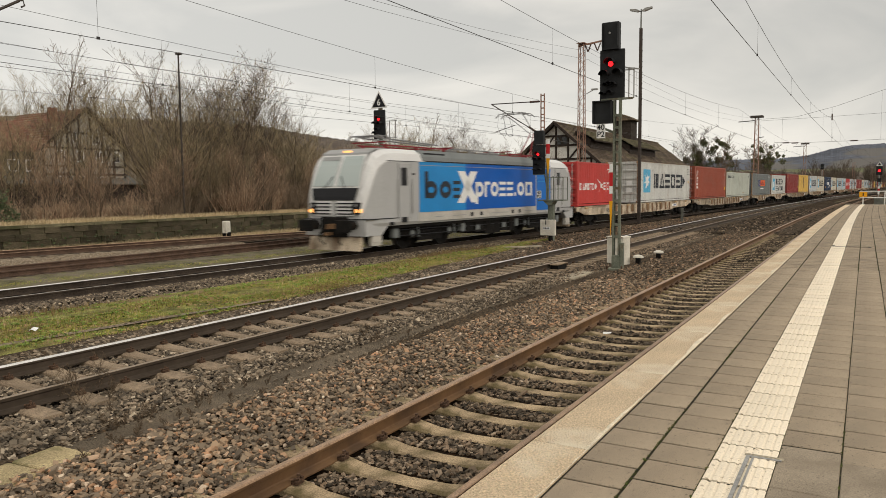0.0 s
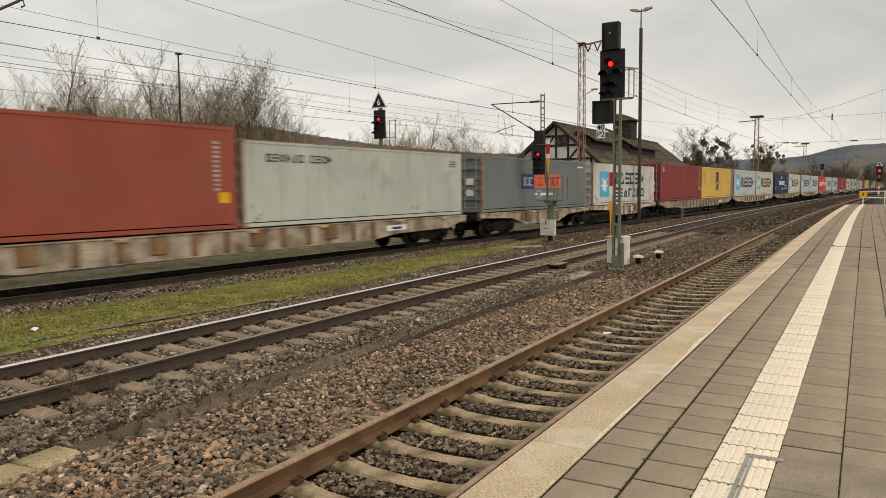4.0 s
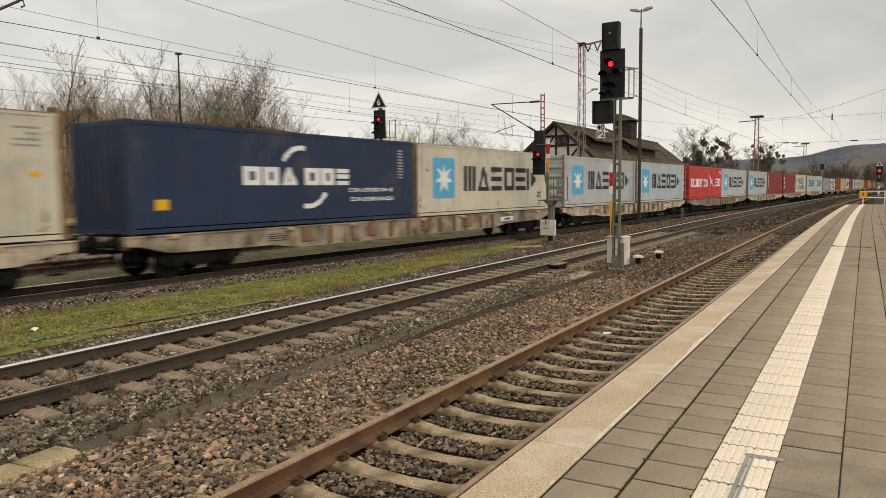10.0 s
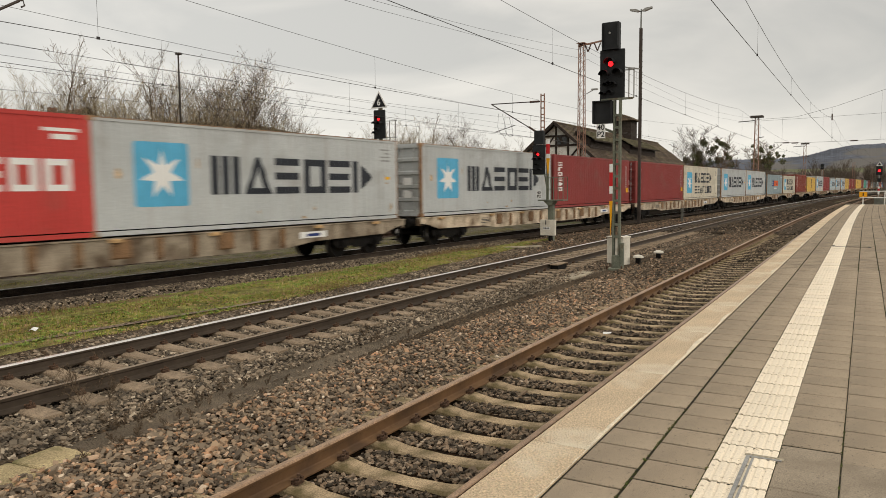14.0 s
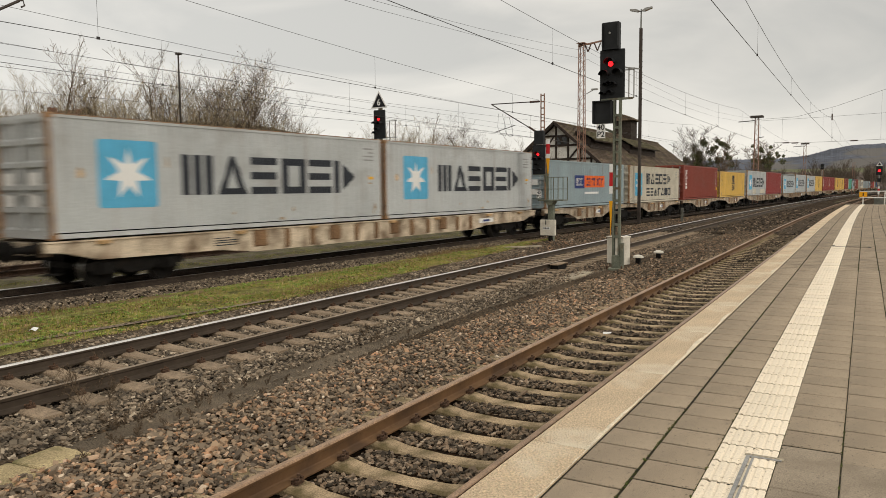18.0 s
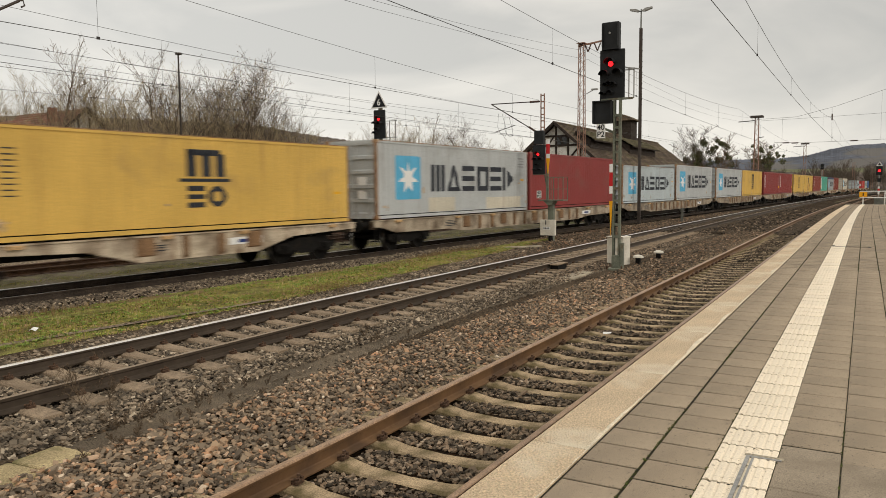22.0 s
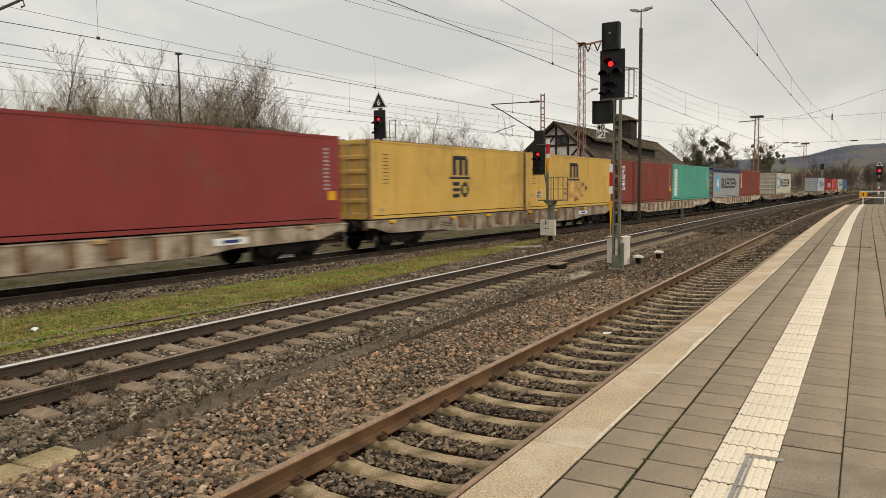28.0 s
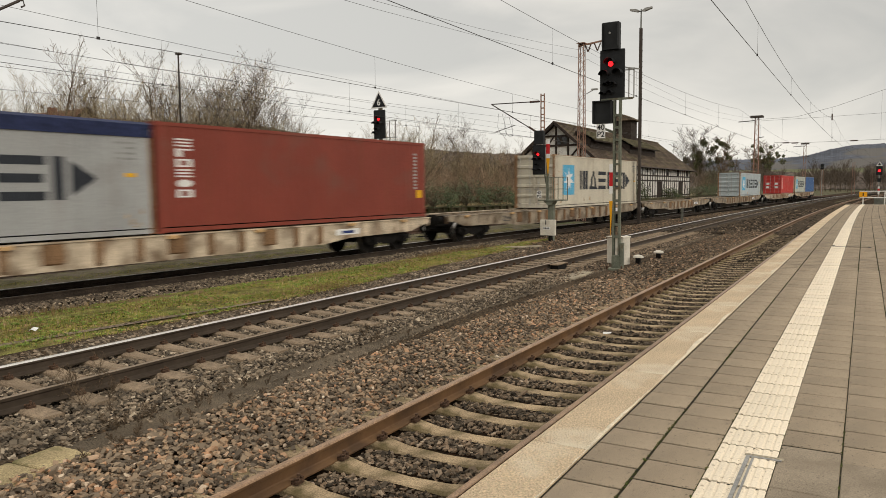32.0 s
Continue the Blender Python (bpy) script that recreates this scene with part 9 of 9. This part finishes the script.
part("scrap", Geo().strip([[(-0.07, -0.035, 0.01), (0.06, -0.03, 0.02)], [(-0.06, 0.0, 0.04), (0.08, 0.01, 0.035)], [(-0.05, 0.035, 0.01), (0.06, 0.04, 0.02)]]), M_SIGNW, sc)
# ---- ballast stones, one by one ----
def rock_shapes(rng, n):
    """Small broken stones: boxes with shifted, cut corners."""
    out = []
    for i in range(n):
        c = [Vector((sx * rng.uniform(0.5, 1.35), sy * rng.uniform(0.35, 1.0), sz * rng.uniform(0.15, 0.62))) for sx in (-1, 1) for sy in (-1, 1) for sz in (-1, 1)]
        rot = Euler((rng.uniform(-0.6, 0.6), rng.uniform(-0.6, 0.6), 0)).to_matrix()
        out.append(np.array([rot @ v for v in c]))
    return out


FACES = np.array([(0, 1, 3, 2), (4, 6, 7, 5), (0, 4, 5, 1), (2, 3, 7, 6), (0, 2, 6, 4), (1, 5, 7, 3)])
TRIS = np.array([t for a, b, c, d in FACES[[0, 1, 2, 3, 5]] for t in ((a, b, c), (a, c, d))])


def scatter(name, count, place, size, mat, label, seed):
    rng = random.Random(seed)
    shapes = rock_shapes(rng, 24)
    r = np.random.RandomState(seed)
    xyz = place(r, count)
    k = len(xyz)
    yaw = r.uniform(0, 2 * np.pi, k)
    s = size * np.exp(r.normal(0, 0.28, k))
    pick = r.randint(0, len(shapes), k)
    base = np.array(shapes)[pick] * s[:, None, None]
    c, sn = np.cos(yaw)[:, None], np.sin(yaw)[:, None]
    v = np.stack([base[:, :, 0] * c - base[:, :, 1] * sn, base[:, :, 0] * sn + base[:, :, 1] * c, base[:, :, 2]], -1) + xyz[:, None, :]
    f = (TRIS[None] + 8 * np.arange(k)[:, None, None]).reshape(-1, 3)
    me = bpy.data.meshes.new(name)
    me.vertices.add(8 * k)
    me.vertices.foreach_set("co", v.reshape(-1).astype(np.float32))
    me.loops.add(3 * len(f))
    me.loops.foreach_set("vertex_index", f.reshape(-1).astype(np.int32))
    me.polygons.add(len(f))
    me.polygons.foreach_set("loop_start", np.arange(0, 3 * len(f), 3, dtype=np.int32))
    me.update(calc_edges=True)
    me.validate()
    me.shade_flat()
    me.materials.append(mat)
    tagged(new(name, me), label, "ballast stones", kind="stuff")


def curve_y(x):
    return -0.000234 * np.maximum(x - 26.44, 0) ** 2


def strip_of(y0, y1, x0, x1, z, bias, sleepers=None, edge=0.0, rough=0.02, drop=0.2, near=0.0):
    """Random places on a strip, denser towards the near end; none on the sleepers."""
    def place(r, n):
        x = x0 + (x1 - x0) * r.uniform(0, 1, n) ** bias
        y = r.uniform(y0, y1, n)
        zz = z + r.uniform(-rough, rough, n)
        if edge:
            t = np.clip((y - (y1 - edge)) / edge, 0, 1)
            zz = zz - drop * t
        if near:
            zz = zz - 0.03 * np.clip((y0 + near - y) / near, 0, 1)
        keep = np.ones(n, bool)
        if sleepers is not None:
            ph = np.abs(((x - sleepers + 0.3) % 0.6) - 0.3)
            keep = ph > 0.145
        y = y + curve_y(x)
        return np.stack([x, y, zz], -1)[keep]
    return place


L_A = "rust-tinged broken stones of the platform track's ballast"
L_B = "grey broken stones of the main track's ballast"
scatter("ballast_stones_between", 50000, strip_of(A_Y - 0.67, A_Y + 0.67, 2.6, 24, -0.232, 1.25, 4.97, 0.0, 0.022), 0.0175, M_STONE_DARK, L_A, 1)
# Farther stretches of the bed take darker stone colours.
scatter("ballast_stones_between_far", 12000, strip_of(A_Y - 0.67, A_Y + 0.67, 23, 42, -0.232, 1.1, 4.97), 0.026, M_STONE_BROWN, "darker stones between the platform track's farther sleepers", 21)
scatter("ballast_stones_shoulder", 35000, strip_of(A_Y + 0.83, A_Y + 2.98, 2.0, 18.5, -0.205, 1.2, None, 0.9, 0.042, 0.04), 0.0212, M_STONE_A, L_A, 2)
scatter("ballast_stones_shoulder_far", 26000, strip_of(A_Y + 0.83, A_Y + 2.98, 17.5, 42, -0.205, 1.1, None, 0.9, 0.035, 0.04), 0.026, M_STONE_MID, "darker stones of the platform track's ballast", 22)
scatter("ballast_stones_main_near", 18500, strip_of(B_Y - 1.95, B_Y - 0.83, 3.0, 19, -0.225, 1.1, None, 0.0, 0.030, 0, 0.5), 0.0205, M_STONE_B, L_B, 3)
scatter("ballast_stones_main_old", 15000, strip_of(B_Y - 1.95, B_Y - 0.83, 18, 42, -0.225, 1.1, None, 0.0, 0.025, 0, 0.5), 0.026, M_STONE_DARK, "darker stones of the main track's ballast", 23)
scatter("ballast_stones_main", 40000, strip_of(B_Y - 0.67, B_Y + 0.67, 3.5, 42, -0.23, 1.15, 5.15), 0.0205, M_STONE_B, L_B, 4)
scatter("ballast_stones_main_far", 18000, strip_of(B_Y + 0.83, B_Y + 2.2, 4.0, 34, -0.245, 1.1, None, 1.0, 0.02, 0.1), 0.026, M_STONE_B, L_B, 5)


def on_path(r, n):
    x = 2.5 + 38 * r.uniform(0, 1, n) ** 1.3
    mid = np.where(x < 12, 6.42 + 0.083 * (x - 4), 7.08 - 0.004 * (x - 12))
    side = np.where(r.uniform(0, 1, n) < 0.6, -1, 1) * (0.40 - 0.34 * r.uniform(0, 1, n) ** 2.2)
    return np.stack([x, mid + side, -0.255 + r.uniform(-0.006, 0.008, n)], -1)


scatter("path_stones", 2600, on_path, 0.0165, M_STONE_B, "loose grey stones strewn over the cable path", 16)
scatter("ballast_stones_distant", 13000, strip_of(A_Y - 0.67, B_Y + 1.9, 39.5, 85, -0.215, 1.4, None, 0.0, 0.03), 0.045, M_STONE_BROWN, "brown-grey broken stones of the farther track bed", 15)


def by_train(r, n):
    x = 5 + 27 * r.uniform(0, 1, n) ** 1.2
    d = r.uniform(0.85, 2.2, n)
    return np.stack([x, C_Y + C_SLOPE * x - d, C_Z - 0.178 - 0.12 * np.clip((d - 1.45) / 0.6, 0, 1) + r.uniform(-0.012, 0.012, n)], -1)


scatter("ballast_stones_train", 17000, by_train, 0.024, M_STONE_B, "grey stones along the train's track", 6)


def verge(r, n):
    x = 3 + 30 * r.uniform(0, 1, n) ** 1.3
    y = 11.45 + 0.02 * x + np.where(x > 15, 0.06 * (x - 15), 0) - r.uniform(0.0, 0.9, n)
    return np.stack([x, y, -0.36 + r.uniform(-0.01, 0.02, n)], -1)


def yard(r, n):
    x = 22 + 58 * r.uniform(0, 1, n) ** 1.5
    a, b = B_Y + 1.35 + curve_y(x), np.array([line_c(v) for v in x]) - 1.5
    y = a + (b - a) * r.uniform(0, 1, n)
    z = np.array([yard_z(v) for v in x])
    return np.stack([x, y, z + r.uniform(-0.012, 0.016, n)], -1)


scatter("yard_stones", 20000, yard, 0.034, M_STONE_MID, "brown-grey broken stones between main and train track", 31)
scatter("verge_stones", 9000, verge, 0.026, M_STONE_B, "grey stones along the turf's edge", 7)


def moss_place(r, n):
    x = 3 + 33 * r.uniform(0, 1, n) ** 1.2
    a = 11.45 + 0.02 * x + np.where(x > 15, 0.06 * (x - 15), 0)
    b = C_Y + C_SLOPE * x - 2.0
    k = r.uniform(0, 1, n)
    y = a + (b - a) * k
    keep = np.sin(x * 1.7 + y) + np.sin(y * 2.9 - 0.6 * x) + r.normal(0, 0.5, n) > -0.2
    return np.stack([x, y, -0.345 + 0.055 * np.sin(np.pi * k)], -1)[keep]


M_CUSHION = islands("moss_cushion", [(0, (0.05, 0.055, 0.014)), (0.3, (0.155, 0.155, 0.034)), (0.58, (0.29, 0.27, 0.055)), (0.72, (0.26, 0.18, 0.08)), (1, (0.40, 0.27, 0.14))], 0.95)
scatter("moss_cushions", 22000, moss_place, 0.024, M_CUSHION, "yellow-green moss cushions in the turf strip", 8)


def joints(r, n):
    x = 1.5 + 24 * r.uniform(0, 1, n) ** 1.4
    y = np.array([1.036, 1.036, 0.387, 0.068, -0.256, 0.706])[r.randint(0, 6, n)] + r.normal(0, 0.004, n) + curve_y(x)
    keep = np.sin(x * 2.3 + y * 40) + np.sin(x * 5.1 + y * 9) + r.normal(0, 0.7, n) > 0.1
    return np.stack([x, y, 0.655 + 0.003 * r.uniform(-1, 1, n)], -1)[keep]


M_MOSS = islands("joint_moss", [(0, (0.03, 0.035, 0.012)), (0.6, (0.07, 0.085, 0.02)), (1, (0.12, 0.10, 0.05))], 0.95)
scatter("joint_moss", 9000, joints, 0.0055, M_MOSS, "moss and dirt in the paver joints", 12)
# ---- what moves ----
HEAD_COS = 1 / math.hypot(1, C_SLOPE)
TRAVEL = [0.0, 31.578, 63.452, 95.593, 127.979, 160.596, 193.440, 226.517, 259.840, 293.430, 327.319, 361.547, 396.162, 431.221, 466.791, 502.946, 539.769]


def on_line(dist, z):
    x = dist * HEAD_COS
    return pose(x, C_Y + C_SLOPE * x, z, 0, 0, math.degrees(math.atan(C_SLOPE)))


def travel(t):
    """Metres run by the train after t seconds."""
    i = min(int(t / 2), 15)
    p0, p1, p2, p3 = (TRAVEL[max(0, min(16, i + k))] for k in (-1, 0, 1, 2))
    if i == 0:
        p0 = 2 * p1 - p2
    if i == 15:
        p3 = 2 * p2 - p1
    u = t / 2 - i
    return 0.5 * (2 * p1 + (p2 - p0) * u + (2 * p0 - 5 * p1 + 4 * p2 - p3) * u * u + (3 * p1 - p0 - 3 * p2 + p3) * u ** 3)


def roll_wheels():
    """Each wheelset turns while it runs along the stretch before the camera."""
    starts = {ob.name: s for ob, s, z in MOVERS}
    for w in WHEELS:
        b = w.parent
        r = w.matrix_basis.translation.z
        s = starts[b.parent.name] + b.matrix_basis.translation.x + w.matrix_basis.translation.x
        dx = w.matrix_basis.translation.x
        frames = [k for k in range(0, 961) if 3.0 < s - travel(k / 30) < 48.0]
        if not frames:
            continue
        rows = [(k / 30, pose(dx, 0, r, 0, -math.degrees(travel(k / 30) / r) % 360, 0)) for k in frames]
        if frames[0] > 0:
            rows.insert(0, (0.0, rows[0][1]))
        if frames[-1] < 960:
            rows.append((32.0, rows[-1][1]))
        walk(w, rows)


def motions():
    roll_wheels()
    for ob, s, z in MOVERS:
        walk(ob, [(2.0 * i, on_line(s - d, z)) for i, d in enumerate(TRAVEL)])


motions()
